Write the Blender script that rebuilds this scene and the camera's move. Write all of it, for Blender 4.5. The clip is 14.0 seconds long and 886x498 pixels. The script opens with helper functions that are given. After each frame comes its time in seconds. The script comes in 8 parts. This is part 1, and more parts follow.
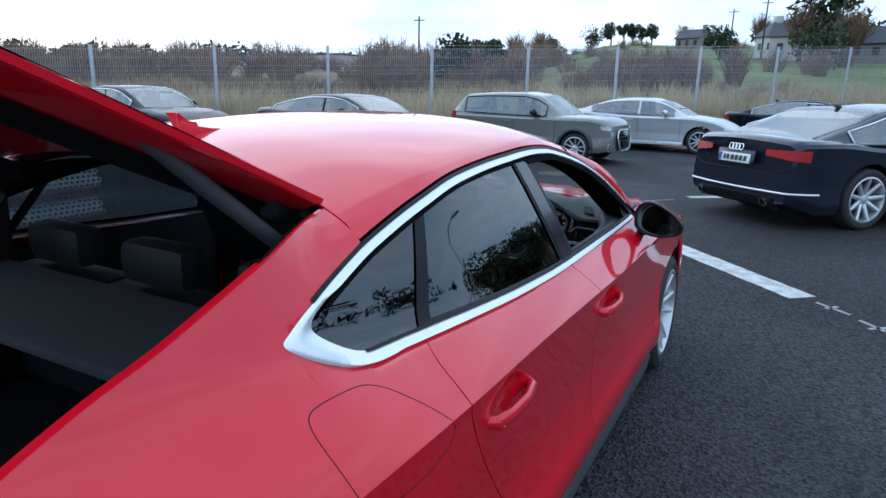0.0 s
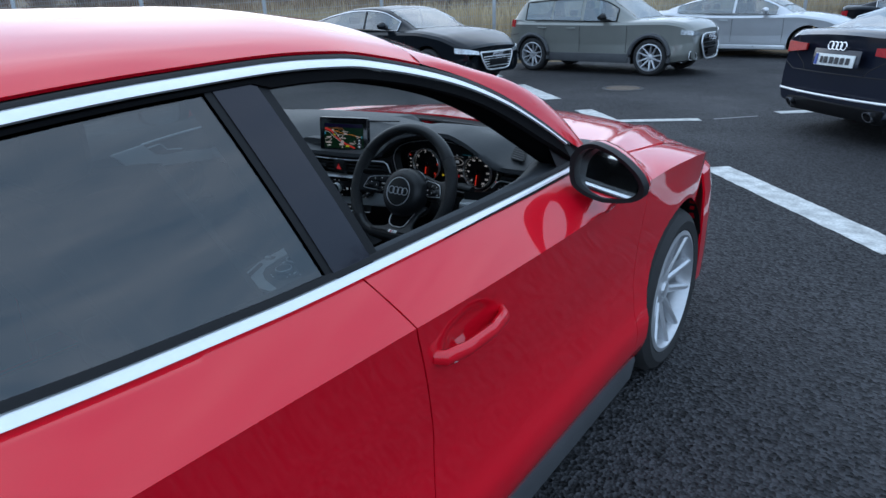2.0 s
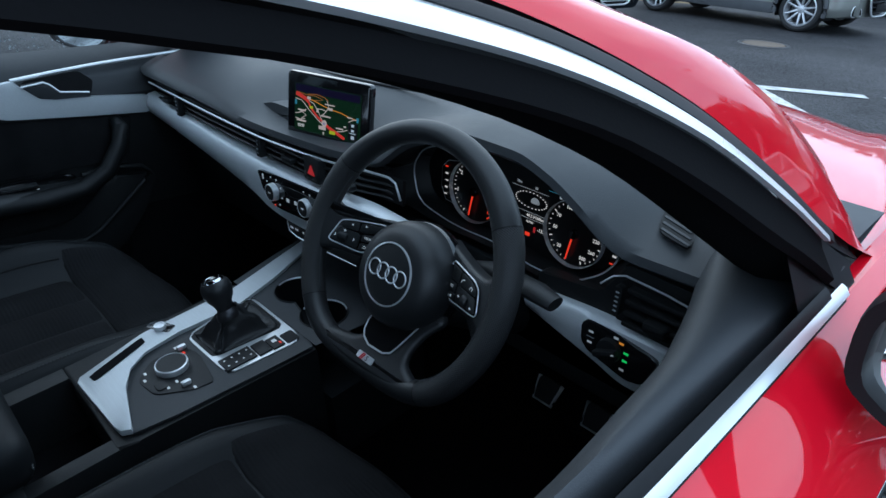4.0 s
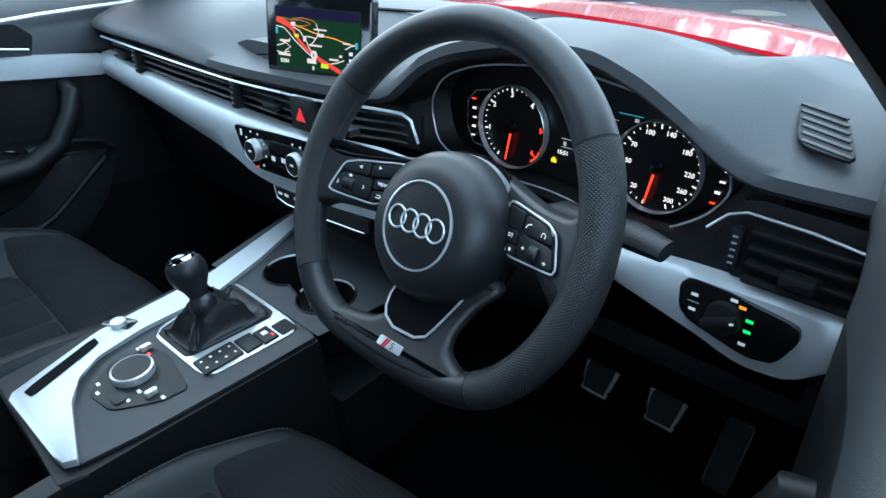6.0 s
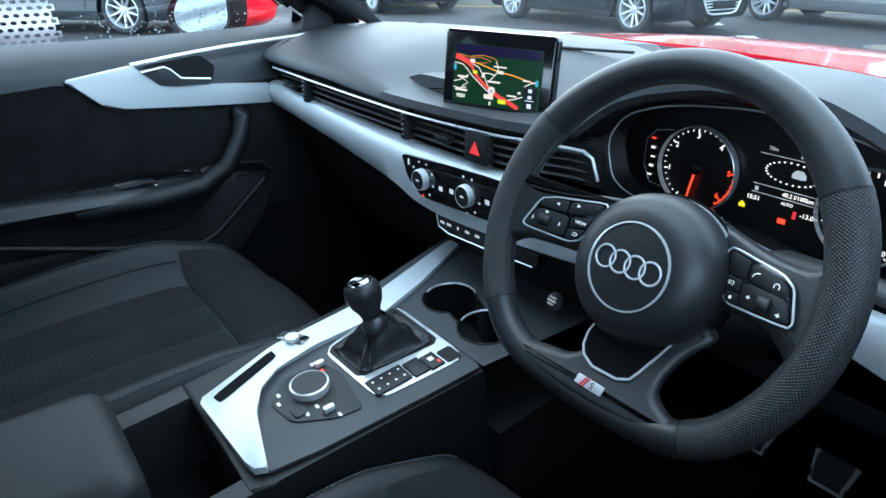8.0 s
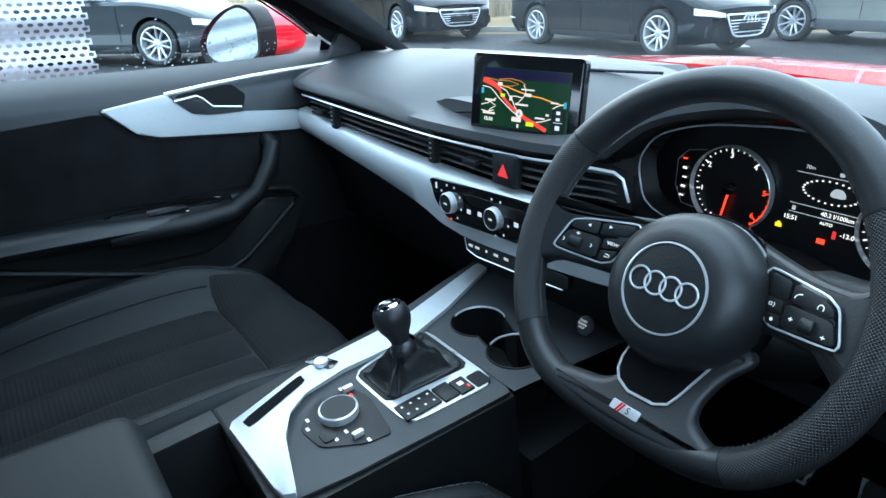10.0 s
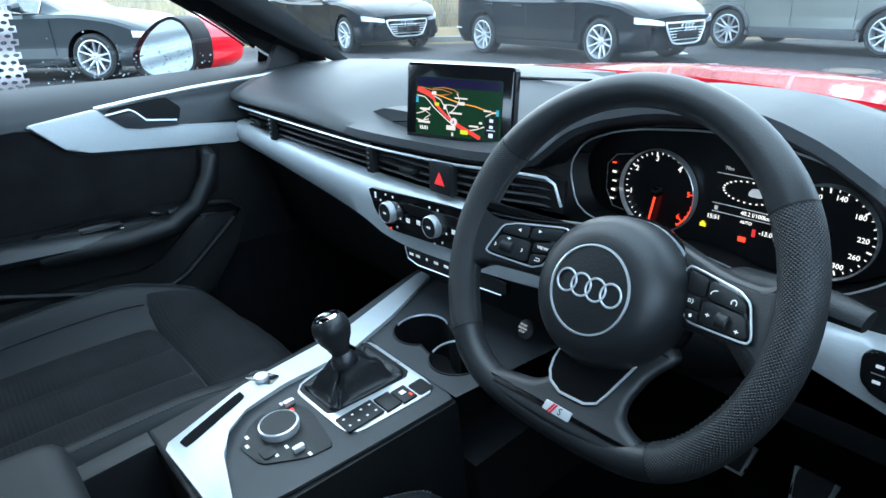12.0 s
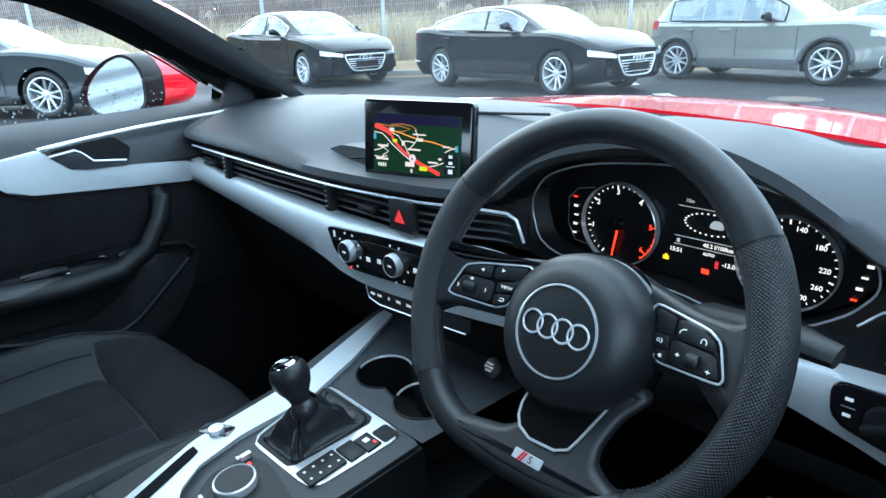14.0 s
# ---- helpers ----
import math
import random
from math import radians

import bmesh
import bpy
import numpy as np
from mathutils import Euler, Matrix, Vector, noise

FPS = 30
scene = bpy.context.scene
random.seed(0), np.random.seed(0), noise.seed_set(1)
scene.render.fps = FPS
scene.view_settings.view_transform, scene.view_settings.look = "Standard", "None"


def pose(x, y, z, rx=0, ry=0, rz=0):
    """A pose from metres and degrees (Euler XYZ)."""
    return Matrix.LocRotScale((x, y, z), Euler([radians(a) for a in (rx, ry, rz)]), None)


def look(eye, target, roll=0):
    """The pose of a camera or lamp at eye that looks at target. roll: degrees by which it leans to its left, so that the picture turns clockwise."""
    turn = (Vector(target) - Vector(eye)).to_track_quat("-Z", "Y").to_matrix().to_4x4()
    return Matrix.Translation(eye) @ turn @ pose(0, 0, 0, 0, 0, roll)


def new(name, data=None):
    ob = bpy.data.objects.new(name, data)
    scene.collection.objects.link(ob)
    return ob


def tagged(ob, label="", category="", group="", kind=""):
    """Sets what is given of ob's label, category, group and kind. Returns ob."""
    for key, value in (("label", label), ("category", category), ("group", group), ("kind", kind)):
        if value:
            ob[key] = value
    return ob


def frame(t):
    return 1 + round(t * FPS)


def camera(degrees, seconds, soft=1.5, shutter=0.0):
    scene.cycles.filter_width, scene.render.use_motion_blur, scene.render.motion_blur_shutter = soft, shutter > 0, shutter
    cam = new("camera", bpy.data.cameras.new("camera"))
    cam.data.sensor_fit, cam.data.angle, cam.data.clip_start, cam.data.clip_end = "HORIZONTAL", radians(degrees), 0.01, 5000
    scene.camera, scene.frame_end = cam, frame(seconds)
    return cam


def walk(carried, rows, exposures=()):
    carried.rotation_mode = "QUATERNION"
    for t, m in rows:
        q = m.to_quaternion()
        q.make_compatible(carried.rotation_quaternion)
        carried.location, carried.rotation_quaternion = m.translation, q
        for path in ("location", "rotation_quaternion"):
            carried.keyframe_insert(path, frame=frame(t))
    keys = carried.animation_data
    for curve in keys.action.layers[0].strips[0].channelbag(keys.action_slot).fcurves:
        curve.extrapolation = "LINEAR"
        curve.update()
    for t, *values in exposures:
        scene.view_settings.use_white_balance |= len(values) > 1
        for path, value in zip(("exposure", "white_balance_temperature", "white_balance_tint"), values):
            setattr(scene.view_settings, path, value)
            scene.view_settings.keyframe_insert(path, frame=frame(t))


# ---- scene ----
cam = camera(69.0, 14.0)
PATH = [
    (0, (1.417, -2.214, 1.511), (0.501, -0.503, 1.031), 1.3),
    (0.5, (1.524, -1.975, 1.479), (0.552, -0.295, 0.996), -1.8),
    (1, (1.665, -1.624, 1.461), (0.637, 0.007, 0.932), -1.7),
    (1.5, (1.672, -1.322, 1.423), (0.586, 0.222, 0.762), -2.2),
    (2, (1.562, -0.969, 1.413), (0.445, 0.529, 0.699), -1.7),
    (2.5, (1.442, -0.648, 1.39), (0.275, 0.757, 0.574), -1.0),
    (3, (1.317, -0.401, 1.392), (0.058, 0.892, 0.529), 0.4),
    (3.5, (1.102, -0.195, 1.398), (-0.168, 1.079, 0.524), 1.4),
    (4, (0.934, -0.065, 1.313), (-0.307, 1.213, 0.406), 3.1),
    (4.2, (0.891, -0.041, 1.265), (-0.351, 1.228, 0.346), 3.0),
    (6.3, (0.756, 0.037, 1.157), (-0.464, 1.326, 0.235), 0.4),
    (6.5, (0.747, 0.035, 1.159), (-0.475, 1.333, 0.253), 0.7),
    (7, (0.717, 0.016, 1.148), (-0.596, 1.24, 0.266), -0.2),
    (7.5, (0.71, -0.013, 1.149), (-0.673, 1.134, 0.271), -0.5),
    (8, (0.694, -0.047, 1.168), (-0.741, 1.06, 0.32), -0.1),
    (8.5, (0.681, -0.044, 1.156), (-0.814, 1.025, 0.369), -0.8),
    (11, (0.697, -0.051, 1.17), (-0.803, 1.026, 0.4), -1.9),
    (11.5, (0.701, -0.04, 1.171), (-0.768, 1.083, 0.41), -1.6),
    (12, (0.705, -0.031, 1.163), (-0.724, 1.147, 0.41), -1.6),
    (12.5, (0.711, -0.021, 1.161), (-0.669, 1.215, 0.407), -1.6),
    (13, (0.713, -0.013, 1.158), (-0.652, 1.24, 0.406), -1.7),
    (13.5, (0.699, -0.013, 1.167), (-0.674, 1.261, 0.466), -1.8),
    (14, (0.688, -0.012, 1.165), (-0.69, 1.274, 0.497), -1.9),
]
walk(cam, [(t, look(eye, target, roll)) for t, eye, target, roll in PATH],
     exposures=[(0, 0.48, 5950, 11), (0.6, 0.40, 5950, 11), (1.2, 0.38, 5950, 11), (2, 0.45, 5950, 11), (3, 0.45, 5950, 11), (3.5, 0.5, 5950, 10), (4, 1.05, 6000, 9), (4.2, 1.2, 6000, 9), (6.3, 2.55, 6050, 4), (7.5, 2.6, 6050, 4), (12, 2.65, 6050, 4), (14, 2.55, 6050, 4)])

# ---- world, sun, exposure ----
world = bpy.data.worlds.new("overcast_sky")
scene.world = world
world.use_nodes = True
wn, wl = world.node_tree.nodes, world.node_tree.links
wn.clear()
w_out, w_bg = wn.new("ShaderNodeOutputWorld"), wn.new("ShaderNodeBackground")
w_sky = wn.new("ShaderNodeTexSky")
w_sky.sky_type, w_sky.sun_disc, w_sky.sun_elevation, w_sky.sun_rotation = "NISHITA", False, radians(14), radians(-60)
w_co, w_map, w_no = wn.new("ShaderNodeTexCoord"), wn.new("ShaderNodeMapping"), wn.new("ShaderNodeTexNoise")
w_map.inputs["Scale"].default_value = (1.6, 1.6, 7.0)
w_no.inputs["Scale"].default_value, w_no.inputs["Detail"].default_value, w_no.inputs["Roughness"].default_value = 1.3, 7, 0.6
w_ramp, w_mix = wn.new("ShaderNodeValToRGB"), wn.new("ShaderNodeMix")
w_ramp.color_ramp.elements[0].position, w_ramp.color_ramp.elements[1].position = 0.34, 0.66
w_ramp.color_ramp.elements[0].color = (4.8, 7.1, 9.7, 1)
w_ramp.color_ramp.elements[1].color = (9.2, 10.9, 12.8, 1)
w_mix.data_type = "RGBA"
w_mix.inputs["Factor"].default_value = 0.88
wl.new(w_co.outputs["Generated"], w_map.inputs["Vector"])
wl.new(w_map.outputs["Vector"], w_no.inputs["Vector"])
wl.new(w_no.outputs["Fac"], w_ramp.inputs["Fac"])
wl.new(w_sky.outputs["Color"], w_mix.inputs["A"])
wl.new(w_ramp.outputs["Color"], w_mix.inputs["B"])
wl.new(w_mix.outputs["Result"], w_bg.inputs["Color"])
wl.new(w_bg.outputs["Background"], w_out.inputs["Surface"])
w_bg.inputs["Strength"].default_value = 0.1
sun_data = bpy.data.lights.new("sun", "SUN")
sun_data.energy, sun_data.angle, sun_data.color = 0.5, radians(90), (1.0, 0.96, 0.9)
sun = new("sun", sun_data)
sun.matrix_world = look((-20, 12, 14), (0, 0, 0))


# ---- materials ----
def mat(name, color, rough=0.5, metal=0.0, coat=0.0, vary=0.12, scale=8.0, bump=0.0, bscale=80.0, spec=0.5, emit=None, power=0.0, obj_vary=0.0, aniso=None):
    """A node material: base colour with two scales of variation, fine relief and roughness wear."""
    m = bpy.data.materials.new(name)
    m.use_nodes = True
    n, l = m.node_tree.nodes, m.node_tree.links
    b = n["Principled BSDF"]
    b.inputs["Metallic"].default_value, b.inputs["Coat Weight"].default_value = metal, coat
    b.inputs["Coat Roughness"].default_value, b.inputs["Specular IOR Level"].default_value = 0.03, spec
    co = n.new("ShaderNodeTexCoord")
    vec = co.outputs["Object"]
    if aniso:
        mp = n.new("ShaderNodeMapping")
        mp.inputs["Scale"].default_value = aniso
        l.new(vec, mp.inputs["Vector"])
        vec = mp.outputs["Vector"]
    big, fine = n.new("ShaderNodeTexNoise"), n.new("ShaderNodeTexNoise")
    big.inputs["Scale"].default_value, big.inputs["Detail"].default_value = scale, 5
    fine.inputs["Scale"].default_value, fine.inputs["Detail"].default_value = bscale, 3
    l.new(vec, big.inputs["Vector"])
    l.new(vec, fine.inputs["Vector"])
    ramp = n.new("ShaderNodeMapRange")
    ramp.inputs["From Min"].default_value, ramp.inputs["From Max"].default_value = 0.25, 0.75
    ramp.inputs["To Min"].default_value, ramp.inputs["To Max"].default_value = 1 - vary, 1 + vary
    l.new(big.outputs["Fac"], ramp.inputs["Value"])
    val = ramp.outputs["Result"]
    if vary:
        f2, mu = n.new("ShaderNodeMapRange"), n.new("ShaderNodeMath")
        f2.inputs["From Min"].default_value, f2.inputs["From Max"].default_value = 0.3, 0.7
        f2.inputs["To Min"].default_value, f2.inputs["To Max"].default_value = 1 - vary * 0.5, 1 + vary * 0.5
        mu.operation = "MULTIPLY"
        l.new(fine.outputs["Fac"], f2.inputs["Value"])
        l.new(val, mu.inputs[0])
        l.new(f2.outputs["Result"], mu.inputs[1])
        val = mu.outputs[0]
    if obj_vary:
        inf, f3, mu2 = n.new("ShaderNodeObjectInfo"), n.new("ShaderNodeMapRange"), n.new("ShaderNodeMath")
        f3.inputs["To Min"].default_value, f3.inputs["To Max"].default_value = 1 - obj_vary, 1 + obj_vary
        mu2.operation = "MULTIPLY"
        l.new(inf.outputs["Random"], f3.inputs["Value"])
        l.new(val, mu2.inputs[0])
        l.new(f3.outputs["Result"], mu2.inputs[1])
        val = mu2.outputs[0]
    vm = n.new("ShaderNodeVectorMath")
    vm.operation = "SCALE"
    vm.inputs[0].default_value = color
    l.new(val, vm.inputs["Scale"])
    l.new(vm.outputs["Vector"], b.inputs["Base Color"])
    rr = n.new("ShaderNodeMapRange")
    rr.inputs["To Min"].default_value, rr.inputs["To Max"].default_value = max(0, rough - 0.06), min(1, rough + 0.06)
    l.new(big.outputs["Fac"], rr.inputs["Value"])
    l.new(rr.outputs["Result"], b.inputs["Roughness"])
    if bump:
        bu = n.new("ShaderNodeBump")
        bu.inputs["Strength"].default_value, bu.inputs["Distance"].default_value = bump, 0.002
        l.new(fine.outputs["Fac"], bu.inputs["Height"])
        l.new(bu.outputs["Normal"], b.inputs["Normal"])
    if emit:
        b.inputs["Emission Color"].default_value = (*emit, 1)
        b.inputs["Emission Strength"].default_value = power
    return m


def paint(name, color, metal=0.0, rough=0.35, coat=1.0):
    return mat(name, color, rough, metal, coat=coat, vary=0.04, scale=3.0, bscale=900.0, spec=0.05)


def glass(name, tint, rough=0.0, sheen=0.08):
    """Thin window glass: mostly clear, tinted, with a mirror-like sheen that grows at grazing view."""
    m = bpy.data.materials.new(name)
    m.use_nodes = True
    n, l = m.node_tree.nodes, m.node_tree.links
    n.clear()
    out, mix = n.new("ShaderNodeOutputMaterial"), n.new("ShaderNodeMixShader")
    tr, gl, lw = n.new("ShaderNodeBsdfTransparent"), n.new("ShaderNodeBsdfGlossy"), n.new("ShaderNodeLayerWeight")
    pw, fr = n.new("ShaderNodeMath"), n.new("ShaderNodeMapRange")
    pw.operation = "POWER"
    pw.inputs[1].default_value = 4.0
    fr.inputs["To Min"].default_value, fr.inputs["To Max"].default_value = sheen, 1.0
    tr.inputs["Color"].default_value = (*tint, 1)
    gl.inputs["Roughness"].default_value = rough
    lw.inputs["Blend"].default_value = 0.5
    l.new(lw.outputs["Facing"], pw.inputs[0])
    l.new(pw.outputs[0], fr.inputs["Value"])
    l.new(fr.outputs["Result"], mix.inputs["Fac"])
    l.new(tr.outputs["BSDF"], mix.inputs[1])
    l.new(gl.outputs["BSDF"], mix.inputs[2])
    l.new(mix.outputs["Shader"], out.inputs["Surface"])
    return m


def asphalt_mat():
    m = mat("asphalt", (0.028, 0.028, 0.030), 0.8, vary=0.3, scale=0.45, bump=1.0, bscale=95.0, spec=0.2)
    n, l = m.node_tree.nodes, m.node_tree.links
    b = n["Principled BSDF"]
    co, vo = n.new("ShaderNodeTexCoord"), n.new("ShaderNodeTexVoronoi")
    vo.inputs["Scale"].default_value = 75.0
    l.new(co.outputs["Object"], vo.inputs["Vector"])
    bu = [x for x in n if x.bl_idname == "ShaderNodeBump"][0]
    bu.inputs["Distance"].default_value = 0.008
    l.new(vo.outputs["Distance"], bu.inputs["Height"])
    chip, cr, cm = n.new("ShaderNodeSeparateColor"), n.new("ShaderNodeMapRange"), n.new("ShaderNodeVectorMath")
    cr.inputs["To Min"].default_value, cr.inputs["To Max"].default_value = 0.2, 2.4
    cm.operation = "SCALE"
    l.new(vo.outputs["Color"], chip.inputs["Color"])
    l.new(chip.outputs["Red"], cr.inputs["Value"])
    l.new(b.inputs["Base Color"].links[0].from_socket, cm.inputs[0])
    l.new(cr.outputs["Result"], cm.inputs["Scale"])
    l.new(cm.outputs["Vector"], b.inputs["Base Color"])
    wet, mr = n.new("ShaderNodeTexNoise"), n.new("ShaderNodeMapRange")
    wet.inputs["Scale"].default_value, wet.inputs["Detail"].default_value = 0.35, 6
    mr.inputs["From Min"].default_value, mr.inputs["From Max"].default_value = 0.35, 0.65
    mr.inputs["To Min"].default_value, mr.inputs["To Max"].default_value = 0.6, 0.9
    l.new(co.outputs["Object"], wet.inputs["Vector"])
    l.new(wet.outputs["Fac"], mr.inputs["Value"])
    l.new(mr.outputs["Result"], b.inputs["Roughness"])
    return m


RED = paint("red_paint", (0.69, 0.004, 0.018))
RED.node_tree.nodes["Principled BSDF"].inputs["Coat IOR"].default_value = 1.57
BLACKPAINT, DARKGREY = paint("black_paint", (0.004, 0.006, 0.009), coat=0.6), paint("dark_grey_paint", (0.05, 0.056, 0.06), 0.4, coat=0.6)
GREY, SILVER = paint("grey_paint", (0.23, 0.235, 0.215), 0.4), paint("silver_paint", (0.58, 0.59, 0.61), 0.6)
PLATEPAINT = paint("white_paint", (0.6, 0.62, 0.63))
NAVY = paint("navy_paint", (0.012, 0.015, 0.028), 0.2)
CHROME = mat("bright_trim", (0.86, 0.87, 0.88), 0.3, 0.5, vary=0.03)
CHROMEP = mat("polished_chrome", (0.8, 0.8, 0.82), 0.08, 1.0, vary=0.02)
RUBBER = mat("tyre_rubber", (0.02, 0.02, 0.021), 0.75, vary=0.2, bump=0.3, bscale=120)
SEAL = mat("black_seal", (0.008, 0.008, 0.009), 0.5, vary=0.1, spec=0.22)
GLOSSBLACK = mat("gloss_black", (0.006, 0.006, 0.007), 0.12, coat=0.5, vary=0.02)
RIM = mat("alloy", (0.58, 0.59, 0.61), 0.30, 0.6, vary=0.06)
DARKMETAL = mat("dark_metal", (0.05, 0.05, 0.055), 0.4, 0.8)
PLASTIC = mat("grey_plastic", (0.062, 0.065, 0.07), 0.55, bump=0.2, bscale=400)
GLASS, TINTED = glass("clear_glass", (0.9, 0.93, 0.92), sheen=0.05), glass("privacy_glass", (0.16, 0.19, 0.195), sheen=0.11)
DARKGLASS = glass("tinted_glass", (0.42, 0.47, 0.47), sheen=0.1)
LAMPRED = mat("red_lens", (0.36, 0.006, 0.010), 0.2, coat=0.15, vary=0.2, scale=40, spec=0.15)
LAMPCLEAR = mat("clear_lens", (0.5, 0.53, 0.56), 0.12, 0.6, coat=0.7, vary=0.5, scale=26)
PLATEWHITE = mat("plate_white", (0.75, 0.76, 0.74), 0.4)
INK = mat("dark_ink", (0.02, 0.02, 0.025), 0.5)
BLUE = mat("plate_blue", (0.02, 0.06, 0.3), 0.4)
ASPHALT = asphalt_mat()
LINE = mat("road_paint", (0.5, 0.5, 0.48), 0.7, vary=0.38, scale=9, bump=0.8, bscale=60)
CHALK = mat("chalk_marking", (0.3, 0.3, 0.3), 0.8, vary=0.4, scale=14)
GALV = mat("galvanised_steel", (0.42, 0.45, 0.48), 0.45, 0.7, vary=0.15)
PERF = mat("white_perforated_sheet", (0.42, 0.46, 0.48), 0.5, vary=0.1)
FIELD = mat("rough_field", (0.19, 0.13, 0.065), 0.95, vary=0.5, scale=0.06, bump=1.0, bscale=2.0)
GRASSGREEN = mat("green_pasture", (0.115, 0.145, 0.035), 0.95, vary=0.5, scale=0.12, bump=1.0, bscale=3.0)
REED = mat("dry_reeds", (0.47, 0.37, 0.21), 0.9, vary=0.35, scale=0.5)
TWIG = mat("bare_twigs", (0.24, 0.15, 0.10), 0.9, vary=0.35, scale=0.3)
FOLIAGE = mat("evergreen_leaves", (0.035, 0.05, 0.022), 0.85, vary=0.5, scale=0.4)
BARK = mat("bark", (0.06, 0.05, 0.04), 0.9)
RENDERW = mat("house_render", (0.55, 0.54, 0.5), 0.8)
RENDERG = mat("house_stone", (0.22, 0.2, 0.18), 0.85)
SLATE = mat("slate_roof", (0.07, 0.07, 0.08), 0.7, vary=0.25, scale=4)


# ---- mesh helpers ----
def finish(bm, angle=35.0):
    me = bpy.data.meshes.new("m")
    bmesh.ops.recalc_face_normals(bm, faces=bm.faces)
    bm.to_mesh(me)
    bm.free()
    me.shade_smooth()
    me.set_sharp_from_angle(angle=radians(angle))
    return me


def part(name, bm, material, parent=None, label="", angle=35.0):
    """Links a bmesh (or a ready mesh) as one object under its thing or part."""
    me = bm if isinstance(bm, bpy.types.Mesh) else finish(bm, angle)
    if not me.materials:
        me.materials.append(material)
    ob = new(name, me)
    if parent is not None:
        ob.parent = parent
    return tagged(ob, label)


def thing(name, label, category, group="", kind=""):
    return tagged(new(name), label, category, group, kind)


def grid(P, bm=None, m=None, close=False):
    """A sheet of quads through rows of points."""
    bm = bm or bmesh.new()
    V = [[bm.verts.new(m @ Vector(p) if m else Vector(p)) for p in row] for row in P]
    for a, b in zip(V, V[1:] + ([V[0]] if close else [])):
        for i in range(len(a) - 1):
            try:
                bm.faces.new((a[i], a[i + 1], b[i + 1], b[i]))
            except ValueError:
                pass
    return bm


def thick(bm, d):
    """Gives a sheet a thickness d along its normals."""
    bmesh.ops.recalc_face_normals(bm, faces=bm.faces)
    bmesh.ops.solidify(bm, geom=list(bm.faces), thickness=d)
    return bm


def box(c, s, bev=0.004, m=None, bm=None, seg=2):
    bm = bm or bmesh.new()
    t = bmesh.new()
    bmesh.ops.create_cube(t, size=1.0, matrix=Matrix.LocRotScale(c, None, s))
    if bev:
        bmesh.ops.bevel(t, geom=list(t.edges), offset=bev, segments=seg, profile=0.6, affect="EDGES")
    if m:
        bmesh.ops.transform(t, matrix=m, verts=t.verts)
    return join(bm, t)


def join(bm, t):
    me = bpy.data.meshes.new("t")
    t.to_mesh(me)
    t.free()
    bm.from_mesh(me)
    bpy.data.meshes.remove(me)
    return bm


def prism(outline, d, bev=0.002, m=None, bm=None, seg=2):
    """An outline in x, y raised by d along z, with rounded edges."""
    bm = bm or bmesh.new()
    t = bmesh.new()
    low = [t.verts.new((x, y, 0)) for x, y in outline]
    high = [t.verts.new((x, y, d)) for x, y in outline]
    t.faces.new(low[::-1])
    top = t.faces.new(high)
    k = len(outline)
    for i in range(k):
        t.faces.new((low[i], low[(i + 1) % k], high[(i + 1) % k], high[i]))
    if bev:
        bmesh.ops.bevel(t, geom=list(top.edges), offset=bev, segments=seg, profile=0.6, affect="EDGES")
    if m:
        bmesh.ops.transform(t, matrix=m, verts=t.verts)
    return join(bm, t)


def lathe(prof, n=32, m=None, bm=None):
    """A profile of (radius, height) turned about z."""
    rows = []
    for i in range(n):
        a = 2 * math.pi * i / n
        rows.append([(r * math.cos(a), r * math.sin(a), z) for r, z in prof])
    return grid(rows, bm, m, close=True)


def tube(pts, r, n=8, bm=None, flat=1.0, closed=False, up=(0, 0, 1), m=None, caps=True):
    """A round bar along points; flat squashes it along the up side; r may be a list."""
    pts = [Vector(p) for p in pts]
    k = len(pts)
    rows = []
    for i, p in enumerate(pts):
        a, b = (pts[i - 1], pts[(i + 1) % k]) if closed else (pts[max(i - 1, 0)], pts[min(i + 1, k - 1)])
        d = (b - a).normalized()
        s = d.cross(Vector(up))
        s = s.normalized() if s.length > 1e-4 else Vector((1, 0, 0))
        u = s.cross(d)
        rad = r[i] if isinstance(r, (list, tuple)) else r
        rows.append([p + s * math.cos(t) * rad + u * math.sin(t) * rad * flat for t in [2 * math.pi * j / n for j in range(n + 1)]])
    b0 = bmesh.new()
    grid(rows, b0, m, close=closed)
    bmesh.ops.remove_doubles(b0, verts=b0.verts, dist=1e-6)
    if caps and not closed:
        bmesh.ops.holes_fill(b0, edges=[e for e in b0.edges if e.is_boundary])
    return join(bm or bmesh.new(), b0)


def pchip(x, keys):
    """A smooth curve through keys (x, v) with no overshoot."""
    xs, ys = [k[0] for k in keys], [k[1] for k in keys]
    if x <= xs[0]:
        return ys[0]
    if x >= xs[-1]:
        return ys[-1]
    h = [b - a for a, b in zip(xs, xs[1:])]
    d = [(b - a) / g for a, b, g in zip(ys, ys[1:], h)]
    s = [d[0]] + [0 if a * b <= 0 else 2 * a * b / (a + b) for a, b in zip(d, d[1:])] + [d[-1]]
    i = max(j for j in range(len(h)) if xs[j] <= x)
    t = (x - xs[i]) / h[i]
    return (ys[i] * (1 + 2 * t) * (1 - t) ** 2 + s[i] * h[i] * t * (1 - t) ** 2 + ys[i + 1] * t * t * (3 - 2 * t) + s[i + 1] * h[i] * t * t * (t - 1))


def span(a, b, n):
    return [a + (b - a) * i / (n - 1) for i in range(n)]


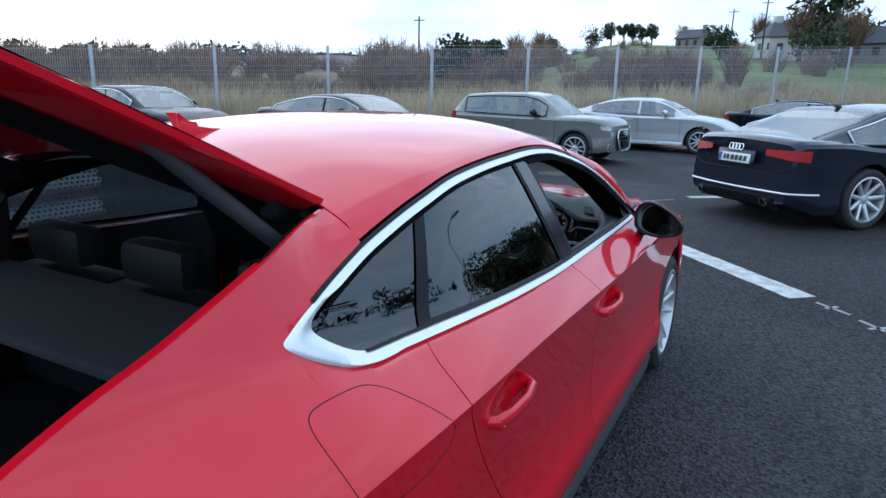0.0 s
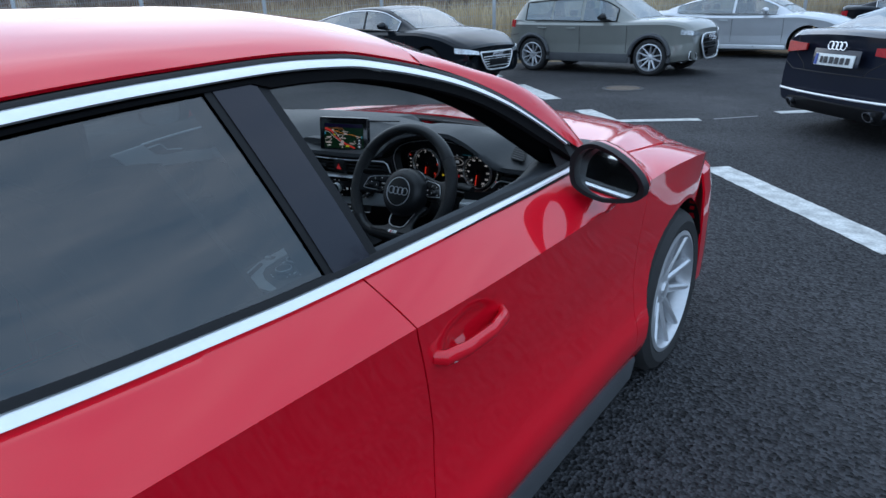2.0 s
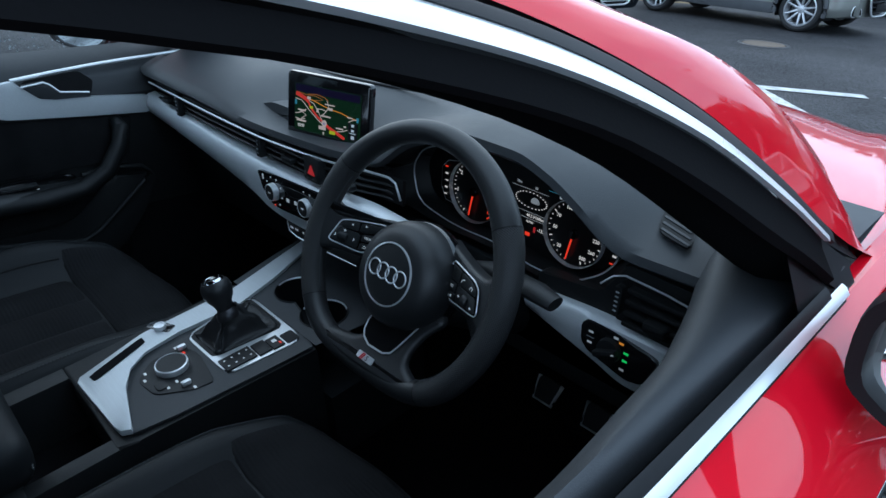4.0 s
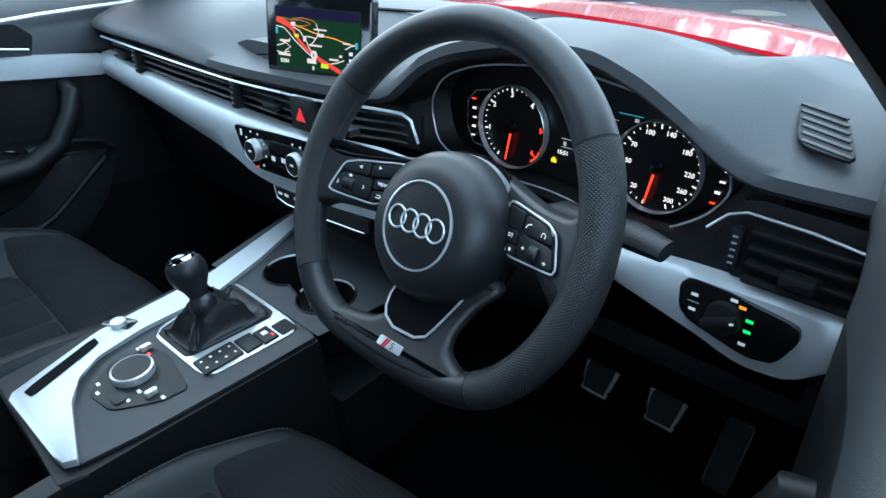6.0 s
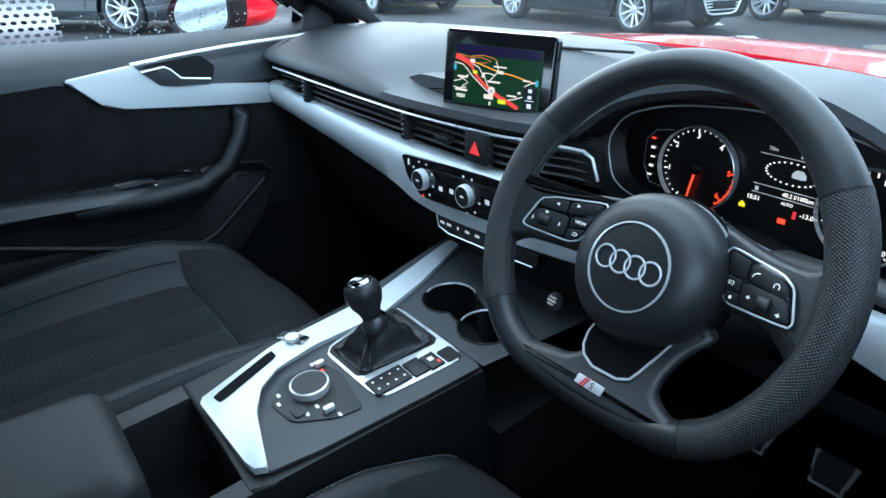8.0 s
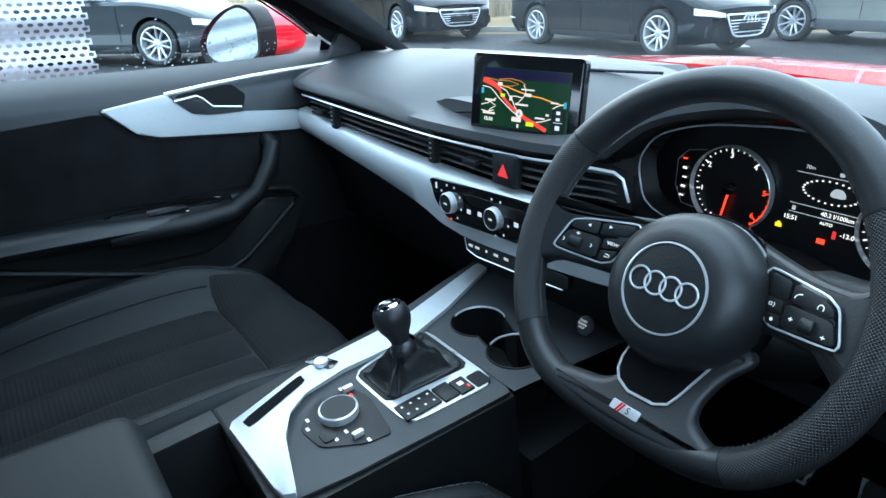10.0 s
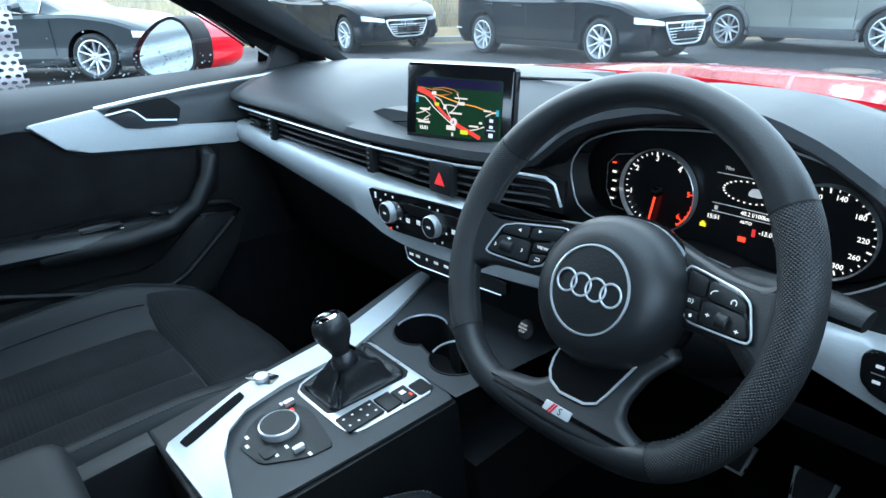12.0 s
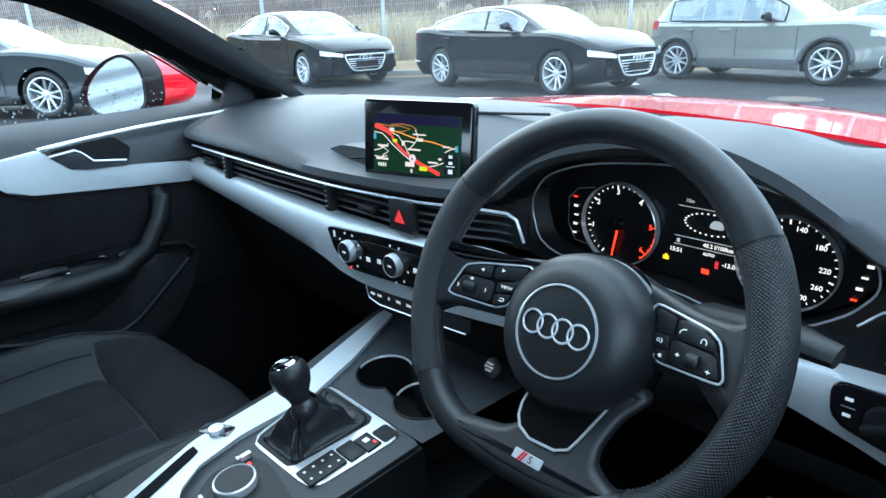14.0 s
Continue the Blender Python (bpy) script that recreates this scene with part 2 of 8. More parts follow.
def rounded(w, h, r, n=4):
    """A rounded rectangle outline about the origin."""
    out = []
    for cx, cy, a0 in ((w / 2 - r, h / 2 - r, 0), (r - w / 2, h / 2 - r, 90), (r - w / 2, r - h / 2, 180), (w / 2 - r, r - h / 2, 270)):
        out += [(cx + r * math.cos(radians(a0 + 90 * i / n)), cy + r * math.sin(radians(a0 + 90 * i / n))) for i in range(n + 1)]
    return out


def soften(outline, r=0.25, rounds=2):
    """Cuts the corners of an outline, so that it runs smoothly."""
    for _ in range(rounds):
        nxt = []
        for a, b in zip(outline, outline[1:] + outline[:1]):
            nxt += [(a[0] + (b[0] - a[0]) * r, a[1] + (b[1] - a[1]) * r), (b[0] + (a[0] - b[0]) * r, b[1] + (a[1] - b[1]) * r)]
        outline = nxt
    return outline


def cushion(outline, d, r, m, steps=4, bm=None):
    """A plate with softly rounded edges: the outline drawn in and raised step by step, then capped."""
    k = len(outline)
    area = sum(a[0] * b[1] - b[0] * a[1] for a, b in zip(outline, outline[1:] + outline[:1]))
    sg = 1.0 if area > 0 else -1.0
    nrm = []
    for i in range(k):
        e = Vector(outline[(i + 1) % k]) - Vector(outline[i - 1])
        nrm.append(Vector((-e.y, e.x)).normalized() * sg)
    rings_ = [[(*p, 0.0) for p in outline]]
    for j in range(steps + 1):
        a = math.pi / 2 * j / steps
        i_, h = r * (1 - math.cos(a)), d - r + r * math.sin(a)
        rings_.append([(p[0] + n.x * i_, p[1] + n.y * i_, h) for p, n in zip(outline, nrm)])
    t = bmesh.new()
    V = [[t.verts.new(m @ Vector(p)) for p in row] for row in rings_]
    for a, b in zip(V, V[1:]):
        for i in range(k):
            t.faces.new((a[i], a[(i + 1) % k], b[(i + 1) % k], b[i]))
    t.faces.new(V[-1])
    return join(bm or bmesh.new(), t)


def words(name, text, size, m, material, parent, label="", depth=0.0004):
    cu = bpy.data.curves.new("words", "FONT")
    cu.body, cu.size, cu.extrude, cu.align_x, cu.align_y = text, size, depth, "CENTER", "CENTER"
    cu.resolution_u = 3
    tmp = new("words", cu)
    me = bpy.data.meshes.new_from_object(tmp.evaluated_get(bpy.context.evaluated_depsgraph_get()))
    bpy.data.objects.remove(tmp)
    me.transform(m)
    return part(name, me, material, parent, label)


def basis(o, x, y):
    """A pose whose x and y sides run along the given ways."""
    x = Vector(x).normalized()
    z = x.cross(Vector(y)).normalized()
    y = z.cross(x)
    return Matrix.Translation(o) @ Matrix((x, y, z)).transposed().to_4x4()

# ---- ground, fence and the land behind it ----
F0, FA, FSTEP = Vector((-13.92, 8.07, 0)), 0.7582, 2.849
FU, FN = Vector((math.cos(FA), math.sin(FA), 0)), Vector((-math.sin(FA), math.cos(FA), 0))


def fence_ground(s):
    """The height of the fence's foot along its line; the site rises with it."""
    return 0.05 + 0.02 * max(0.0, s + 6)


def land(x, y):
    """The height of the open ground: level yard, then a field that climbs to low hills."""
    p = Vector((x, y, 0)) - F0
    s, d = p.dot(FU), p.dot(FN)
    if d < -1.2:
        return -0.03
    az = math.degrees(math.atan2(-(x - 1.4), y + 2.2))
    top = math.tan(radians(pchip(az, [(-60, 4.7), (-6, 4.3), (0, 3.7), (6, 3.3), (14, 3.2), (18, 2.4), (22, 1.6), (30, 1.3), (65, 1.2), (120, 1.6)]))) * 220 + 1.5
    r = math.hypot(x - 1.4, y + 2.2)
    k = max(0.0, min(1.0, d / 190.0))
    h = min(0.0 + max(0, d + 1.2) * 0.25, fence_ground(s) - 0.02)
    swell = top * (k * k * (3 - 2 * k)) ** 0.9
    return h + swell + 0.5 * min(1, max(0, d) / 20) * noise.noise((x * 0.05, y * 0.05, 0)) - max(0, r - 600) * 0.02


def ground_sheet():
    axis = [-1500, -900, -600, -420] + span(-300, -60, 25) + span(-55, 40, 58) + span(48, 300, 22) + [420, 700, 1500]
    return grid([[(x, y, land(x, y)) for x in axis] for y in axis])


ground = tagged(part("ground", ground_sheet(), FIELD, angle=80), "rough brown winter field rising to low hills", "ground", kind="structure")
ground.data.materials.append(GRASSGREEN)
for poly in ground.data.polygons:
    c = poly.center
    az = math.degrees(math.atan2(-(c.x - 1.4), c.y + 2.2))
    if az < 19 and (Vector(c) - F0).dot(FN) > 24:
        poly.material_index = 1
a, b = F0 - FU * 60 - FN * 1.0, F0 + FU * 75 - FN * 1.0


def yard(x, y):
    """The asphalt lies level but for a slight hump under the red car's far side."""
    k = max(0.0, 1 - max(0.0, abs(y) - 2.2) / 2.0) * pchip(x, [(-4.5, 0.0), (-2.6, 0.55), (-1.2, 1.0), (0.0, 0.42), (0.9, 0.0)])
    return 0.068 * k


pav = grid([[(p.x, p.y, yard(p.x, p.y)) for p in [a + (b - a) * i / 90 - FN * 80 * j / 60 for i in range(91)]] for j in range(61)])
tagged(part("pavement", pav, ASPHALT), "dark damp asphalt of the parking yard", "asphalt", kind="structure")
kerb = thing("kerb", "low concrete kerb along the fence", "kerb", kind="structure")
KERB = mat("kerb_concrete", (0.28, 0.27, 0.25), 0.85, bump=0.5)
for i in range(-10, 28):
    c = F0 + FU * (i * 2.85 + 1.4) - FN * 0.95
    part("kerbstone", box((0, 0, 0.03), (2.84, 0.15, 0.22), 0.012, Matrix.Translation(c) @ Matrix.Rotation(FA, 4, "Z")), KERB, kerb)


def bar_mark(a, b, w, name="white_line", material=LINE, z=0.004):
    """A painted bar on the asphalt from a to b, with worn, uneven ends."""
    a, b = Vector((*a, z)), Vector((*b, z))
    u = (b - a).normalized()
    s = Vector((-u.y, u.x, 0)) * w / 2
    n = max(4, int((b - a).length / 0.07))
    rnd = random.Random(int(a.x * 100) + int(b.y * 37))
    rows = []
    for i in range(n + 1):
        p = a + (b - a) * i / n
        j = [rnd.uniform(-0.006, 0.006) for _ in range(2)]
        rows.append([p + s * (1 + j[0] * 8), p - s * (1 + j[1] * 8)])
    return tagged(part(name, grid(rows), material), "worn white painted line on dark asphalt", "road marking", "parking bay lines", "structure")


bar_mark((0.2, 4.88), (1.63, 3.33), 0.25)
bar_mark((-4.36, 9.36), (-2.97, 8.0), 0.26)
bar_mark((-2.14, 7.27), (-0.62, 5.72), 0.25)
bar_mark((-1.5, 6.58), (-0.58, 7.18), 0.16, z=0.008)
bar_mark((0.1, 8.12), (0.85, 8.75), 0.18)
bar_mark((2.2, 2.75), (3.6, 1.4), 0.25)
bar_mark((-6.4, 11.3), (-5.4, 10.35), 0.25)
for k, (p, q) in enumerate([((-0.45, 7.3), (-0.05, 7.75)), ((1.72, 3.25), (1.93, 3.05)), ((1.86, 3.22), (1.78, 3.12)), ((1.98, 2.95), (2.12, 2.78)), ((2.02, 2.78), (2.2, 2.92)), ((2.2, 2.62), (2.34, 2.5))]):
    tagged(bar_mark(p, q, 0.035, "chalk_mark", CHALK), "faint chalk surveying scrawl on asphalt", "chalk mark", "chalk scrawls")
cover = thing("manhole_cover", "rusty round manhole cover set in asphalt", "manhole cover")
part("cover", lathe([(0.0, 0.012), (0.27, 0.012), (0.28, 0.004)], 28, Matrix.Translation((-2.5, 9.6, 0))), mat("rusty_iron", (0.13, 0.1, 0.075), 0.8, 0.3, vary=0.3, scale=20), cover)
part("frame", lathe([(0.285, 0.003), (0.29, 0.01), (0.34, 0.01), (0.35, 0.003)], 28, Matrix.Translation((-2.5, 9.6, 0))), DARKMETAL, cover)


def fence():
    """Welded mesh panels between square steel posts."""
    f = thing("mesh_fence", "galvanised welded mesh security fence with square posts", "fence")
    post = finish(box((0, 0, 0), (0.07, 0.05, 1.0), 0.004), 35)
    cap = finish(box((0, 0, 0), (0.076, 0.056, 0.02), 0.004), 35)
    for i in range(-9, 27):
        foot = fence_ground(i * FSTEP) - 0.15
        top = 2.347 + 0.099 * i
        c = F0 + FU * (i * FSTEP)
        o = part("post", post, GALV, f)
        o.matrix_basis = Matrix.Translation((c.x, c.y, (foot + top) / 2)) @ Matrix.Rotation(FA, 4, "Z") @ Matrix.Diagonal((1, 1, top - foot, 1))
        o = part("post_cap", cap, GALV, f)
        o.matrix_basis = Matrix.Translation((c.x, c.y, top + 0.008)) @ Matrix.Rotation(FA, 4, "Z")
        if i == 26:
            break
        bm = bmesh.new()
        lo, hi, n = foot + 0.2, top - 0.03, 54
        rise, up = Vector((0, 0, 0.099)), Vector((0, 0, 1))
        for k in range(n + 1):
            b = c + (FU * FSTEP) * (k / n) + Vector((0, 0, lo)) + rise * k / n
            w = FU * 0.0035
            tp = b + up * (hi - lo)
            for e in (FN * 0.0035, FN * -0.0035):
                v = [bm.verts.new(q) for q in (b - w + e, b + w + e, tp + w + e, tp - w + e)]
                bm.faces.new(v)
        for k in range(11):
            z = lo + (hi - lo - 0.03) * k / 10
            b, e = c + up * z, c + FU * FSTEP + rise + up * z
            for g in (0.0, 0.09) if k in (1, 4, 7, 10) else (0.0,):
                v = [bm.verts.new(q + FN * 0.005 + up * (g + dz)) for q, dz in ((b, 0), (e, 0), (e, 0.007), (b, 0.007))]
                bm.faces.new(v)
        part("mesh_panel", bm, GALV, f)


fence()


def blades(name, spots, h, w, lean, per, material, label, category, rnd):
    """Upright thin blades in tufts, as one piece of growth."""
    verts, faces = [], []
    for (x, y, z, sc) in spots:
        for _ in range(per):
            a, r = rnd.uniform(0, 6.28), rnd.uniform(0, 0.3)
            bx, by = x + r * math.cos(a), y + r * math.sin(a)
            hh = h * sc * rnd.uniform(0.55, 1.1)
            lx, ly = rnd.gauss(0, lean) * hh, rnd.gauss(0, lean) * hh
            ww = w * rnd.uniform(0.6, 1.3)
            c, s = math.cos(a) * ww, math.sin(a) * ww
            k = len(verts)
            verts += [(bx - c, by - s, z - 0.05), (bx + c, by + s, z - 0.05), (bx + lx * 0.5 + c * 0.7, by + ly * 0.5 + s * 0.7, z + hh * 0.6), (bx + lx * 0.5 - c * 0.7, by + ly * 0.5 - s * 0.7, z + hh * 0.6), (bx + lx * 1.3, by + ly * 1.3, z + hh)]
            faces += [(k, k + 1, k + 2, k + 3), (k + 3, k + 2, k + 4)]
    me = bpy.data.meshes.new(name)
    me.from_pydata(verts, [], faces)
    return tagged(part(name, me, material), label, category, kind="stuff")


rnd = random.Random(5)
spots = []
for _ in range(2600):
    s, d = rnd.uniform(-22, 60), abs(rnd.gauss(0, 7)) + 0.9
    p = F0 + FU * s + FN * d
    if noise.noise((p.x * 0.15, p.y * 0.15, 3)) > -0.25:
        spots.append((p.x, p.y, land(p.x, p.y), rnd.uniform(0.6, 1.15)))
blades("reeds", spots, 1.2, 0.02, 0.16, 16, REED, "tall dry straw-coloured reeds behind the fence", "reeds", rnd)
spots = []
for _ in range(5200):
    s, d = rnd.uniform(-70, 130), rnd.uniform(14, 60)
    p = F0 + FU * s + FN * d
    az = math.degrees(math.atan2(-(p.x - 1.4), p.y + 2.2))
    if az > 20:
        spots.append((p.x, p.y, land(p.x, p.y), rnd.uniform(0.6, 1.3)))
blades("rough_grass", spots, 1.0, 0.06, 0.3, 7, mat("rough_grass_brown", (0.24, 0.165, 0.095), 0.9, vary=0.4, scale=0.05), "brown winter rough grass covering the field", "grass", rnd)


def bush(spots, name, material, label, twigs, rnd, spread=0.55, leaf=0.0):
    """Bare twiggy bushes: many thin stems that fork outwards and up."""
    verts, faces = [], []
    for (x, y, z, h, r) in spots:
        for _ in range(twigs):
            a, e = rnd.uniform(0, 6.28), rnd.uniform(0.0, 1.0) ** 0.7
            bx, by = x + r * 0.35 * e * math.cos(a), y + r * 0.35 * e * math.sin(a)
            tx, ty = x + r * e * math.cos(a), y + r * e * math.sin(a)
            tz = z + h * (1 - 0.45 * e * e) * rnd.uniform(0.55, 1.05)
            b = rnd.uniform(0, 6.28)
            w = 0.012 * h + 0.02
            c, s = math.cos(b) * w, math.sin(b) * w
            k = len(verts)
            mx, my, mz = (bx * 0.6 + tx * 0.4), (by * 0.6 + ty * 0.4), z + (tz - z) * 0.55
            verts += [(bx - c, by - s, z - 0.2), (bx + c, by + s, z - 0.2), (mx + c * 0.8, my + s * 0.8, mz), (mx - c * 0.8, my - s * 0.8, mz), (tx, ty, tz)]
            faces += [(k, k + 1, k + 2, k + 3), (k + 3, k + 2, k + 4)]
            for _ in range(2):
                k = len(verts)
                q = rnd.uniform(0.4, 0.9)
                ox, oy, oz = bx + (tx - bx) * q, by + (ty - by) * q, z + (tz - z) * q
                dx, dy, dz = rnd.gauss(0, 0.16) * h, rnd.gauss(0, 0.16) * h, rnd.uniform(0.05, 0.22) * h
                verts += [(ox - c * 0.6, oy - s * 0.6, oz), (ox + c * 0.6, oy + s * 0.6, oz), (ox + dx, oy + dy, oz + dz)]
                faces += [(k, k + 1, k + 2)]
    me = bpy.data.meshes.new(name)
    me.from_pydata(verts, [], faces)
    return tagged(part(name, me, material), label, "bushes", kind="stuff")


def at_az(az, r):
    """A place on the land seen at a bearing (degrees left of the car's nose) and range from the yard."""
    x, y = 1.4 - r * math.sin(radians(az)), -2.2 + r * math.cos(radians(az))
    return x, y, land(x, y)


spots = [(*at_az(33 + rnd.gauss(0, 1.6), rnd.uniform(44, 56)), rnd.uniform(3.0, 4.4), rnd.uniform(1.2, 2.2)) for _ in range(12)]
spots += [(*at_az(rnd.uniform(7, 18), rnd.uniform(40, 58)), rnd.uniform(2.2, 3.6), rnd.uniform(1.0, 2.0)) for _ in range(26)]
spots += [(*at_az(rnd.uniform(-2, 7), rnd.uniform(36, 48)), rnd.uniform(0.8, 1.6), rnd.uniform(0.8, 1.4)) for _ in range(10)]
bush(spots, "bare_bushes", TWIG, "leafless brown thicket in the field", 240, rnd)
spots = [(*at_az(rnd.uniform(34, 100), rnd.uniform(70, 170)), rnd.uniform(2.5, 5.5), rnd.uniform(2, 4)) for _ in range(150)]
spots += [(*at_az(rnd.uniform(19, 34), rnd.uniform(60, 150)), rnd.uniform(2.5, 5), rnd.uniform(1.6, 3.4)) for _ in range(60)]
spots += [(*at_az(rnd.uniform(-70, -8), rnd.uniform(50, 140)), rnd.uniform(3, 6), rnd.uniform(2, 4)) for _ in range(60)]
spots += [(*at_az(rnd.uniform(-9, 21), rnd.uniform(85, 200)), rnd.uniform(1.6, 3.6), rnd.uniform(1.6, 4)) for _ in range(34)]
bush(spots, "far_thicket", TWIG, "leafless brown scrub across the far field", 130, rnd)


def leaf_mass(spots, rnd, per=420, size=0.32):
    """Many small leaf clumps in uneven lobes."""
    verts, faces = [], []
    for (x, y, z, h, r) in spots:
        lobes = [(rnd.gauss(0, 0.4) * r, rnd.gauss(0, 0.4) * r, rnd.uniform(0.35, 0.85) * h, rnd.uniform(0.3, 0.6) * r) for _ in range(8)]
        for _ in range(per):
            lx, ly, lz, lr = rnd.choice(lobes)
            v = Vector((rnd.gauss(0, 1), rnd.gauss(0, 1), rnd.gauss(0, 1))).normalized() * lr * rnd.uniform(0.6, 1.1)
            c = Vector((x + lx, y + ly, z + lz)) + v
            u = Vector((rnd.gauss(0, 1), rnd.gauss(0, 1), rnd.gauss(0, 1))).normalized() * size * rnd.uniform(0.5, 1.2)
            w = u.cross(Vector((rnd.gauss(0, 1), rnd.gauss(0, 1), rnd.gauss(0, 1)))).normalized() * size * 0.5
            k = len(verts)
            verts += [c - u, c + w, c + u, c - w]
            faces += [(k, k + 1, k + 2, k + 3)]
    me = bpy.data.meshes.new("leaves")
    me.from_pydata(verts, [], faces)
    return me


def tree(az, r, h, w, leafy=True, bare_top=0.0, seed=1):
    rr = random.Random(seed)
    x, y, z = at_az(az, r)
    t = thing("tree", "dark evergreen tree on the hillside" if leafy else "bare leafless tree on the hillside", "tree", "hillside trees")
    bm = tube([(x, y, z - 0.4), (x + 0.1, y, z + h * 0.4), (x, y + 0.1, z + h * 0.75)], [0.05 * h, 0.035 * h, 0.012 * h], 7)
    for _ in range(9):
        a, q = rr.uniform(0, 6.28), rr.uniform(0.3, 0.7)
        tube([(x, y, z + h * q), (x + w * 0.35 * math.cos(a), y + w * 0.35 * math.sin(a), z + h * (q + 0.14)), (x + w * 0.6 * math.cos(a), y + w * 0.6 * math.sin(a), z + h * (q + 0.3))], [0.014 * h, 0.009 * h, 0.004 * h], 5, bm)
    part("trunk", bm, BARK, t)
    if leafy:
        part("crown", leaf_mass([(x, y, z + h * 0.12, h * 0.9, w)], rr, 700, 0.05 * h + 0.12), FOLIAGE, t)
    else:
        b = bush([(x, y, z + h * 0.3, h * 0.7, w * 0.8)], "crown", TWIG, "", 160, rr)
        b.parent = t
        del b["kind"], b["category"]
    return t


for k, (az, r, h, w, leafy) in enumerate([(19.5, 190, 6, 3.4, True), (16.2, 200, 5, 4.5, True), (14.6, 205, 6, 3, True), (13.6, 206, 6, 2, True), (12.9, 207, 6, 2, True), (12.2, 208, 6, 2, True), (11.4, 208, 6, 2.2, True), (9.0, 190, 6, 4, False), (6.2, 118, 5, 2.6, True), (3.4, 150, 8, 3.5, False), (0.6, 110, 9, 4, False), (-1.0, 112, 10, 5, True), (-2.6, 105, 8, 4, False), (-0.2, 100, 5, 4, True), (24.5, 70, 4.2, 1.8, True), (27.0, 62, 4.2, 2.4, True), (25.8, 75, 4, 2.2, True), (4.9, 42, 3.6, 1.4, False), (22.4, 150, 8, 4, False), (20.4, 160, 8, 4, False), (-9, 110, 9, 5, False), (-14, 120, 10, 5, True), (-22, 120, 9, 5, False)]):
    tree(az, r, h, w, leafy, seed=k)
spots = [(*at_az(az, rnd.uniform(185, 235)), rnd.uniform(3, 6.5), rnd.uniform(3, 6)) for az in span(19, 110, 95)]
spots += [(*at_az(az, rnd.uniform(200, 230)), rnd.uniform(3, 6), rnd.uniform(3, 6)) for az in span(-80, 3, 60)]
tagged(part("far_woods", leaf_mass(spots, rnd, 130, 0.9), FOLIAGE), "dark line of trees along the horizon", "trees", kind="stuff")


def house(az, r, w, d, h, turn, wall, seed):
    """A small gabled house with door, windows, chimneys and a slate roof."""
    x, y, z = at_az(az, r)
    m = Matrix.Translation((x, y, z)) @ Matrix.Rotation(radians(turn), 4, "Z")
    t = thing("house", "pale rendered gabled house with slate roof on the hill" if wall is RENDERW else "grey stone gabled house with slate roof on the hill", "house", "hillside houses")
    bm = bmesh.new()
    pts = [(-w / 2, 0), (w / 2, 0), (w / 2, h), (0, h + w * 0.42), (-w / 2, h)]
    f = [[bm.verts.new(m @ Vector((a, s * d / 2, b - (0.8 if b == 0 else 0)))) for a, b in pts] for s in (-1, 1)]
    bm.faces.new(f[0])
    bm.faces.new(f[1][::-1])
    for i in range(5):
        bm.faces.new((f[0][i], f[1][i], f[1][(i + 1) % 5], f[0][(i + 1) % 5]))
    part("wall", bm, wall, t)
    bm = bmesh.new()
    rows = [[(sx * (w / 2 + 0.35), s * (d / 2 + 0.3), h - 0.15 + k) for s in (-1, 1)] for sx, k in ((-1, 0.12),)] + [[(0, s * (d / 2 + 0.3), h + w * 0.42 + 0.12) for s in (-1, 1)]] + [[((w / 2 + 0.35), s * (d / 2 + 0.3), h - 0.03) for s in (-1, 1)]]
    grid(rows, bm, m)
    roof = part("roof", thick(bm, 0.15), SLATE, t)
    for s in (-1, 1):
        part("chimney", box((0, s * (d / 2 - 0.5), h + w * 0.42 + 0.3), (0.6, 0.9, 1.3), 0.03, m), wall, t)
    for s in (-1, 1):
        for k in range(3):
            wb = part("window", box((s * (w / 2 + 0.01), -d / 3 + k * d / 3, h * 0.55), (0.08, 0.9, 1.1), 0.02, m), DARKMETAL, t)
        part("window", box((0, s * (d / 2 + 0.01), h * 0.6), (1.1, 0.08, 1.1), 0.02, m), DARKMETAL, t)


for k, (az, r, w, d, h, turn, wall) in enumerate([(8.2, 165, 4.5, 6.5, 2.2, 60, RENDERG), (7.0, 168, 3.6, 5, 2.0, 20, RENDERW), (1.6, 125, 6, 8, 3.6, 35, RENDERW), (0.3, 118, 5.5, 9, 3.4, 80, RENDERW), (-4.6, 112, 5.5, 7, 2.4, 70, RENDERG), (-6.4, 120, 5, 6, 2.4, 75, RENDERW)]):
    house(az, r, w, d, h, turn, wall, k)
shed = thing("industrial_shed", "long pale metal shed far across the field", "shed")
x, y, z = at_az(38.5, 150)
part("wall", box((x, y, z + 1.3), (15, 8, 3.2), 0.05), RENDERW, shed)
part("roof", box((x, y, z + 3.0), (15.6, 8.6, 0.35), 0.05), SLATE, shed)
for k, (az, r, h) in enumerate([(30.6, 90, 8), (-1.8, 95, 10), (5.5, 130, 8), (3.2, 118, 9)]):
    x, y, z = at_az(az, r)
    p = thing("utility_pole", "thin wooden utility pole on the hillside", "pole", "utility poles")
    part("pole", tube([(x, y, z - 0.5), (x, y, z + h)], [0.14, 0.1], 7), BARK, p)
    part("crossarm", box((x, y, z + h - 0.5), (1.6, 0.12, 0.12), 0.01), BARK, p)


# ---- parked cars ----
WHEELS = {}


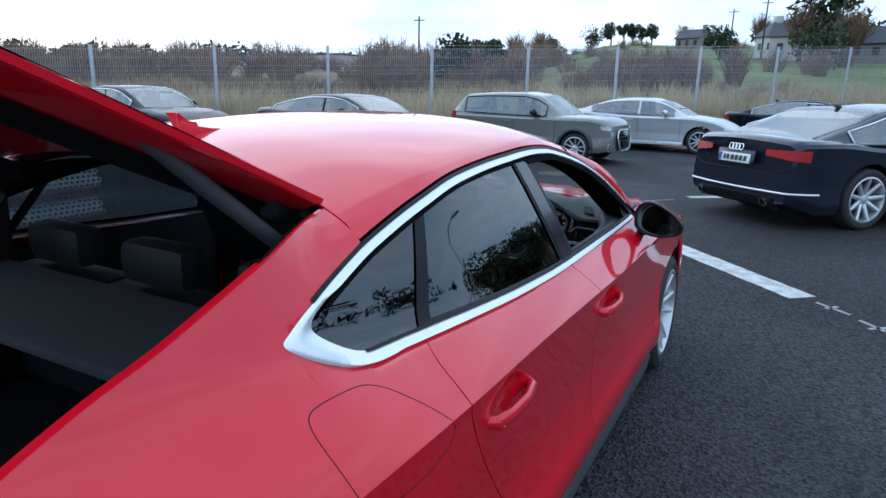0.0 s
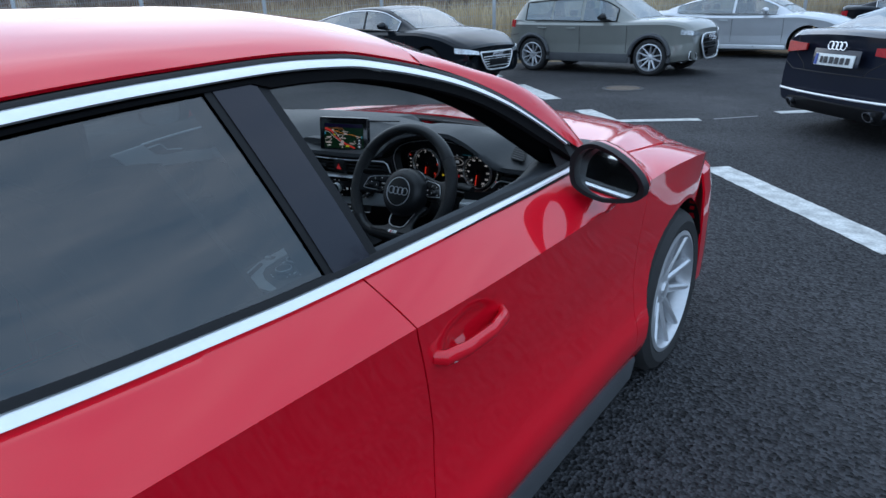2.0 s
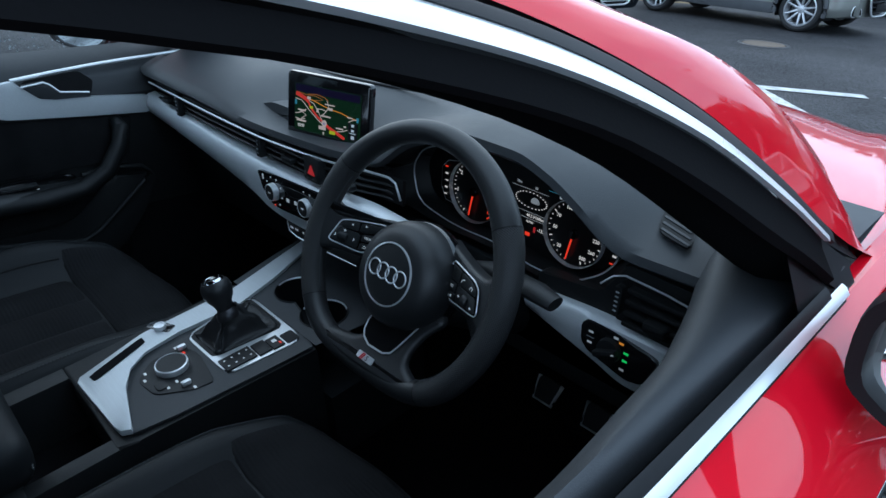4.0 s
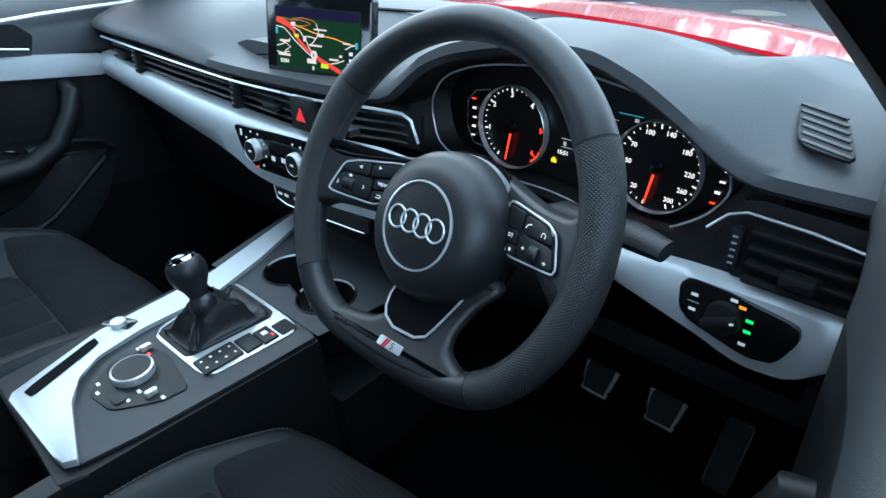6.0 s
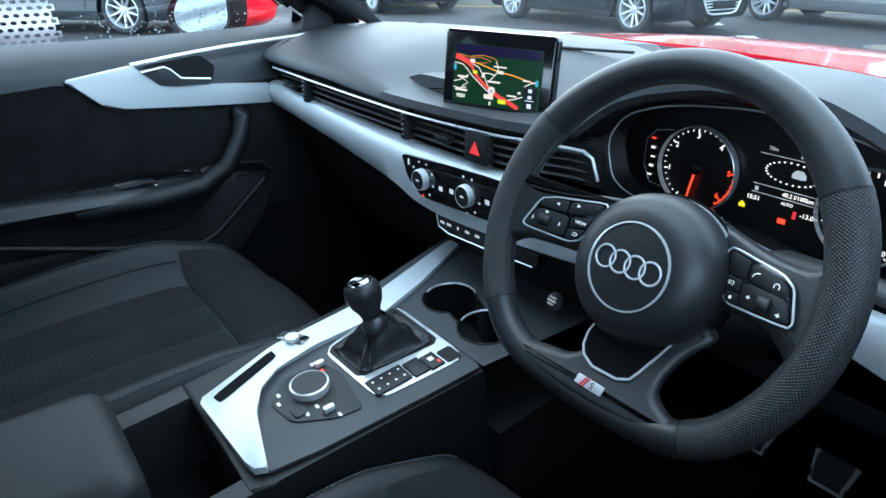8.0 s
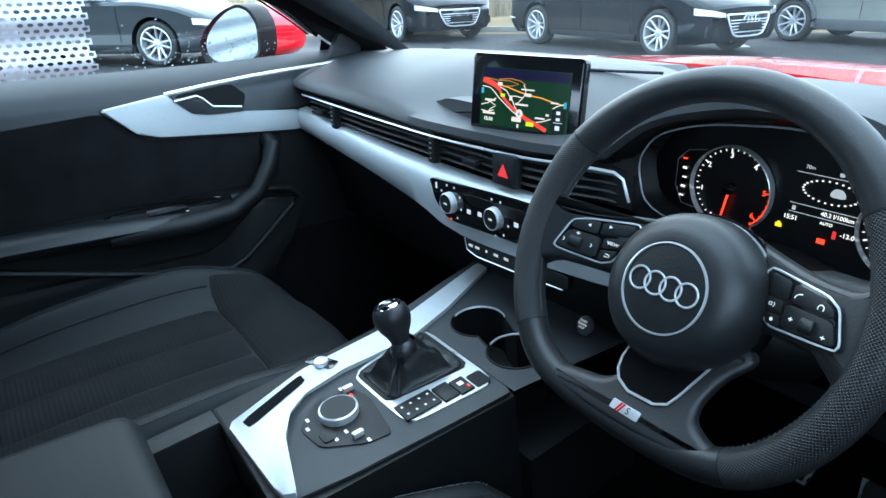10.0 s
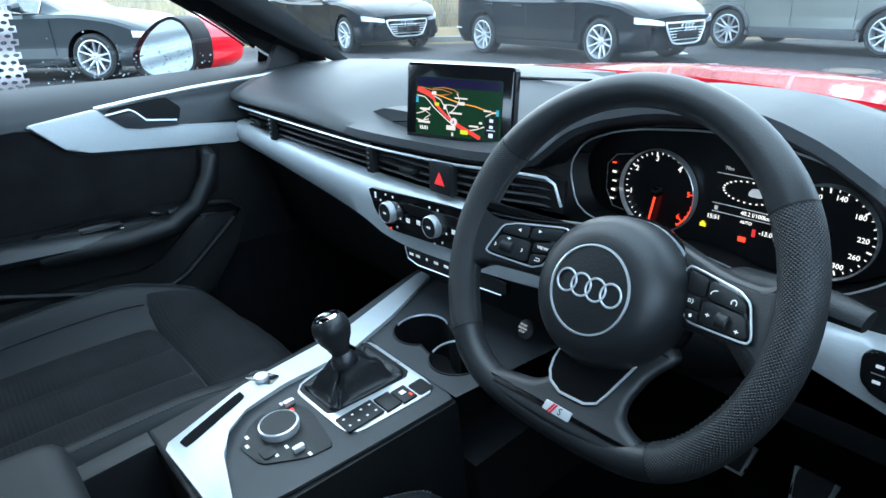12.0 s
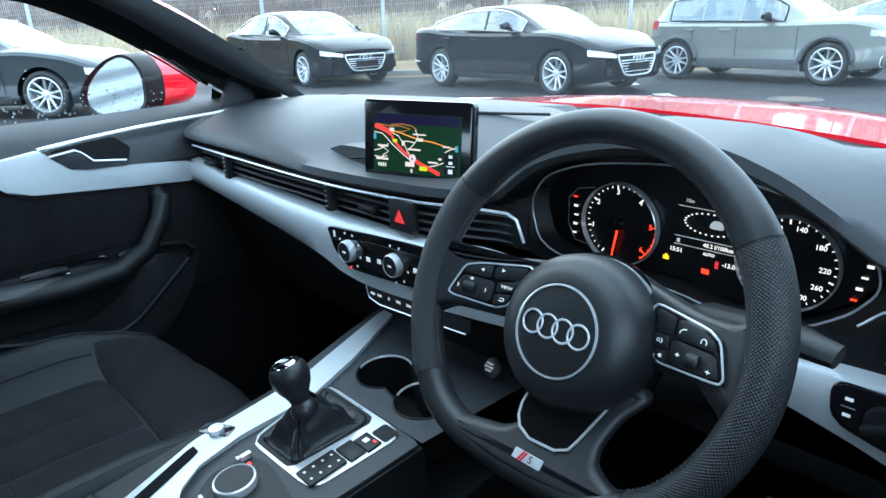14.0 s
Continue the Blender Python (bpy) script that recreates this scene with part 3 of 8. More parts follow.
def wheel(parent, pos, side, r, style, rim_mat=RIM):
    """Tyre with tread shoulders, dished rim, twin spokes, cap and brake disc. side: +1 faces the car's right."""
    key = (style, round(r, 3))
    if key not in WHEELS:
        w, rr = 0.225, r * 0.735
        ty = lathe([(rr, w / 2 - 0.01), (rr + 0.01, w / 2), (r - 0.045, w / 2 + 0.006), (r - 0.015, w / 2 - 0.012), (r, w / 2 - 0.04), (r, -w / 2 + 0.04), (r - 0.015, -w / 2 + 0.012), (r - 0.05, -w / 2), (rr, -w / 2 + 0.01)], 48)
        ri = lathe([(rr + 0.004, w / 2 - 0.002), (rr - 0.012, w / 2 + 0.002), (rr - 0.022, w / 2 - 0.02), (rr - 0.03, 0.0), (rr - 0.03, -w / 2 + 0.02)], 48)
        n, twin = style
        for k in range(n):
            for o in ((-1, 1) if twin else (0,)):
                a = 2 * math.pi * k / n
                rt = Matrix.Rotation(a, 4, "Z")
                y0, y1, hw = o * 0.016, o * (0.060 if twin else 0), 0.0145 if twin else 0.024
                rows = []
                for q in span(0, 1, 6):
                    x = 0.035 + (rr - 0.05) * q
                    yc = y0 + (y1 - y0) * q
                    z = w / 2 - 0.055 + 0.045 * q
                    ww = hw * (1.25 - 0.45 * q)
                    rows.append([(x, yc - ww, z - 0.03), (x, yc - ww, z), (x, yc - ww * 0.4, z + 0.008), (x, yc + ww * 0.4, z + 0.008), (x, yc + ww, z), (x, yc + ww, z - 0.03)])
                grid(rows, ri, rt)
        hub = lathe([(0.0, w / 2 - 0.028), (0.03, w / 2 - 0.03), (0.034, w / 2 - 0.04), (0.065, w / 2 - 0.045), (0.07, w / 2 - 0.09)], 24)
        disc = lathe([(0.06, 0.02), (r * 0.5, 0.02), (r * 0.5, 0.0), (r * 0.62, -0.02), (r * 0.62, -0.06)], 32)
        WHEELS[key] = [finish(ty, 30), finish(ri, 30), finish(hub, 30), finish(disc, 30)]
    ty, ri, hub, disc = WHEELS[key]
    w = part("wheel", ty, RUBBER, parent, "black rubber tyre")
    w.matrix_basis = Matrix.Translation(pos) @ Matrix.Rotation(radians(90 * side), 4, "Y") @ Matrix.Rotation(radians(17), 4, "Z")
    part("rim", ri, rim_mat, w, "silver alloy rim")
    part("hub_cap", hub, rim_mat, w)
    part("brake_disc", disc, DARKMETAL, w)
    return w


def rings(parent, m, r, thick_=0.0035, name="ring_badge", material=CHROMEP):
    """Four linked chrome rings."""
    bm = bmesh.new()
    for i in range(4):
        c = (i - 1.5) * r * 1.55
        tube([(c + r * math.cos(t), r * math.sin(t), 0) for t in span(0, 2 * math.pi, 25)[:-1]], thick_, 6, bm, closed=True, m=m)
    return part(name, bm, material, parent, "chrome rings")


def parked_car(label, spec, colour, m, seed=0):
    """A car with lofted body, cabin, panes, arches, wheels, lamps, grille, mirrors and handles; nose along +y."""
    S = spec
    car = thing("parked_car", label, "car", "parked cars")
    W, wb, fo, ro, r = S["W"], S["wb"], S["fo"], S["ro"], S["r"]
    yf, yr = wb / 2 + fo, -wb / 2 - ro
    axles = (wb / 2, -wb / 2)

    def half(y):
        a = max(0, (y - (yf - 0.75)) / 0.75)
        b = max(0, ((yr + 0.65) - y) / 0.65)
        return W * (1 - 0.22 * a ** 2.6 - 0.16 * b ** 2.6)

    def lower(y):
        w, zd = half(y), pchip(y, S["deck"])
        a, b = max(0, (y - (yf - 0.4)) / 0.4), max(0, ((yr + 0.4) - y) / 0.4)
        lo = S["sill"] + 0.05 * a + 0.12 * b
        zs = zd - 0.075
        key = [(w * 0.80, lo - 0.02), (w * 0.945, lo), (w * 0.985, lo + 0.1), (w * 0.975, lo + 0.3), (w * 0.99, zs - 0.1), (w * 1.0, zs), (w * 0.965, zs + 0.045), (w * 0.88, zd), (w * 0.6, zd + 0.02), (w * 0.25, zd + 0.033), (0, zd + 0.036)]
        cnt = [2, 3, 6, 8, 4, 3, 3, 4, 3, 2]
        pts = []
        for (p, q), c in zip(zip(key, key[1:]), cnt):
            pts += [(p[0] + (q[0] - p[0]) * i / c, p[1] + (q[1] - p[1]) * i / c) for i in range(c)]
        return pts + [key[-1]]

    ys = span(yr, yf, int((yf - yr) / 0.045))
    bm = bmesh.new()
    for s in (-1, 1):
        grid([[(s * x, y, z) for x, z in lower(y)] for y in ys], bm)
    R = r + 0.055
    kill = [f for f in bm.faces for ya in axles if abs(f.calc_center_median().x) > W * 0.62 and math.hypot(f.calc_center_median().y - ya, f.calc_center_median().z - r) < R]
    bmesh.ops.delete(bm, geom=list(set(kill)), context="FACES")
    for v in bm.verts:
        for ya in axles:
            d = math.hypot(v.co.y - ya, v.co.z - r)
            if v.is_boundary and abs(v.co.x) > W * 0.62 and d < R + 0.09:
                v.co.y, v.co.z = ya + (v.co.y - ya) * R / d, r + (v.co.z - r) * R / d
    bmesh.ops.remove_doubles(bm, verts=bm.verts, dist=1e-4)
    for y in (yf, yr):
        ring = [v for v in bm.verts if abs(v.co.y - y) < 1e-4]
        ring.sort(key=lambda v: math.atan2(v.co.z - 0.55, v.co.x))
        try:
            bm.faces.new(ring)
        except ValueError:
            pass
    body = part("body", bm, colour, car, angle=28)
    liner = bmesh.new()
    for ya in axles:
        for s in (-1, 1):
            rows = [[(s * x, ya + R * 1.0 * math.cos(t), r + R * 1.0 * math.sin(t)) for x in (W * 0.975, W * 0.5)] for t in span(-0.35, math.pi + 0.35, 20)]
            grid(rows, liner)
    grid([[(x, y, S["sill"] + 0.0) for x in (-W * 0.8, W * 0.8)] for y in (yr + 0.3, yf - 0.3)], liner)
    part("wheel_arch_liner", liner, SEAL, car)
    for s in (-1, 1):
        for ya in axles:
            wheel(car, (s * (W * 0.985 - 0.115), ya, r), s, r, S["spokes"])
        if S.get("cladding"):
            for ya in axles:
                part("arch_trim", tube([(s * W * 0.99, ya + (R + 0.015) * math.cos(t), r + (R + 0.015) * math.sin(t)) for t in span(-0.2, math.pi + 0.2, 22)], 0.042, 6), PLASTIC, car, "black wheel-arch cladding")
        part("sill_trim", box((s * W * 0.965, 0, S["sill"] + 0.05), (0.04, wb - 2 * R - 0.05, 0.17 if S.get("cladding") else 0.1), 0.015), PLASTIC if S.get("cladding") else (CHROME if S.get("sillchrome") else SEAL), car)
    # cabin
    zb = S["belt"]
    g0, g1 = S["roof"][0][0], S["roof"][-1][0]

    def cabin(y, f):
        w, zr, b = half(y), pchip(y, S["roof"]), pchip(y, zb)
        zr = max(zr, b + 0.004)
        h = zr - b
        key = [(0, w * 0.915, 0), (0.62, w * 0.80 - 0.045 * W * h, 0.81), (0.72, w * 0.735, 0.905), (0.82, w * 0.62, 0.957), (1, 0, 1)]
        for p, q in zip(key, key[1:]):
            if f <= q[0]:
                k = (f - p[0]) / (q[0] - p[0])
                return p[1] + (q[1] - p[1]) * k, b + h * (p[2] + (q[2] - p[2]) * k)

    gl = S["glass"]
    cuts = [v for w in gl["side"] for v in w] + list(gl["ws"]) + list(gl["rear"])
    fs = sorted(span(0.14, 0.5, 5) + [0, 0.05, 0.6, 0.66, 0.7, 0.735, 0.765] + span(0.82, 1, 6))
    yy = sorted(span(g0, g1, 50) + cuts)
    bm = bmesh.new()
    for s in (-1, 1):
        V = [[bm.verts.new((s * cabin(y, f)[0], y, cabin(y, f)[1])) for f in fs] for y in yy]
        for i in range(len(yy) - 1):
            for j in range(len(fs) - 1):
                ym, fm = (yy[i] + yy[i + 1]) / 2, (fs[j] + fs[j + 1]) / 2
                pane_here = (0.05 < fm < 0.6 and any(a < ym < b for a, b in gl["side"])) or (fm > 0.765 and any(a < ym < b for a, b in (gl["ws"], gl["rear"])))
                if not pane_here and yy[i + 1] - yy[i] > 1e-6:
                    bm.faces.new((V[i][j], V[i + 1][j], V[i + 1][j + 1], V[i][j + 1]))
    bmesh.ops.remove_doubles(bm, verts=bm.verts, dist=1e-4)
    part("cabin", bm, colour, car, angle=40)
    # dark trim and seats behind the glass
    part("cabin_floor", grid([[(q * half(y) * 0.84, y, max(pchip(y, zb), pchip(y, S["deck"])) + 0.045 - 0.03 * q * q) for q in span(-1, 1, 9)] for y in span(g0 + 0.45, g1 - 0.12, 14)]), SEAL, car, "dark cabin trim")

    def pane(ya, yb, fa, fb, s, o=0.006):
        rows = [[(s * (cabin(y, f)[0] + o), y, cabin(y, f)[1] + (o if fa > 0.6 else 0)) for f in span(fa, fb, 8)] for y in span(ya, yb, 22)]
        return grid(rows)

    inner = S["glass"]
    for s in (-1, 1):
        for a, b in inner["side"]:
            part("side_window", pane(a, b, 0.05, 0.6, s), PARKGLASS, car, "lightly tinted glass pane")
        a, b = inner["side"][0][0], inner["side"][-1][1]
        rim = [(s * (cabin(y, 0.6)[0] + 0.012), y, cabin(y, 0.6)[1] + 0.012) for y in span(a - 0.02, b + 0.02, 30)]
        rim2 = [(s * (cabin(y, 0.03)[0] + 0.012), y, cabin(y, 0.03)[1]) for y in span(a - 0.02, b + 0.02, 30)]
        part("window_trim", tube(rim + rim2[::-1], 0.011, 5, closed=True), CHROMEP if S.get("chrome", True) else SEAL, car, "bright window surround")
        for yh in inner["handles"]:
            part("door_handle", box((s * W * 0.99, yh, pchip(yh, S["deck"]) - 0.13), (0.05, 0.2, 0.03), 0.012), colour, car)
        ym = inner["side"][-1][1] - 0.22
        zm = pchip(ym, zb) + 0.09
        part("door_mirror", tube([(s * W * 0.9, ym, zm - 0.07), (s * W * 0.99, ym, zm - 0.02), (s * W * 1.07, ym + 0.01, zm + 0.01), (s * W * 1.16, ym - 0.02, zm)], [0.02, 0.06, 0.085, 0.05], 10, flat=0.8), SEAL if S.get("cladding") else colour, car)
        for yg in inner["gaps"]:
            part("door_seam", tube([(s * (W * 0.992), yg, S["sill"] + 0.16), (s * W * 0.986, yg, S["sill"] + 0.3), (s * W * 1.001, yg, pchip(yg, S["deck"]) - 0.1), (s * W * 0.965, yg, pchip(yg, S["deck"]) - 0.03)], 0.004, 4), SEAL, car)

    def top_pane(ya, yb, fw):
        rows = []
        for y in span(ya, yb, 14):
            row = []
            for f in span(-1, 1, 17):
                q = 1 - abs(f) * fw
                x, z = cabin(y, q)
                row.append((math.copysign(x, f), y, z + 0.006))
            rows.append(row)
        return grid(rows)

    part("windscreen", top_pane(inner["ws"][0], inner["ws"][1], 0.235), PARKGLASS, car, "windscreen reflecting the sky")
    part("rear_window", top_pane(inner["rear"][0], inner["rear"][1], 0.235), PARKGLASS, car)
    # nose
    wn_ = half(yf)
    zg = pchip(yf, S["deck"])
    fr = lambda x, z: (x, yf - 0.16 * (x / wn_) ** 2 + 0.004, z)
    go = soften([(-0.42 * wn_ / 0.7, 0.5), (-0.44 * wn_ / 0.7, 0.60), (-0.36 * wn_ / 0.7, zg - 0.06), (0.36 * wn_ / 0.7, zg - 0.06), (0.44 * wn_ / 0.7, 0.60), (0.42 * wn_ / 0.7, 0.5), (0.30 * wn_ / 0.7, 0.30), (-0.30 * wn_ / 0.7, 0.30)], 0.15, 2)
    part("grille", prism(go, 0.012, 0.002, Matrix.Translation((0, yf - 0.006, 0)) @ Matrix.Rotation(radians(90), 4, "X") @ Matrix.Diagonal((1, 1, -1, 1))), GLOSSBLACK, car, "black radiator grille")
    part("grille_frame", tube([(x, yf + 0.01, z) for x, z in go], 0.013, 6, closed=True, up=(0, 1, 0)), CHROME, car, "bright grille surround")
    for k in range(5):
        z = 0.36 + (zg - 0.14 - 0.36) * k / 4
        ww = 0.40 * wn_ / 0.7 * (1.0 if 0.42 < z < 0.66 else 0.86)
        part("grille_bar", box((0, yf + 0.012, z), (2 * ww - 0.03, 0.012, 0.014), 0.004), DARKMETAL if S.get("cladding") else CHROME, car)
    rings(car, Matrix.Translation((0, yf + 0.026, zg - 0.13)) @ Matrix.Rotation(radians(90), 4, "X"), 0.05, 0.006)
    part("front_plate", box((0, yf + 0.024, 0.43), (0.5, 0.01, 0.11), 0.003), S.get("plate", SEAL), car)
    for s in (-1, 1):
        rows = [[(s * x, (yf if x <= 0.78 * W else yf - 0.75 + 0.75 * ((1 - x / W) / 0.22) ** (1 / 2.6)) + 0.012, zg - 0.105 + dz * (0.45 + 0.9 * (x - 0.4)) + 0.10 * (x - 0.4)) for dz in span(0, 0.105, 5)] for x in span(0.47 * wn_ / 0.7, 0.95 * W - 0.03, 10)]
        part("headlamp", thick(grid(rows), 0.02), LAMPCLEAR, car, "clear headlamp with silver insides")
        io = soften([(0.50, 0.30), (0.76, 0.30), (0.74, 0.47), (0.54, 0.42)], 0.2, 2)
        part("air_intake", prism([(s * x * wn_ / 0.7, z) for x, z in io], 0.02, 0.003, Matrix.Translation((0, yf - 0.05, 0)) @ Matrix.Rotation(radians(90), 4, "X") @ Matrix.Diagonal((1, 1, -1, 1))), SEAL, car)
        part("intake_trim", tube([(s * x * wn_ / 0.7, yf - 0.035, z) for x, z in io], 0.008, 5, closed=True, up=(0, 1, 0)), CHROME if S.get("cladding") else colour, car)
        # tail
        tz = S["tail"]
        rows = []
        for x in span(tz[0], tz[1], 10):
            yy = (yr if x <= 0.84 * W else yr + 0.65 * (1 - ((1 - x / W) / 0.16) ** (1 / 2.6))) - 0.014
            rows.append([(s * x, yy, z) for z in span(tz[2] + 0.05 * (tz[1] - x) / (tz[1] - tz[0]), tz[3] + 0.03 * (x - tz[0]), 5)])
        part("tail_lamp", thick(grid(rows), 0.025), LAMPRED, car, "red tail lamp")
    part("rear_plate_recess", box((0, yr - 0.0, 0.80 if not S.get("suv") else 0.72), (0.62, 0.012, 0.16), 0.004), colour, car)
    zp = 0.78 if not S.get("suv") else 0.74
    plate = part("number_plate", box((0, yr - 0.012, zp), (0.52, 0.012, 0.11), 0.003), PLATEWHITE, car, "white number plate with dark bars")
    part("plate_band", box((-0.237, yr - 0.0195, zp), (0.04, 0.004, 0.1), 0), BLUE, plate)
    for k, (xx, ww) in enumerate([(-0.16, 0.035), (-0.10, 0.045), (-0.02, 0.05), (0.05, 0.045), (0.12, 0.045), (0.19, 0.045)]):
        part("plate_bar", box((xx, yr - 0.0195, zp), (ww, 0.004, 0.06), 0), INK, plate)
    rings(car, Matrix.Translation((0, yr - 0.014, zp + 0.135)) @ Matrix.Rotation(radians(90), 4, "X"), 0.036, 0.0055)
    part("bumper_strip", tube([(x, (yr if abs(x) <= 0.84 * W else yr + 0.65 * (1 - ((1 - abs(x) / W) / 0.16) ** (1 / 2.6))) - 0.006, 0.44) for x in span(-W * 0.985, W * 0.985, 60)], 0.012, 6), CHROME, car, "thin bright strip across the bumper")
    rim_y = lambda x: (yr if abs(x) <= 0.84 * W else yr + 0.65 * (1 - ((1 - abs(x) / W) / 0.16) ** (1 / 2.6))) - 0.002
    part("bumper_seam", tube([(x, rim_y(x), 0.655 if abs(x) < 0.62 else 0.655 + 0.35 * (abs(x) - 0.62)) for x in span(-W * 0.985, W * 0.985, 50)], 0.0045, 5), SEAL, car)
    for s in (-1, 1):
        part("boot_seam", tube([(s * x, rim_y(x), z) for x, z in ((0.40, 0.66), (0.45, 0.72), (0.60, 0.80), (0.64, 0.93), (0.66, 0.99 if not S.get("suv") else 0.95))], 0.004, 5), SEAL, car)
    part("diffuser", box((0, yr + 0.05, 0.3), (1.3, 0.12, 0.14), 0.03), SEAL, car)
    for s in (-1, 1):
        part("exhaust", lathe([(0.045, 0), (0.05, 0.01), (0.05, 0.12), (0.04, 0.12), (0.04, 0.02)], 16, Matrix.Translation((s * 0.55, yr + 0.07, 0.31)) @ Matrix.Rotation(radians(90), 4, "X")), CHROMEP, car)
    part("roof_fin", prism(soften([(0, 0), (0.16, 0), (0.02, 0.06)], 0.2, 1), 0.03, 0.006, Matrix.Translation((0.015, g0 * 0.45 - 0.2, pchip(g0 * 0.45 - 0.1, S["roof"]) - 0.005)) @ basis((0, 0, 0), (0, 1, 0), (0, 0, 1))), colour, car)
    if S.get("rails"):
        for s in (-1, 1):
            part("roof_rail", tube([(s * cabin(y, 0.74)[0], y, cabin(y, 0.74)[1] + (0.045 if 0.06 < q < 0.94 else 0.0)) for q, y in ((k / 14, g0 * 0.7 + (g1 * 0.2 - g0 * 0.7) * k / 14) for k in range(15))], 0.014, 6), CHROME, car)
    # seats seen through the glass
    for s in (-1, 1):
        st = part("front_seat", box((s * 0.36, -0.22, zb[1][1] + 0.06), (0.46, 0.13, 0.34), 0.05), SEAL, car)
        part("headrest", box((s * 0.36, -0.25, zb[1][1] + 0.30), (0.24, 0.09, 0.15), 0.035), SEAL, st)
        part("rear_headrest", box((s * 0.36, -1.02, zb[1][1] + 0.14), (0.24, 0.09, 0.13), 0.035), SEAL, car)
    if seed in (1, 2, 6):
        part("price_card", box((-0.32, g1 - 0.62, pchip(g1 - 0.62, S["roof"]) - 0.07), (0.34, 0.01, 0.24), 0.002, None), PLATEWHITE, car, "white sheet behind the windscreen")
    # the ends bow in plan, tuck in above the bumper and under it
    for ob in car.children_recursive:
        if ob.name.startswith(("wheel", "rim", "hub_cap", "brake_disc")) and not ob.name.startswith("wheel_arch"):
            continue
        for v in ob.data.vertices:
            x, y, z = v.co
            k = (x / W) ** 2
            if y < yr + 0.7:
                q = min(1.0, (yr + 0.7 - y) / 0.7)
                v.co.y += q * q * (0.13 * k + 0.16 * max(0.0, z - 0.60) + 0.5 * max(0.0, 0.36 - z))
            elif y > yf - 0.7:
                q = min(1.0, (y - yf + 0.7) / 0.7)
                v.co.y -= q * q * (0.17 * k + 0.18 * max(0.0, z - 0.52) + 0.4 * max(0.0, 0.32 - z))
    car.matrix_basis = m
    return car


PARKGLASS = glass("parked_car_glass", (0.6, 0.67, 0.68), sheen=0.24)
WINDOW = mat("car_window", (0.02, 0.024, 0.026), 0.04, 0.0, coat=1.0, vary=0.05, scale=2.0)


def saloon(L=4.93, W=0.937, H=1.455, wb=2.91, fo=0.91, fast=False, r=0.335, spokes=(5, True), **kw):
    ro = L - wb - fo
    yr, yf = -wb / 2 - ro, wb / 2 + fo
    deck = [(yr, 0.98), (yr + 0.12, 1.03), (yr + 0.6, 1.04), (-wb / 2 + 0.2, 0.985), (0, 0.96), (wb / 2 - 0.35, 0.965), (wb / 2 + 0.25, 0.9), (yf - 0.25, 0.79), (yf - 0.05, 0.70), (yf, 0.66)]
    b = H - 1.455
    if fast:
        roof = [(yr + 0.28, 1.0), (yr + 0.7, 1.12), (-wb / 2 + 0.25, 1.28), (-0.55, 1.375), (-0.15, 1.385), (0.2, 1.345), (0.65, 1.15), (0.98, 0.965)]
    else:
        roof = [(yr + 0.42, 1.03), (-wb / 2 - 0.02, 1.25), (-wb / 2 + 0.45, 1.405 + b), (-0.4, 1.455 + b), (0.0, 1.445 + b), (0.3, 1.38 + b), (0.7, 1.17), (1.05, 0.965)]
    belt = [(roof[0][0], 1.0), (-0.9, 0.985), (0.2, 0.955), (roof[-1][0], 0.945)]
    g0, g1 = roof[0][0], roof[-1][0]
    d = dict(L=L, W=W, wb=wb, fo=fo, ro=ro, r=r, deck=deck, roof=roof, belt=belt, sill=0.2, spokes=spokes, tail=(0.46, W * 0.94, 0.80, 0.915), glass=dict(side=[(g0 + 0.48, -0.26), (-0.2, g1 - 0.34)], handles=(-0.42, -1.2 if wb > 2.7 else -1.1), gaps=(-0.22, 0.9, -1.12), ws=(0.28, g1 - 0.04), rear=(g0 + 0.04, roof[2][0] - 0.05)))
    d.update(kw)
    return d


def suv(wb=2.595, fo=0.85, L=4.19, W=0.897, H=1.508, r=0.335):
    ro = L - wb - fo
    yr, yf = -wb / 2 - ro, wb / 2 + fo
    deck = [(yr, 0.96), (yr + 0.2, 1.01), (-wb / 2 + 0.2, 1.0), (0.3, 0.985), (wb / 2 - 0.3, 0.995), (wb / 2 + 0.2, 1.0), (yf - 0.25, 0.955), (yf - 0.06, 0.88), (yf, 0.81)]
    roof = [(yr + 0.03, 1.03), (yr + 0.3, 1.3), (yr + 0.52, 1.44), (-0.5, 1.505), (-0.1, 1.508), (0.25, 1.45), (0.62, 1.23), (0.92, 1.02)]
    belt = [(roof[0][0], 1.02), (-0.8, 0.985), (0.2, 0.965), (roof[-1][0], 0.975)]
    return dict(L=L, W=W, wb=wb, fo=fo, ro=ro, r=r, deck=deck, roof=roof, belt=belt, sill=0.26, spokes=(5, True), cladding=True, chrome=False, suv=True, rails=False, tail=(0.45, W * 0.95, 0.88, 1.02), glass=dict(side=[(yr + 0.55, -0.9), (-0.85, -0.22), (-0.15, 0.55)], handles=(-0.38, -1.05), gaps=(-0.18, 0.82, -1.0), ws=(0.22, 0.9), rear=(yr + 0.1, yr + 0.42)))


def parked(x, y, heading):
    """Mid-wheelbase place and the heading's angle from +x, in degrees."""
    return Matrix.Translation((x, y, 0)) @ Matrix.Rotation(radians(heading - 90), 4, "Z")


def by_wheels(fw, heading, wb, halfw):
    """The pose of a car whose right front wheel stands at fw."""
    h = radians(heading)
    u, rt = Vector((math.cos(h), math.sin(h), 0)), Vector((math.sin(h), -math.cos(h), 0))
    c = Vector((*fw, 0)) - u * wb / 2 - rt * (halfw - 0.02)
    return parked(c.x, c.y, heading)


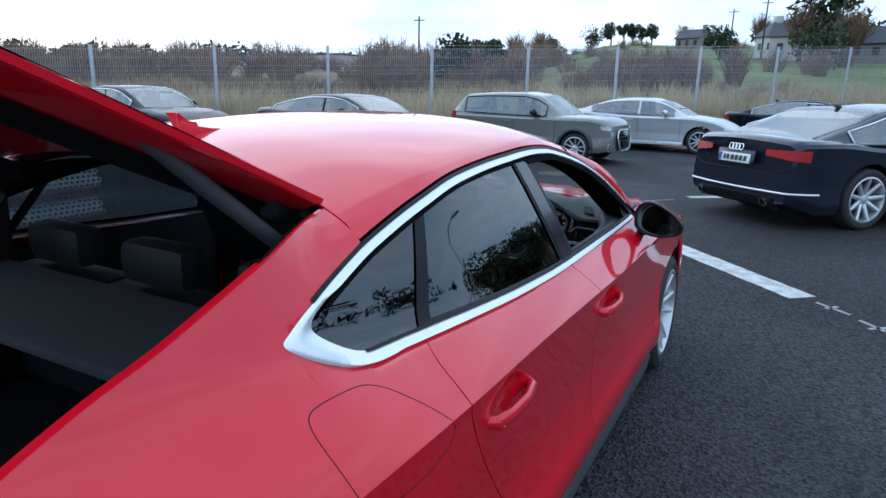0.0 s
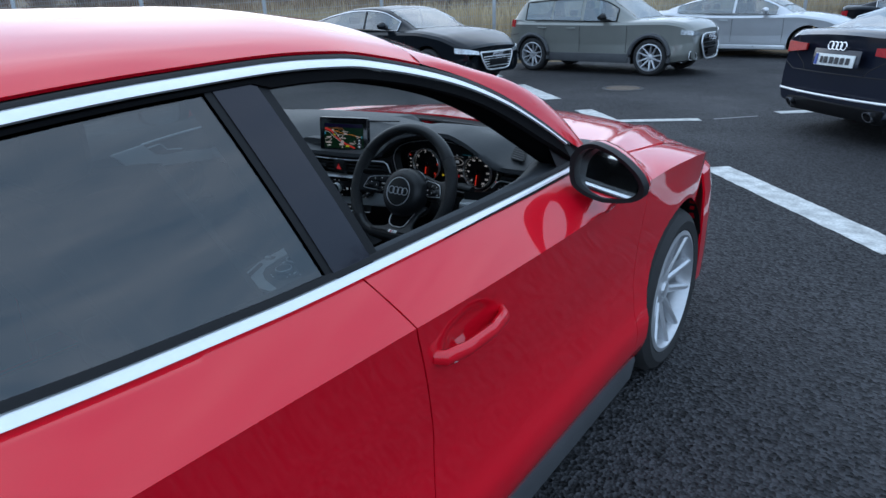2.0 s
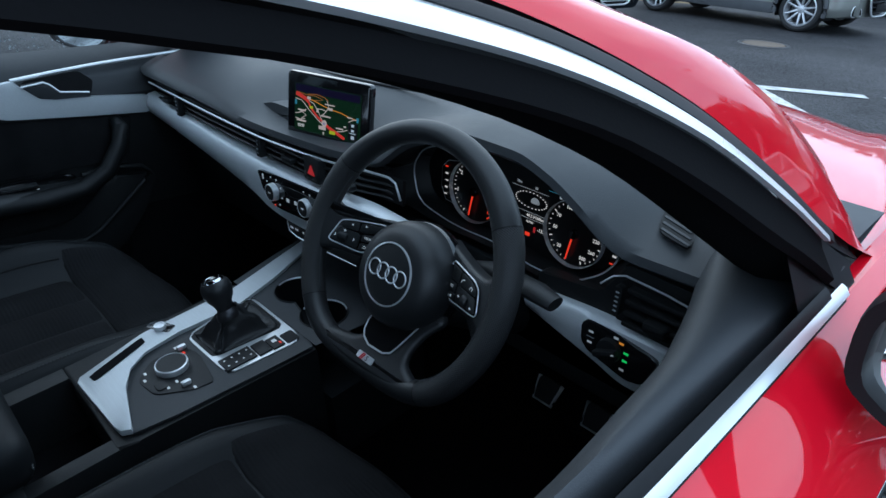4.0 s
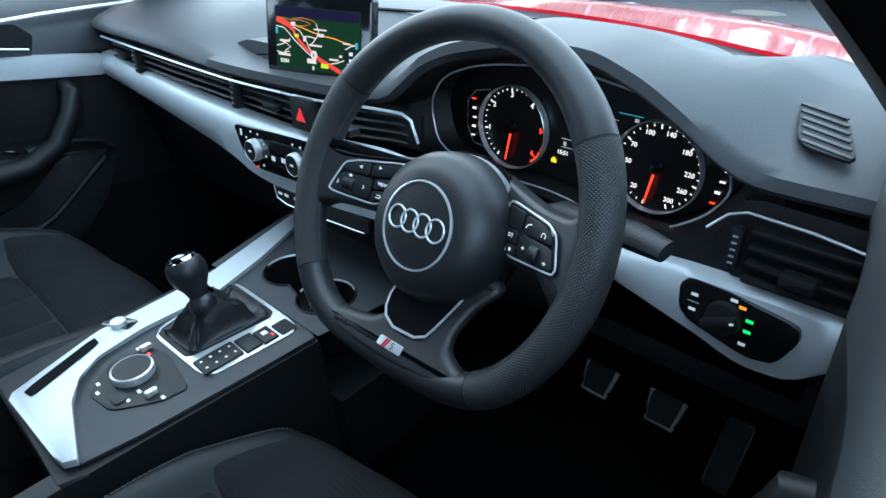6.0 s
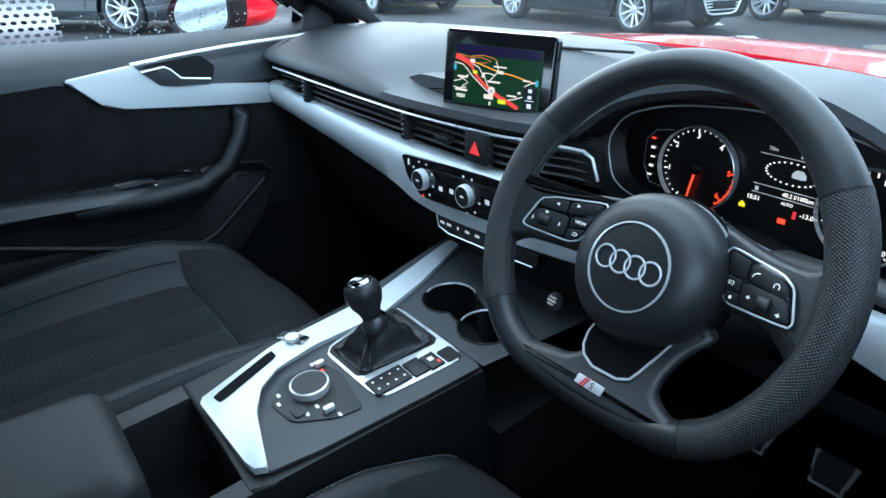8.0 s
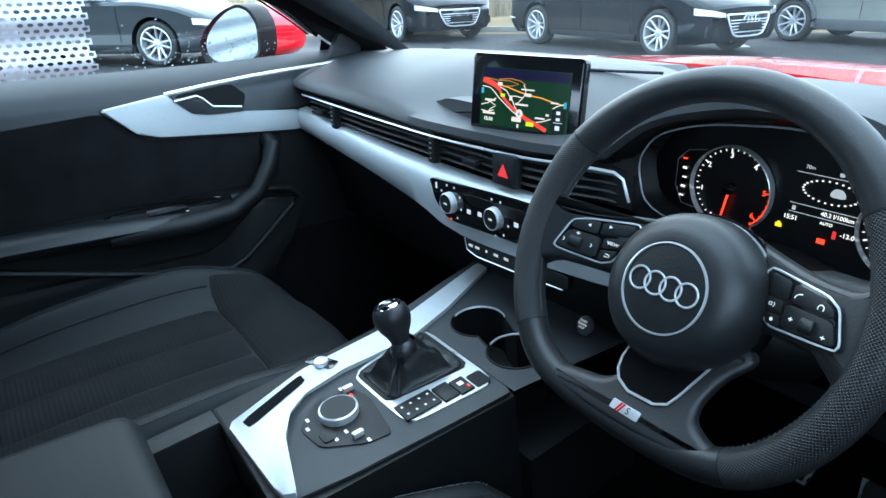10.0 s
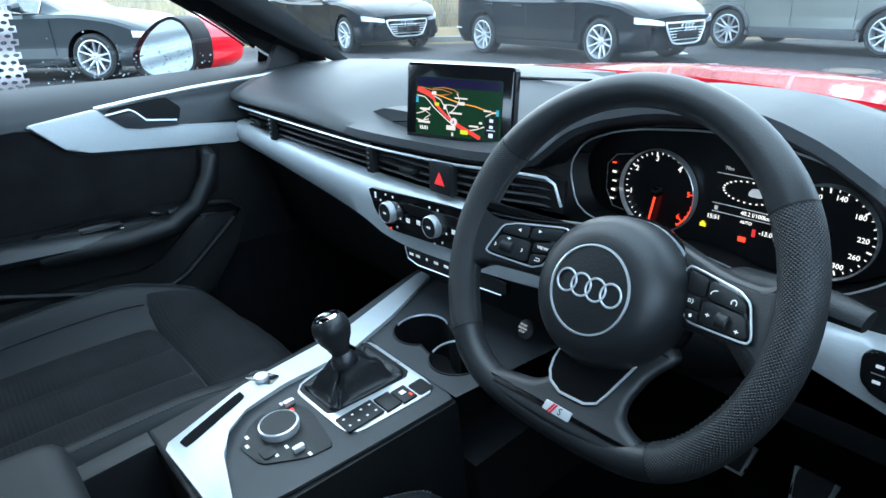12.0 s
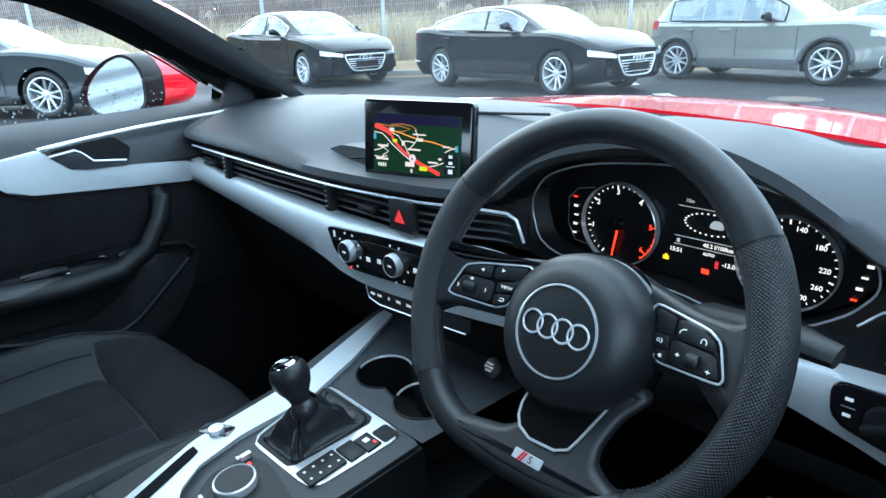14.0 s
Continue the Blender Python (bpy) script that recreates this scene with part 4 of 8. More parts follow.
parked_car("grey compact crossover parked on asphalt", suv(), GREY, by_wheels((-2.77, 11.5), -4, 2.595, 0.897), 0)
parked_car("black fastback car parked by the mesh fence", saloon(4.73, 0.92, 1.39, 2.82, 0.88, fast=True), BLACKPAINT, by_wheels((-5.56, 8.28), -5, 2.82, 0.92), 0)
parked_car("black saloon with silver alloys parked by the fence", saloon(), BLACKPAINT, by_wheels((-10.75, 7.05), -4, 2.91, 0.937), 1)
parked_car("dark grey saloon with dark alloys parked on asphalt", saloon(), DARKGREY, by_wheels((-10.1, 2.36), 46, 2.91, 0.937), 2)
parked_car("silver saloon parked beside the crossover", saloon(4.75, 0.92, 1.43, 2.82, 0.88, sillchrome=True), SILVER, by_wheels((-0.8, 15.9), -4, 2.82, 0.92), 0)
parked_car("black saloon parked beyond the silver one", saloon(), BLACKPAINT, by_wheels((3.3, 19.2), -2, 2.91, 0.937), 0)
parked_car("dark estate with bright roof rails parked far back", saloon(4.93, 0.937, 1.46, rails=True), DARKGREY, by_wheels((6.6, 20.6), -2, 2.91, 0.937), 0)
parked_car("dark blue luxury saloon seen from behind", saloon(5.13, 0.975, 1.46, 2.99, 0.99, r=0.365, spokes=(9, False), sillchrome=True), NAVY, parked(0.77 + 0.70 * 2.63, 6.57 + 0.714 * 2.63, 45.6), 0)
# unseen car, added only for a pale reflection in the rear door glass
parked_car("white hatchback out of view, added for its reflection in the rear glass", suv(), PLATEPAINT, parked(9.5, 15.5, 170), 0)
# out of view behind the walk: a curved pole and leafy bank added for window reflections
# unseen lamp-shaped pole, added to give the curved line mirrored in the glass
lamp = thing("street_lamp", "tall grey curved pole out of view, added for its reflection", "street lamp")
part("pole", tube([(13.0, 19.0, 0), (13.0, 19.0, 5.5), (12.8, 19.0, 6.6), (12.0, 19.0, 7.2), (11.0, 19.0, 7.4)], [0.06, 0.045, 0.04, 0.035, 0.03], 8), GALV, lamp)
part("lantern", box((10.7, 19.0, 7.38), (0.7, 0.25, 0.12), 0.04), GALV, lamp)
# leaf bank set where the side glass mirrors a dark hill
spots = [(rnd.uniform(25, 29), y, -0.8, rnd.uniform(10, 12.5) + 2 * math.sin(y * 0.13), rnd.uniform(2.6, 3.6)) for y in span(26, 100, 40)]
tagged(part("roadside_trees", leaf_mass(spots, rnd, 1700, 0.26), FOLIAGE), "dark leafy bank out of view, added for its reflection in the windows", "trees", kind="stuff")


def perforated_screen():
    """White corrugated sheet with rows of slotted holes on steel posts, beside the car."""
    t = thing("perforated_screen", "white perforated corrugated metal screen beside the car", "screen")
    bm = bmesh.new()
    x0, y0, y1, z0, z1 = -2.55, 0.42, -6.4, 0.1, 1.30
    py, pz = 0.036, 0.026
    ny, nz = int((y0 - y1) / py), int((z1 - z0) / pz)
    verts, faces = [], []
    for j in range(nz):
        for i in range(ny):
            cy, cz = y0 - (i + 0.5 + 0.5 * (j % 2)) * py, z0 + (j + 0.5) * pz
            fx = lambda z: x0 + 0.022 * math.sin((z - z0) * 2 * math.pi / 0.18)
            k = len(verts)
            out = [(py / 2, pz / 2), (0, pz / 2), (-py / 2, pz / 2), (-py / 2, 0), (-py / 2, -pz / 2), (0, -pz / 2), (py / 2, -pz / 2), (py / 2, 0)]
            verts += [(fx(cz + b), cy + a, cz + b) for a, b in out]
            verts += [(fx(cz + 0.0078 * math.sin(q)), cy + 0.0118 * math.cos(q), cz + 0.0078 * math.sin(q)) for q in [math.radians(45 + 45 * g) for g in range(8)]]
            for g in range(8):
                h = (g + 1) % 8
                faces.append((k + g, k + h, k + 8 + h, k + 8 + g))
    me = bpy.data.meshes.new("sheet")
    me.from_pydata(verts, [], faces)
    part("sheet", me, PERF, t, "white perforated sheet")
    for y in (y0 - 0.3, (y0 + y1) / 2, y1 + 0.3):
        part("post", box((x0 - 0.09, y, 0.67), (0.08, 0.08, 1.34), 0.005), GALV, t)


perforated_screen()

# ---- the red car: body ----
CAR = thing("red_fastback_car", "glossy red five-door fastback with open tailgate and lowered window", "car")
TRIMBLACK = mat("pillar_black", (0.012, 0.010, 0.017), 0.2, coat=0.25, vary=0.03, spec=0.3)
CLOTH = mat("headliner", (0.022, 0.0235, 0.026), 0.9, bump=0.4, bscale=500)
CARPET = mat("black_carpet", (0.007, 0.007, 0.008), 0.95, vary=0.3, scale=30, bump=0.6, bscale=700, spec=0.1)
DOORRUBBER = mat("door_rubber", (0.0035, 0.0035, 0.004), 0.9, vary=0.15, bump=0.1, bscale=300, spec=0.06)
MIRROR = mat("mirror_silver", (0.9, 0.92, 0.92), 0.015, 1.0, vary=0.0)
AXF, AXR, WR = 1.412, -1.412, 0.327
CREASE = [(-2.3, 0.90), (-1.4, 0.918), (-0.8, 0.905), (-0.3, 0.889), (0.1, 0.877), (0.4, 0.874), (0.8, 0.880), (1.1, 0.882), (1.4, 0.868), (1.65, 0.835), (1.9, 0.780), (2.1, 0.73)]
BELT = [(-1.48, 1.104), (-1.44, 1.070), (-1.40, 1.047), (-1.365, 1.032), (-1.3, 1.019), (-1.2, 1.011), (-1.0, 1.0), (-0.6, 0.975), (-0.25, 0.965), (0.3, 0.964), (0.6, 0.970), (0.95, 0.982), (1.1, 0.968), (1.4, 0.925), (1.8, 0.845), (2.1, 0.76), (2.25, 0.68)]
TOPLINE = [(-1.483, 1.101), (-1.465, 1.112), (-1.42, 1.131), (-1.3, 1.172), (-1.15, 1.216), (-0.96, 1.262), (-0.73, 1.299), (-0.42, 1.320), (-0.2, 1.326), (-0.05, 1.320), (0.07, 1.301), (0.16, 1.281), (0.28, 1.247), (0.42, 1.188), (0.56, 1.103), (0.66, 1.032), (0.72, 0.998)]
APERTURE = TOPLINE[:11] + [(0.16, 1.280), (0.28, 1.240), (0.42, 1.170), (0.56, 1.075), (0.66, 1.008), (0.72, 0.982)]
HATCHLINE = [(-2.35, 0.945), (-2.1, 1.03), (-1.88, 1.104), (-1.78, 1.134), (-1.68, 1.16), (-1.56, 1.196), (-1.4, 1.241), (-1.19, 1.292)]
TAPER = [(-2.4, 0.80), (-2.2, 0.885), (-1.9, 0.95), (-1.5, 0.985), (-1.0, 1.0), (1.3, 1.0), (1.6, 0.985), (1.8, 0.945), (1.95, 0.88), (2.1, 0.79), (2.2, 0.70), (2.28, 0.62)]
BONNETZ = [(0.78, 1.024), (0.9, 1.008), (1.05, 0.999), (1.4, 0.968), (1.8, 0.90), (2.1, 0.81), (2.25, 0.72)]


SHOULDER = [(-2.4, 1.11), (-1.7, 1.075), (-1.45, 1.052), (-1.3, 1.026), (-1.2, 1.011)]


def bonnet_back(f):
    """Where the bonnet's rear edge runs, swept back to the windscreen pillars."""
    return 1.098 - 0.097 * f * f - 0.19 * abs(f) ** 10


def bonnet_z(x, y):
    c = pchip(y, [(0.88, 0.79), (1.2, 0.735), (1.6, 0.655), (2.0, 0.57), (2.25, 0.50)])
    crown_z = pchip(y, [(0.85, 0.0), (1.1, 0.002), (1.5, 0.018), (1.9, 0.034), (2.25, 0.012)]) * max(0, 1 - (x / 0.8) ** 2)
    return pchip(y, BONNETZ) + crown_z - 0.05 * (x / 0.75) ** 2 + 0.014 * math.exp(-(((abs(x) - c) / 0.035) ** 2)) - 0.012 * max(0, abs(x) - c) / 0.2


BELT = [k for k in BELT if k[0] < 1.0] + [(yy, bonnet_z(0.80, yy) - 0.004) for yy in (1.05, 1.15, 1.3, 1.5, 1.7, 1.9, 2.05, 2.15, 2.25)]


def side_x(y, z, bowls=True):
    """The half width of the body at a height: sill bulge, hollow door, sharp shoulder, leaning glass line."""
    zc, zb = pchip(y, CREASE), pchip(y, BELT if y > -1.2 else SHOULDER)
    xb = 0.824 if y < 0.95 else pchip(y, [(0.95, 0.824), (1.15, 0.803), (2.25, 0.80)])
    flare = 0.012 * math.exp(-(((y - AXF) / 0.4) ** 2)) + 0.018 * math.exp(-(((y - AXR) / 0.45) ** 2))
    if z <= zc:
        x = pchip(z, [(0.2, 0.888), (0.25, 0.912), (0.31, 0.932), (0.36, 0.934), (0.44, 0.913), (0.58, 0.899), (zc - 0.12, 0.911), (zc - 0.03, 0.921), (zc, 0.926)])
        x += flare * pchip(z, [(0.3, 1.2), (0.7, 1.0), (zc, 0.6)])
    elif z <= zb:
        k = (z - zc) / (zb - zc)
        x = 0.926 + flare * 0.6 + (xb - 0.926 - flare * 0.6) * (k - 0.16 * k * (1 - k))
    else:
        x = xb - 0.40 * (z - zb) - 0.26 * (z - zb) ** 2
    if bowls:
        for hy, hz in ((-0.015, 0.803), (-0.94, 0.832)):
            d = ((y - hy) / 0.095) ** 2 + ((z - hz) / 0.042) ** 2
            if d < 1:
                x -= 0.026 * (1 - d) ** 0.6
    inset = pchip(y, [(-1.6, 0.062), (-1.45, 0.06), (-1.2, 0.05), (-0.9, 0.022), (-0.4, 0.0)])
    k = min(1.0, max(0.0, (z - zc) / (zb + 0.06 - zc)))
    return x * pchip(y, TAPER) - inset * k * k * (3 - 2 * k)


def gap_curve(keys):
    return lambda z: pchip(z, keys)


GAP_WING = gap_curve([(0.2, 0.93), (0.5, 0.955), (0.8, 0.975), (1.0, 0.985)])
GAP_DOORS = gap_curve([(0.2, -0.20), (0.4, -0.155), (0.6, -0.13), (0.7, -0.145), (0.8, -0.17), (0.88, -0.197), (0.97, -0.222)])
GAP_REAR = gap_curve([(0.2, -0.79), (0.45, -0.86), (0.60, -0.965), (0.713, -1.052), (0.836, -1.133), (0.92, -1.172), (0.97, -1.158), (1.01, -1.116)])


def side_panel(name, ya, yb, cols, top=None, s=1, z0=0.222, up_rows=6, material=RED, arch=None, label=""):
    """A body panel between two seam curves, from the sill to its top line."""
    rows = []
    for c in span(0, 1, cols):
        col = []
        for v in span(0, 1, 34 + up_rows):
            y = ya(0.6) * (1 - c) + yb(0.6) * c
            for _ in range(3):
                zc = pchip(y, CREASE)
                zt = top(y) if top else pchip(y, BELT)
                k = 33 / (33 + up_rows)
                z = z0 + (zc - z0) * (v / k) if v <= k else zc + (zt - zc) * (v - k) / (1 - k)
                y = ya(z) * (1 - c) + yb(z) * c
            col.append((s * side_x(y, z), y, z))
        rows.append(col)
    bm = grid(rows)
    if arch is not None:
        R = WR + 0.045
        kill = [f for f in bm.faces if math.hypot(f.calc_center_median().y - arch, f.calc_center_median().z - WR) < R]
        bmesh.ops.delete(bm, geom=kill, context="FACES")
        for v in bm.verts:
            d = math.hypot(v.co.y - arch, v.co.z - WR)
            if v.is_boundary and d < R + 0.035 and v.co.z > z0 + 0.004:
                v.co.y, v.co.z = arch + (v.co.y - arch) * R / d, WR + (v.co.z - WR) * R / d
    # folded edges give the sheet its depth
    edge = [e for e in bm.edges if e.is_boundary and any(abs(v.co.y + 1.455) > 1e-4 for v in e.verts)]
    ext = bmesh.ops.extrude_edge_only(bm, edges=edge)
    for v in [g for g in ext["geom"] if isinstance(g, bmesh.types.BMVert)]:
        v.co.x -= s * 0.018
    return part(name, bm, material, CAR, label, angle=32)


def ribbon(name, pairs, proud, s, material, label="", parent=None, ang=50):
    """A strip on the cabin's side between pairs of (y, z) points, standing proud of it."""
    rows = []
    for (ya, za), (yb, zb) in pairs:
        rows.append([(s * (side_x(ya, za, False) + proud * 0.2), ya, za), (s * (side_x(ya, za, False) + proud), ya * 0.8 + yb * 0.2, za * 0.8 + zb * 0.2), (s * (side_x(yb, zb, False) + proud), ya * 0.2 + yb * 0.8, za * 0.2 + zb * 0.8), (s * (side_x(yb, zb, False) + proud * 0.2), yb, zb)])
    return part(name, grid(rows), material, parent or CAR, label, angle=ang)


def offset_line(f, ya, yb, n, d):
    """Pairs along a line z = f(y) with a partner d away at right angles (minus: below)."""
    out = []
    for y in span(ya, yb, n):
        t = Vector((0.02, f(y + 0.01) - f(y - 0.01))).normalized()
        e = d(y) if callable(d) else d
        out.append(((y, f(y)), (y - t.y * e, f(y) + t.x * e)))
    return out


belt = lambda y: pchip(y, BELT)
topl = lambda y: pchip(y, TOPLINE)
aper = lambda y: pchip(y, APERTURE)
far_aper = lambda y: pchip(y, [k for k in TOPLINE if k[0] < 0.2] + [(0.28, 1.260), (0.35, 1.238), (0.41, 1.210), (0.48, 1.176), (0.56, 1.142), (0.66, 1.100)])
hatchl = lambda y: pchip(y, HATCHLINE)

def pillar_point(y, zt, q):
    """A point of the rear pillar, from its window edge (q = 0) to the tailgate opening (q = 1); it turns into the roof's curve at the front."""
    w = min(1.0, max(0.0, (y + 1.4555) / 0.2655))
    w = w * w * (3 - 2 * w)
    ze = topl(max(y, -1.48)) + 0.006
    xe, z, f = side_x(y, ze, False), zt + (hatchl(y) - zt) * q, 1 - 0.13 * q
    return side_x(y, z) * (1 - w) + xe * f * w, y, z * (1 - w) + (ze + (1.359 - ze) * (1 - f ** 2.4) ** 0.72) * w


def hatch_edge(y):
    return pillar_point(y, 1.2, 1.0) if y > -1.4555 else (side_x(y, hatchl(y), False), y, hatchl(y))


for s in (1, -1):
    side_panel("front_wing", GAP_WING, lambda z: 2.03, 58, s=s, arch=AXF)
    side_panel("front_door", lambda z: GAP_DOORS(z) + 0.0021, lambda z: GAP_WING(z) - 0.003, 64, s=s)
    side_panel("rear_door", lambda z: GAP_REAR(z) + 0.0021, lambda z: GAP_DOORS(z) - 0.0021, 58, s=s)
    side_panel("rear_quarter", lambda z: -1.455, lambda z: GAP_REAR(z) - 0.0021, 46, s=s, arch=AXR)
    side_panel("tail_quarter", lambda z: -2.3, lambda z: -1.455, 44, s=s, arch=AXR, up_rows=16, top=lambda y: hatchl(y))
    # pillar between quarter window and tailgate opening
    rows = []
    for y in span(-1.4555, -1.19, 22):
        zt = min(topl(y) - 0.003, hatchl(y)) if y > -1.483 else 1.112
        rows.append([(s * x, yy, z) for x, yy, z in [pillar_point(y, zt, q) for q in span(0, 1, 9)]])
    part("rear_pillar", grid(rows), RED, CAR, "", 60)
    part("sill_skirt", grid([[(s * x, y, z) for x, z in ((0.86, 0.235), (0.897, 0.226), (0.905, 0.2), (0.892, 0.12), (0.87, 0.1), (0.8, 0.1))] for y in span(AXR + 0.36, AXF - 0.37, 20)]), PLASTIC, CAR, "grey sill skirt")
    # bright window line
    lift = lambda y: pchip(y, [(0.0, 0.0), (0.3, 0.005), (0.65, 0.006)])
    low = [((y, belt(y) + lift(y)), (y, belt(y) + 0.018)) for y in span(0.665, -1.28, 60)]
    ribbon("door_top_seal", [((y, belt(y) - 0.001), (y, belt(y) + lift(y) + 0.0005)) for y in span(0.665, 0.02, 24)], 0.003, s, SEAL)
    tip = [((-1.325, 1.023), (-1.315, 1.043)), ((-1.365, 1.032), (-1.343, 1.056)), ((-1.404, 1.049), (-1.372, 1.075)), ((-1.438, 1.068), (-1.393, 1.091)), ((-1.470, 1.091), (-1.404, 1.104)), ((-1.480, 1.105), (-1.403, 1.113)), ((-1.460, 1.1135), (-1.392, 1.1225)), ((-1.423, 1.129), (-1.37, 1.133)), ((-1.364, 1.149), (-1.335, 1.146))]
    up = offset_line(topl, -1.31, 0.635, 70, lambda y: -pchip(y, [(0.1, 0.019), (0.3, 0.0165), (0.45, 0.013), (0.63, 0.008)]))
    bend = low[-5:] + tip + up[:5]
    for _ in range(3):
        bend = [bend[0]] + [((a[0][0] * p + b[0][0] * (1 - p), a[0][1] * p + b[0][1] * (1 - p)), (a[1][0] * p + b[1][0] * (1 - p), a[1][1] * p + b[1][1] * (1 - p))) for a, b in zip(bend, bend[1:]) for p in (0.75, 0.25)] + [bend[-1]]
    ribbon("window_trim", low[:-5] + bend + up[5:], 0.007, s, CHROME, "satin bright window surround", ang=89)
    ribbon("window_seal", offset_line(lambda y: topl(y) + pchip(y, [(0.1, 0.006), (0.5, 0.011)]), -1.38, 0.655, 70, lambda y: -pchip(y, [(0.1, 0.008), (0.5, 0.014)])), 0.004, s, SEAL, "black rubber seal")
    inner_up = offset_line(topl, -1.36, 0.63, 60, lambda y: -pchip(y, [(0.1, 0.022), (0.3, 0.0185), (0.45, 0.0145), (0.63, 0.009)]))
    ribbon("inner_seal", [(b, (b[0], b[1] - (0.007 if b[0] < -0.26 else pchip(b[0], [(0.1, 0.02), (0.3, 0.03), (0.5, 0.05), (0.6, 0.045)] if s > 0 else [(0.1, 0.012), (0.3, 0.008), (0.6, 0.004)])))) for a, b in inner_up], 0.005, s, DOORRUBBER)
    ribbon("belt_seal", [((y, belt(y) + 0.0175), (y, belt(y) + 0.0175 + (0.012 if y > -1.1 else 0.005))) for y in span(0.62, -1.30, 50)], 0.005, s, SEAL)
    # glass and black pillars between belt and top line
    def side_glass(name, lo, hi, material, label="", inset=0.004, s=s, top_cut=0.028):
        rows = []
        for k in span(0, 1, 14):
            row = []
            for q in span(0, 1, 14):
                y0, y1 = lo[0] + (lo[1] - lo[0]) * q, hi[0] + (hi[1] - hi[0]) * q
                zb_, zt_ = belt(max(y0, -1.38)) + 0.01, topl(y1) - top_cut
                z = zb_ + (zt_ - zb_) * k
                row.append((s * (side_x(y0 + (y1 - y0) * k, z, False) - inset), y0 + (y1 - y0) * k, z))
            rows.append(row)
        return part(name, grid(rows), material, CAR, label)

    side_glass("rear_door_glass", (-1.085, -0.272), (-0.955, -0.357), TINTED, "dark privacy glass")
    side_glass("quarter_glass", (-1.425, -1.12), (-1.40, -0.99), TINTED, "dark privacy glass")
    side_glass("quarter_pillar", (-1.125, -1.08), (-0.995, -0.95), SEAL, "black window divider", 0.0)
    side_glass("pillar_seal", (-0.289, -0.273), (-0.373, -0.357), SEAL, "black rubber seal", -0.001)
    side_glass("door_pillar", (-0.273, -0.182), (-0.357, -0.272), TRIMBLACK, "gloss black door pillar", -0.003)
    side_glass("pillar_seal", (-0.1815, -0.160), (-0.2715, -0.252), SEAL, "black rubber seal", -0.001)
    if s < 0:
        side_glass("front_door_glass", (-0.19, 0.60), (-0.28, 0.50), GLASS, "clear closed window with rain spots")
        rd, drops = random.Random(8), bmesh.new()
        for _ in range(150):
            y, z, r = rd.gauss(0.36, 0.13), 1.0 + abs(rd.gauss(0.0, 0.035)), rd.uniform(0.0009, 0.0024)
            if -0.1 < y < 0.55:
                lathe([(0, r * 0.5), (r * 0.7, r * 0.35), (r, 0)], 7, Matrix.Translation((s * (side_x(y, z, False) - 0.003), y, z)) @ Matrix.Rotation(radians(-90), 4, "Y"), drops)
        tagged(part("rain_drops", drops, LAMPCLEAR, CAR, "small rain drops on the window"), kind="stuff")
    # rain rail and headlining edge inside the top of the doors
    rows = []
    for a, b in offset_line(aper if s > 0 else far_aper, -1.36, 0.66, 60, -0.022):
        x = side_x(b[0], b[1], False)
        rows.append([(s * x, b[0], b[1]), (s * (x - 0.03), b[0], b[1] - 0.012), (s * (x - 0.055), b[0], b[1] - 0.026), (s * (x - 0.085), b[0], b[1] - 0.02), (s * (x - 0.11), b[0], b[1] + 0.01)])
    part("door_aperture_seal", grid(rows), DOORRUBBER, CAR, "black door frame rubber")
    # handles
    for hy, hz in ((-0.015, 0.786), (-0.94, 0.814)):
        xx = side_x(hy, hz, False)
        pts = [(s * (xx - 0.004), hy - 0.118, hz + 0.004), (s * (xx + 0.014), hy - 0.105, hz + 0.002), (s * (xx + 0.026), hy - 0.05, hz), (s * (xx + 0.028), hy + 0.04, hz), (s * (xx + 0.018), hy + 0.1, hz + 0.003), (s * (xx - 0.004), hy + 0.122, hz + 0.006)]
        part("door_handle", tube(pts, [0.014, 0.017, 0.016, 0.016, 0.018, 0.015], 12, flat=0.75, up=(1, 0, 0)), RED, CAR, "red door handle")
        part("lock_cover", lathe([(0, 0.004), (0.011, 0.003), (0.013, 0)], 14, Matrix.Translation((s * (xx + 0.024), hy - 0.085, hz - 0.001)) @ Matrix.Rotation(radians(90 * s), 4, "Y")), CHROME, CAR)
    for ya in (AXF, AXR):
        wheel(CAR, (s * 0.80, ya, WR), s, WR, (5, True))
    for ya in (AXF, AXR):
        liner = grid([[(s * x, ya + (WR + 0.046) * math.cos(t), WR + (WR + 0.046) * math.sin(t)) for x in (0.90, 0.5)] for t in span(-0.35, math.pi + 0.35, 24)])
        part("wheel_arch_liner", liner, SEAL, CAR)

# fuel flap: a thin seam line on the right flank
flap = soften([(-1.530, 0.90), (-1.535, 0.995), (-1.520, 1.020), (-1.474, 1.022), (-1.377, 1.014), (-1.331, 0.996), (-1.281, 0.954), (-1.230, 0.893), (-1.240, 0.868), (-1.33, 0.842), (-1.49, 0.858)], 0.22, 3)
part("fuel_flap", tube([(side_x(y, z, False) - 0.0004, y, z) for y, z in flap], 0.0011, 5, closed=True), SEAL, CAR, "fuel flap seam")

# roof between the doors
rows = []
for y in span(-1.19, 0.17, 40):
    ze = topl(y) + 0.012
    xe = side_x(y, ze, False)
    zc = pchip(y, [(-1.19, 1.359), (-0.9, 1.399), (-0.4, 1.424), (-0.1, 1.423), (0.17, 1.398)])
    row = []
    for f in span(-1, 1, 45):
        g = abs(f)
        k = (1 - g ** 2.4) ** 0.72
        row.append((xe * f, y, ze + (zc - ze) * k))
    rows.append(row)
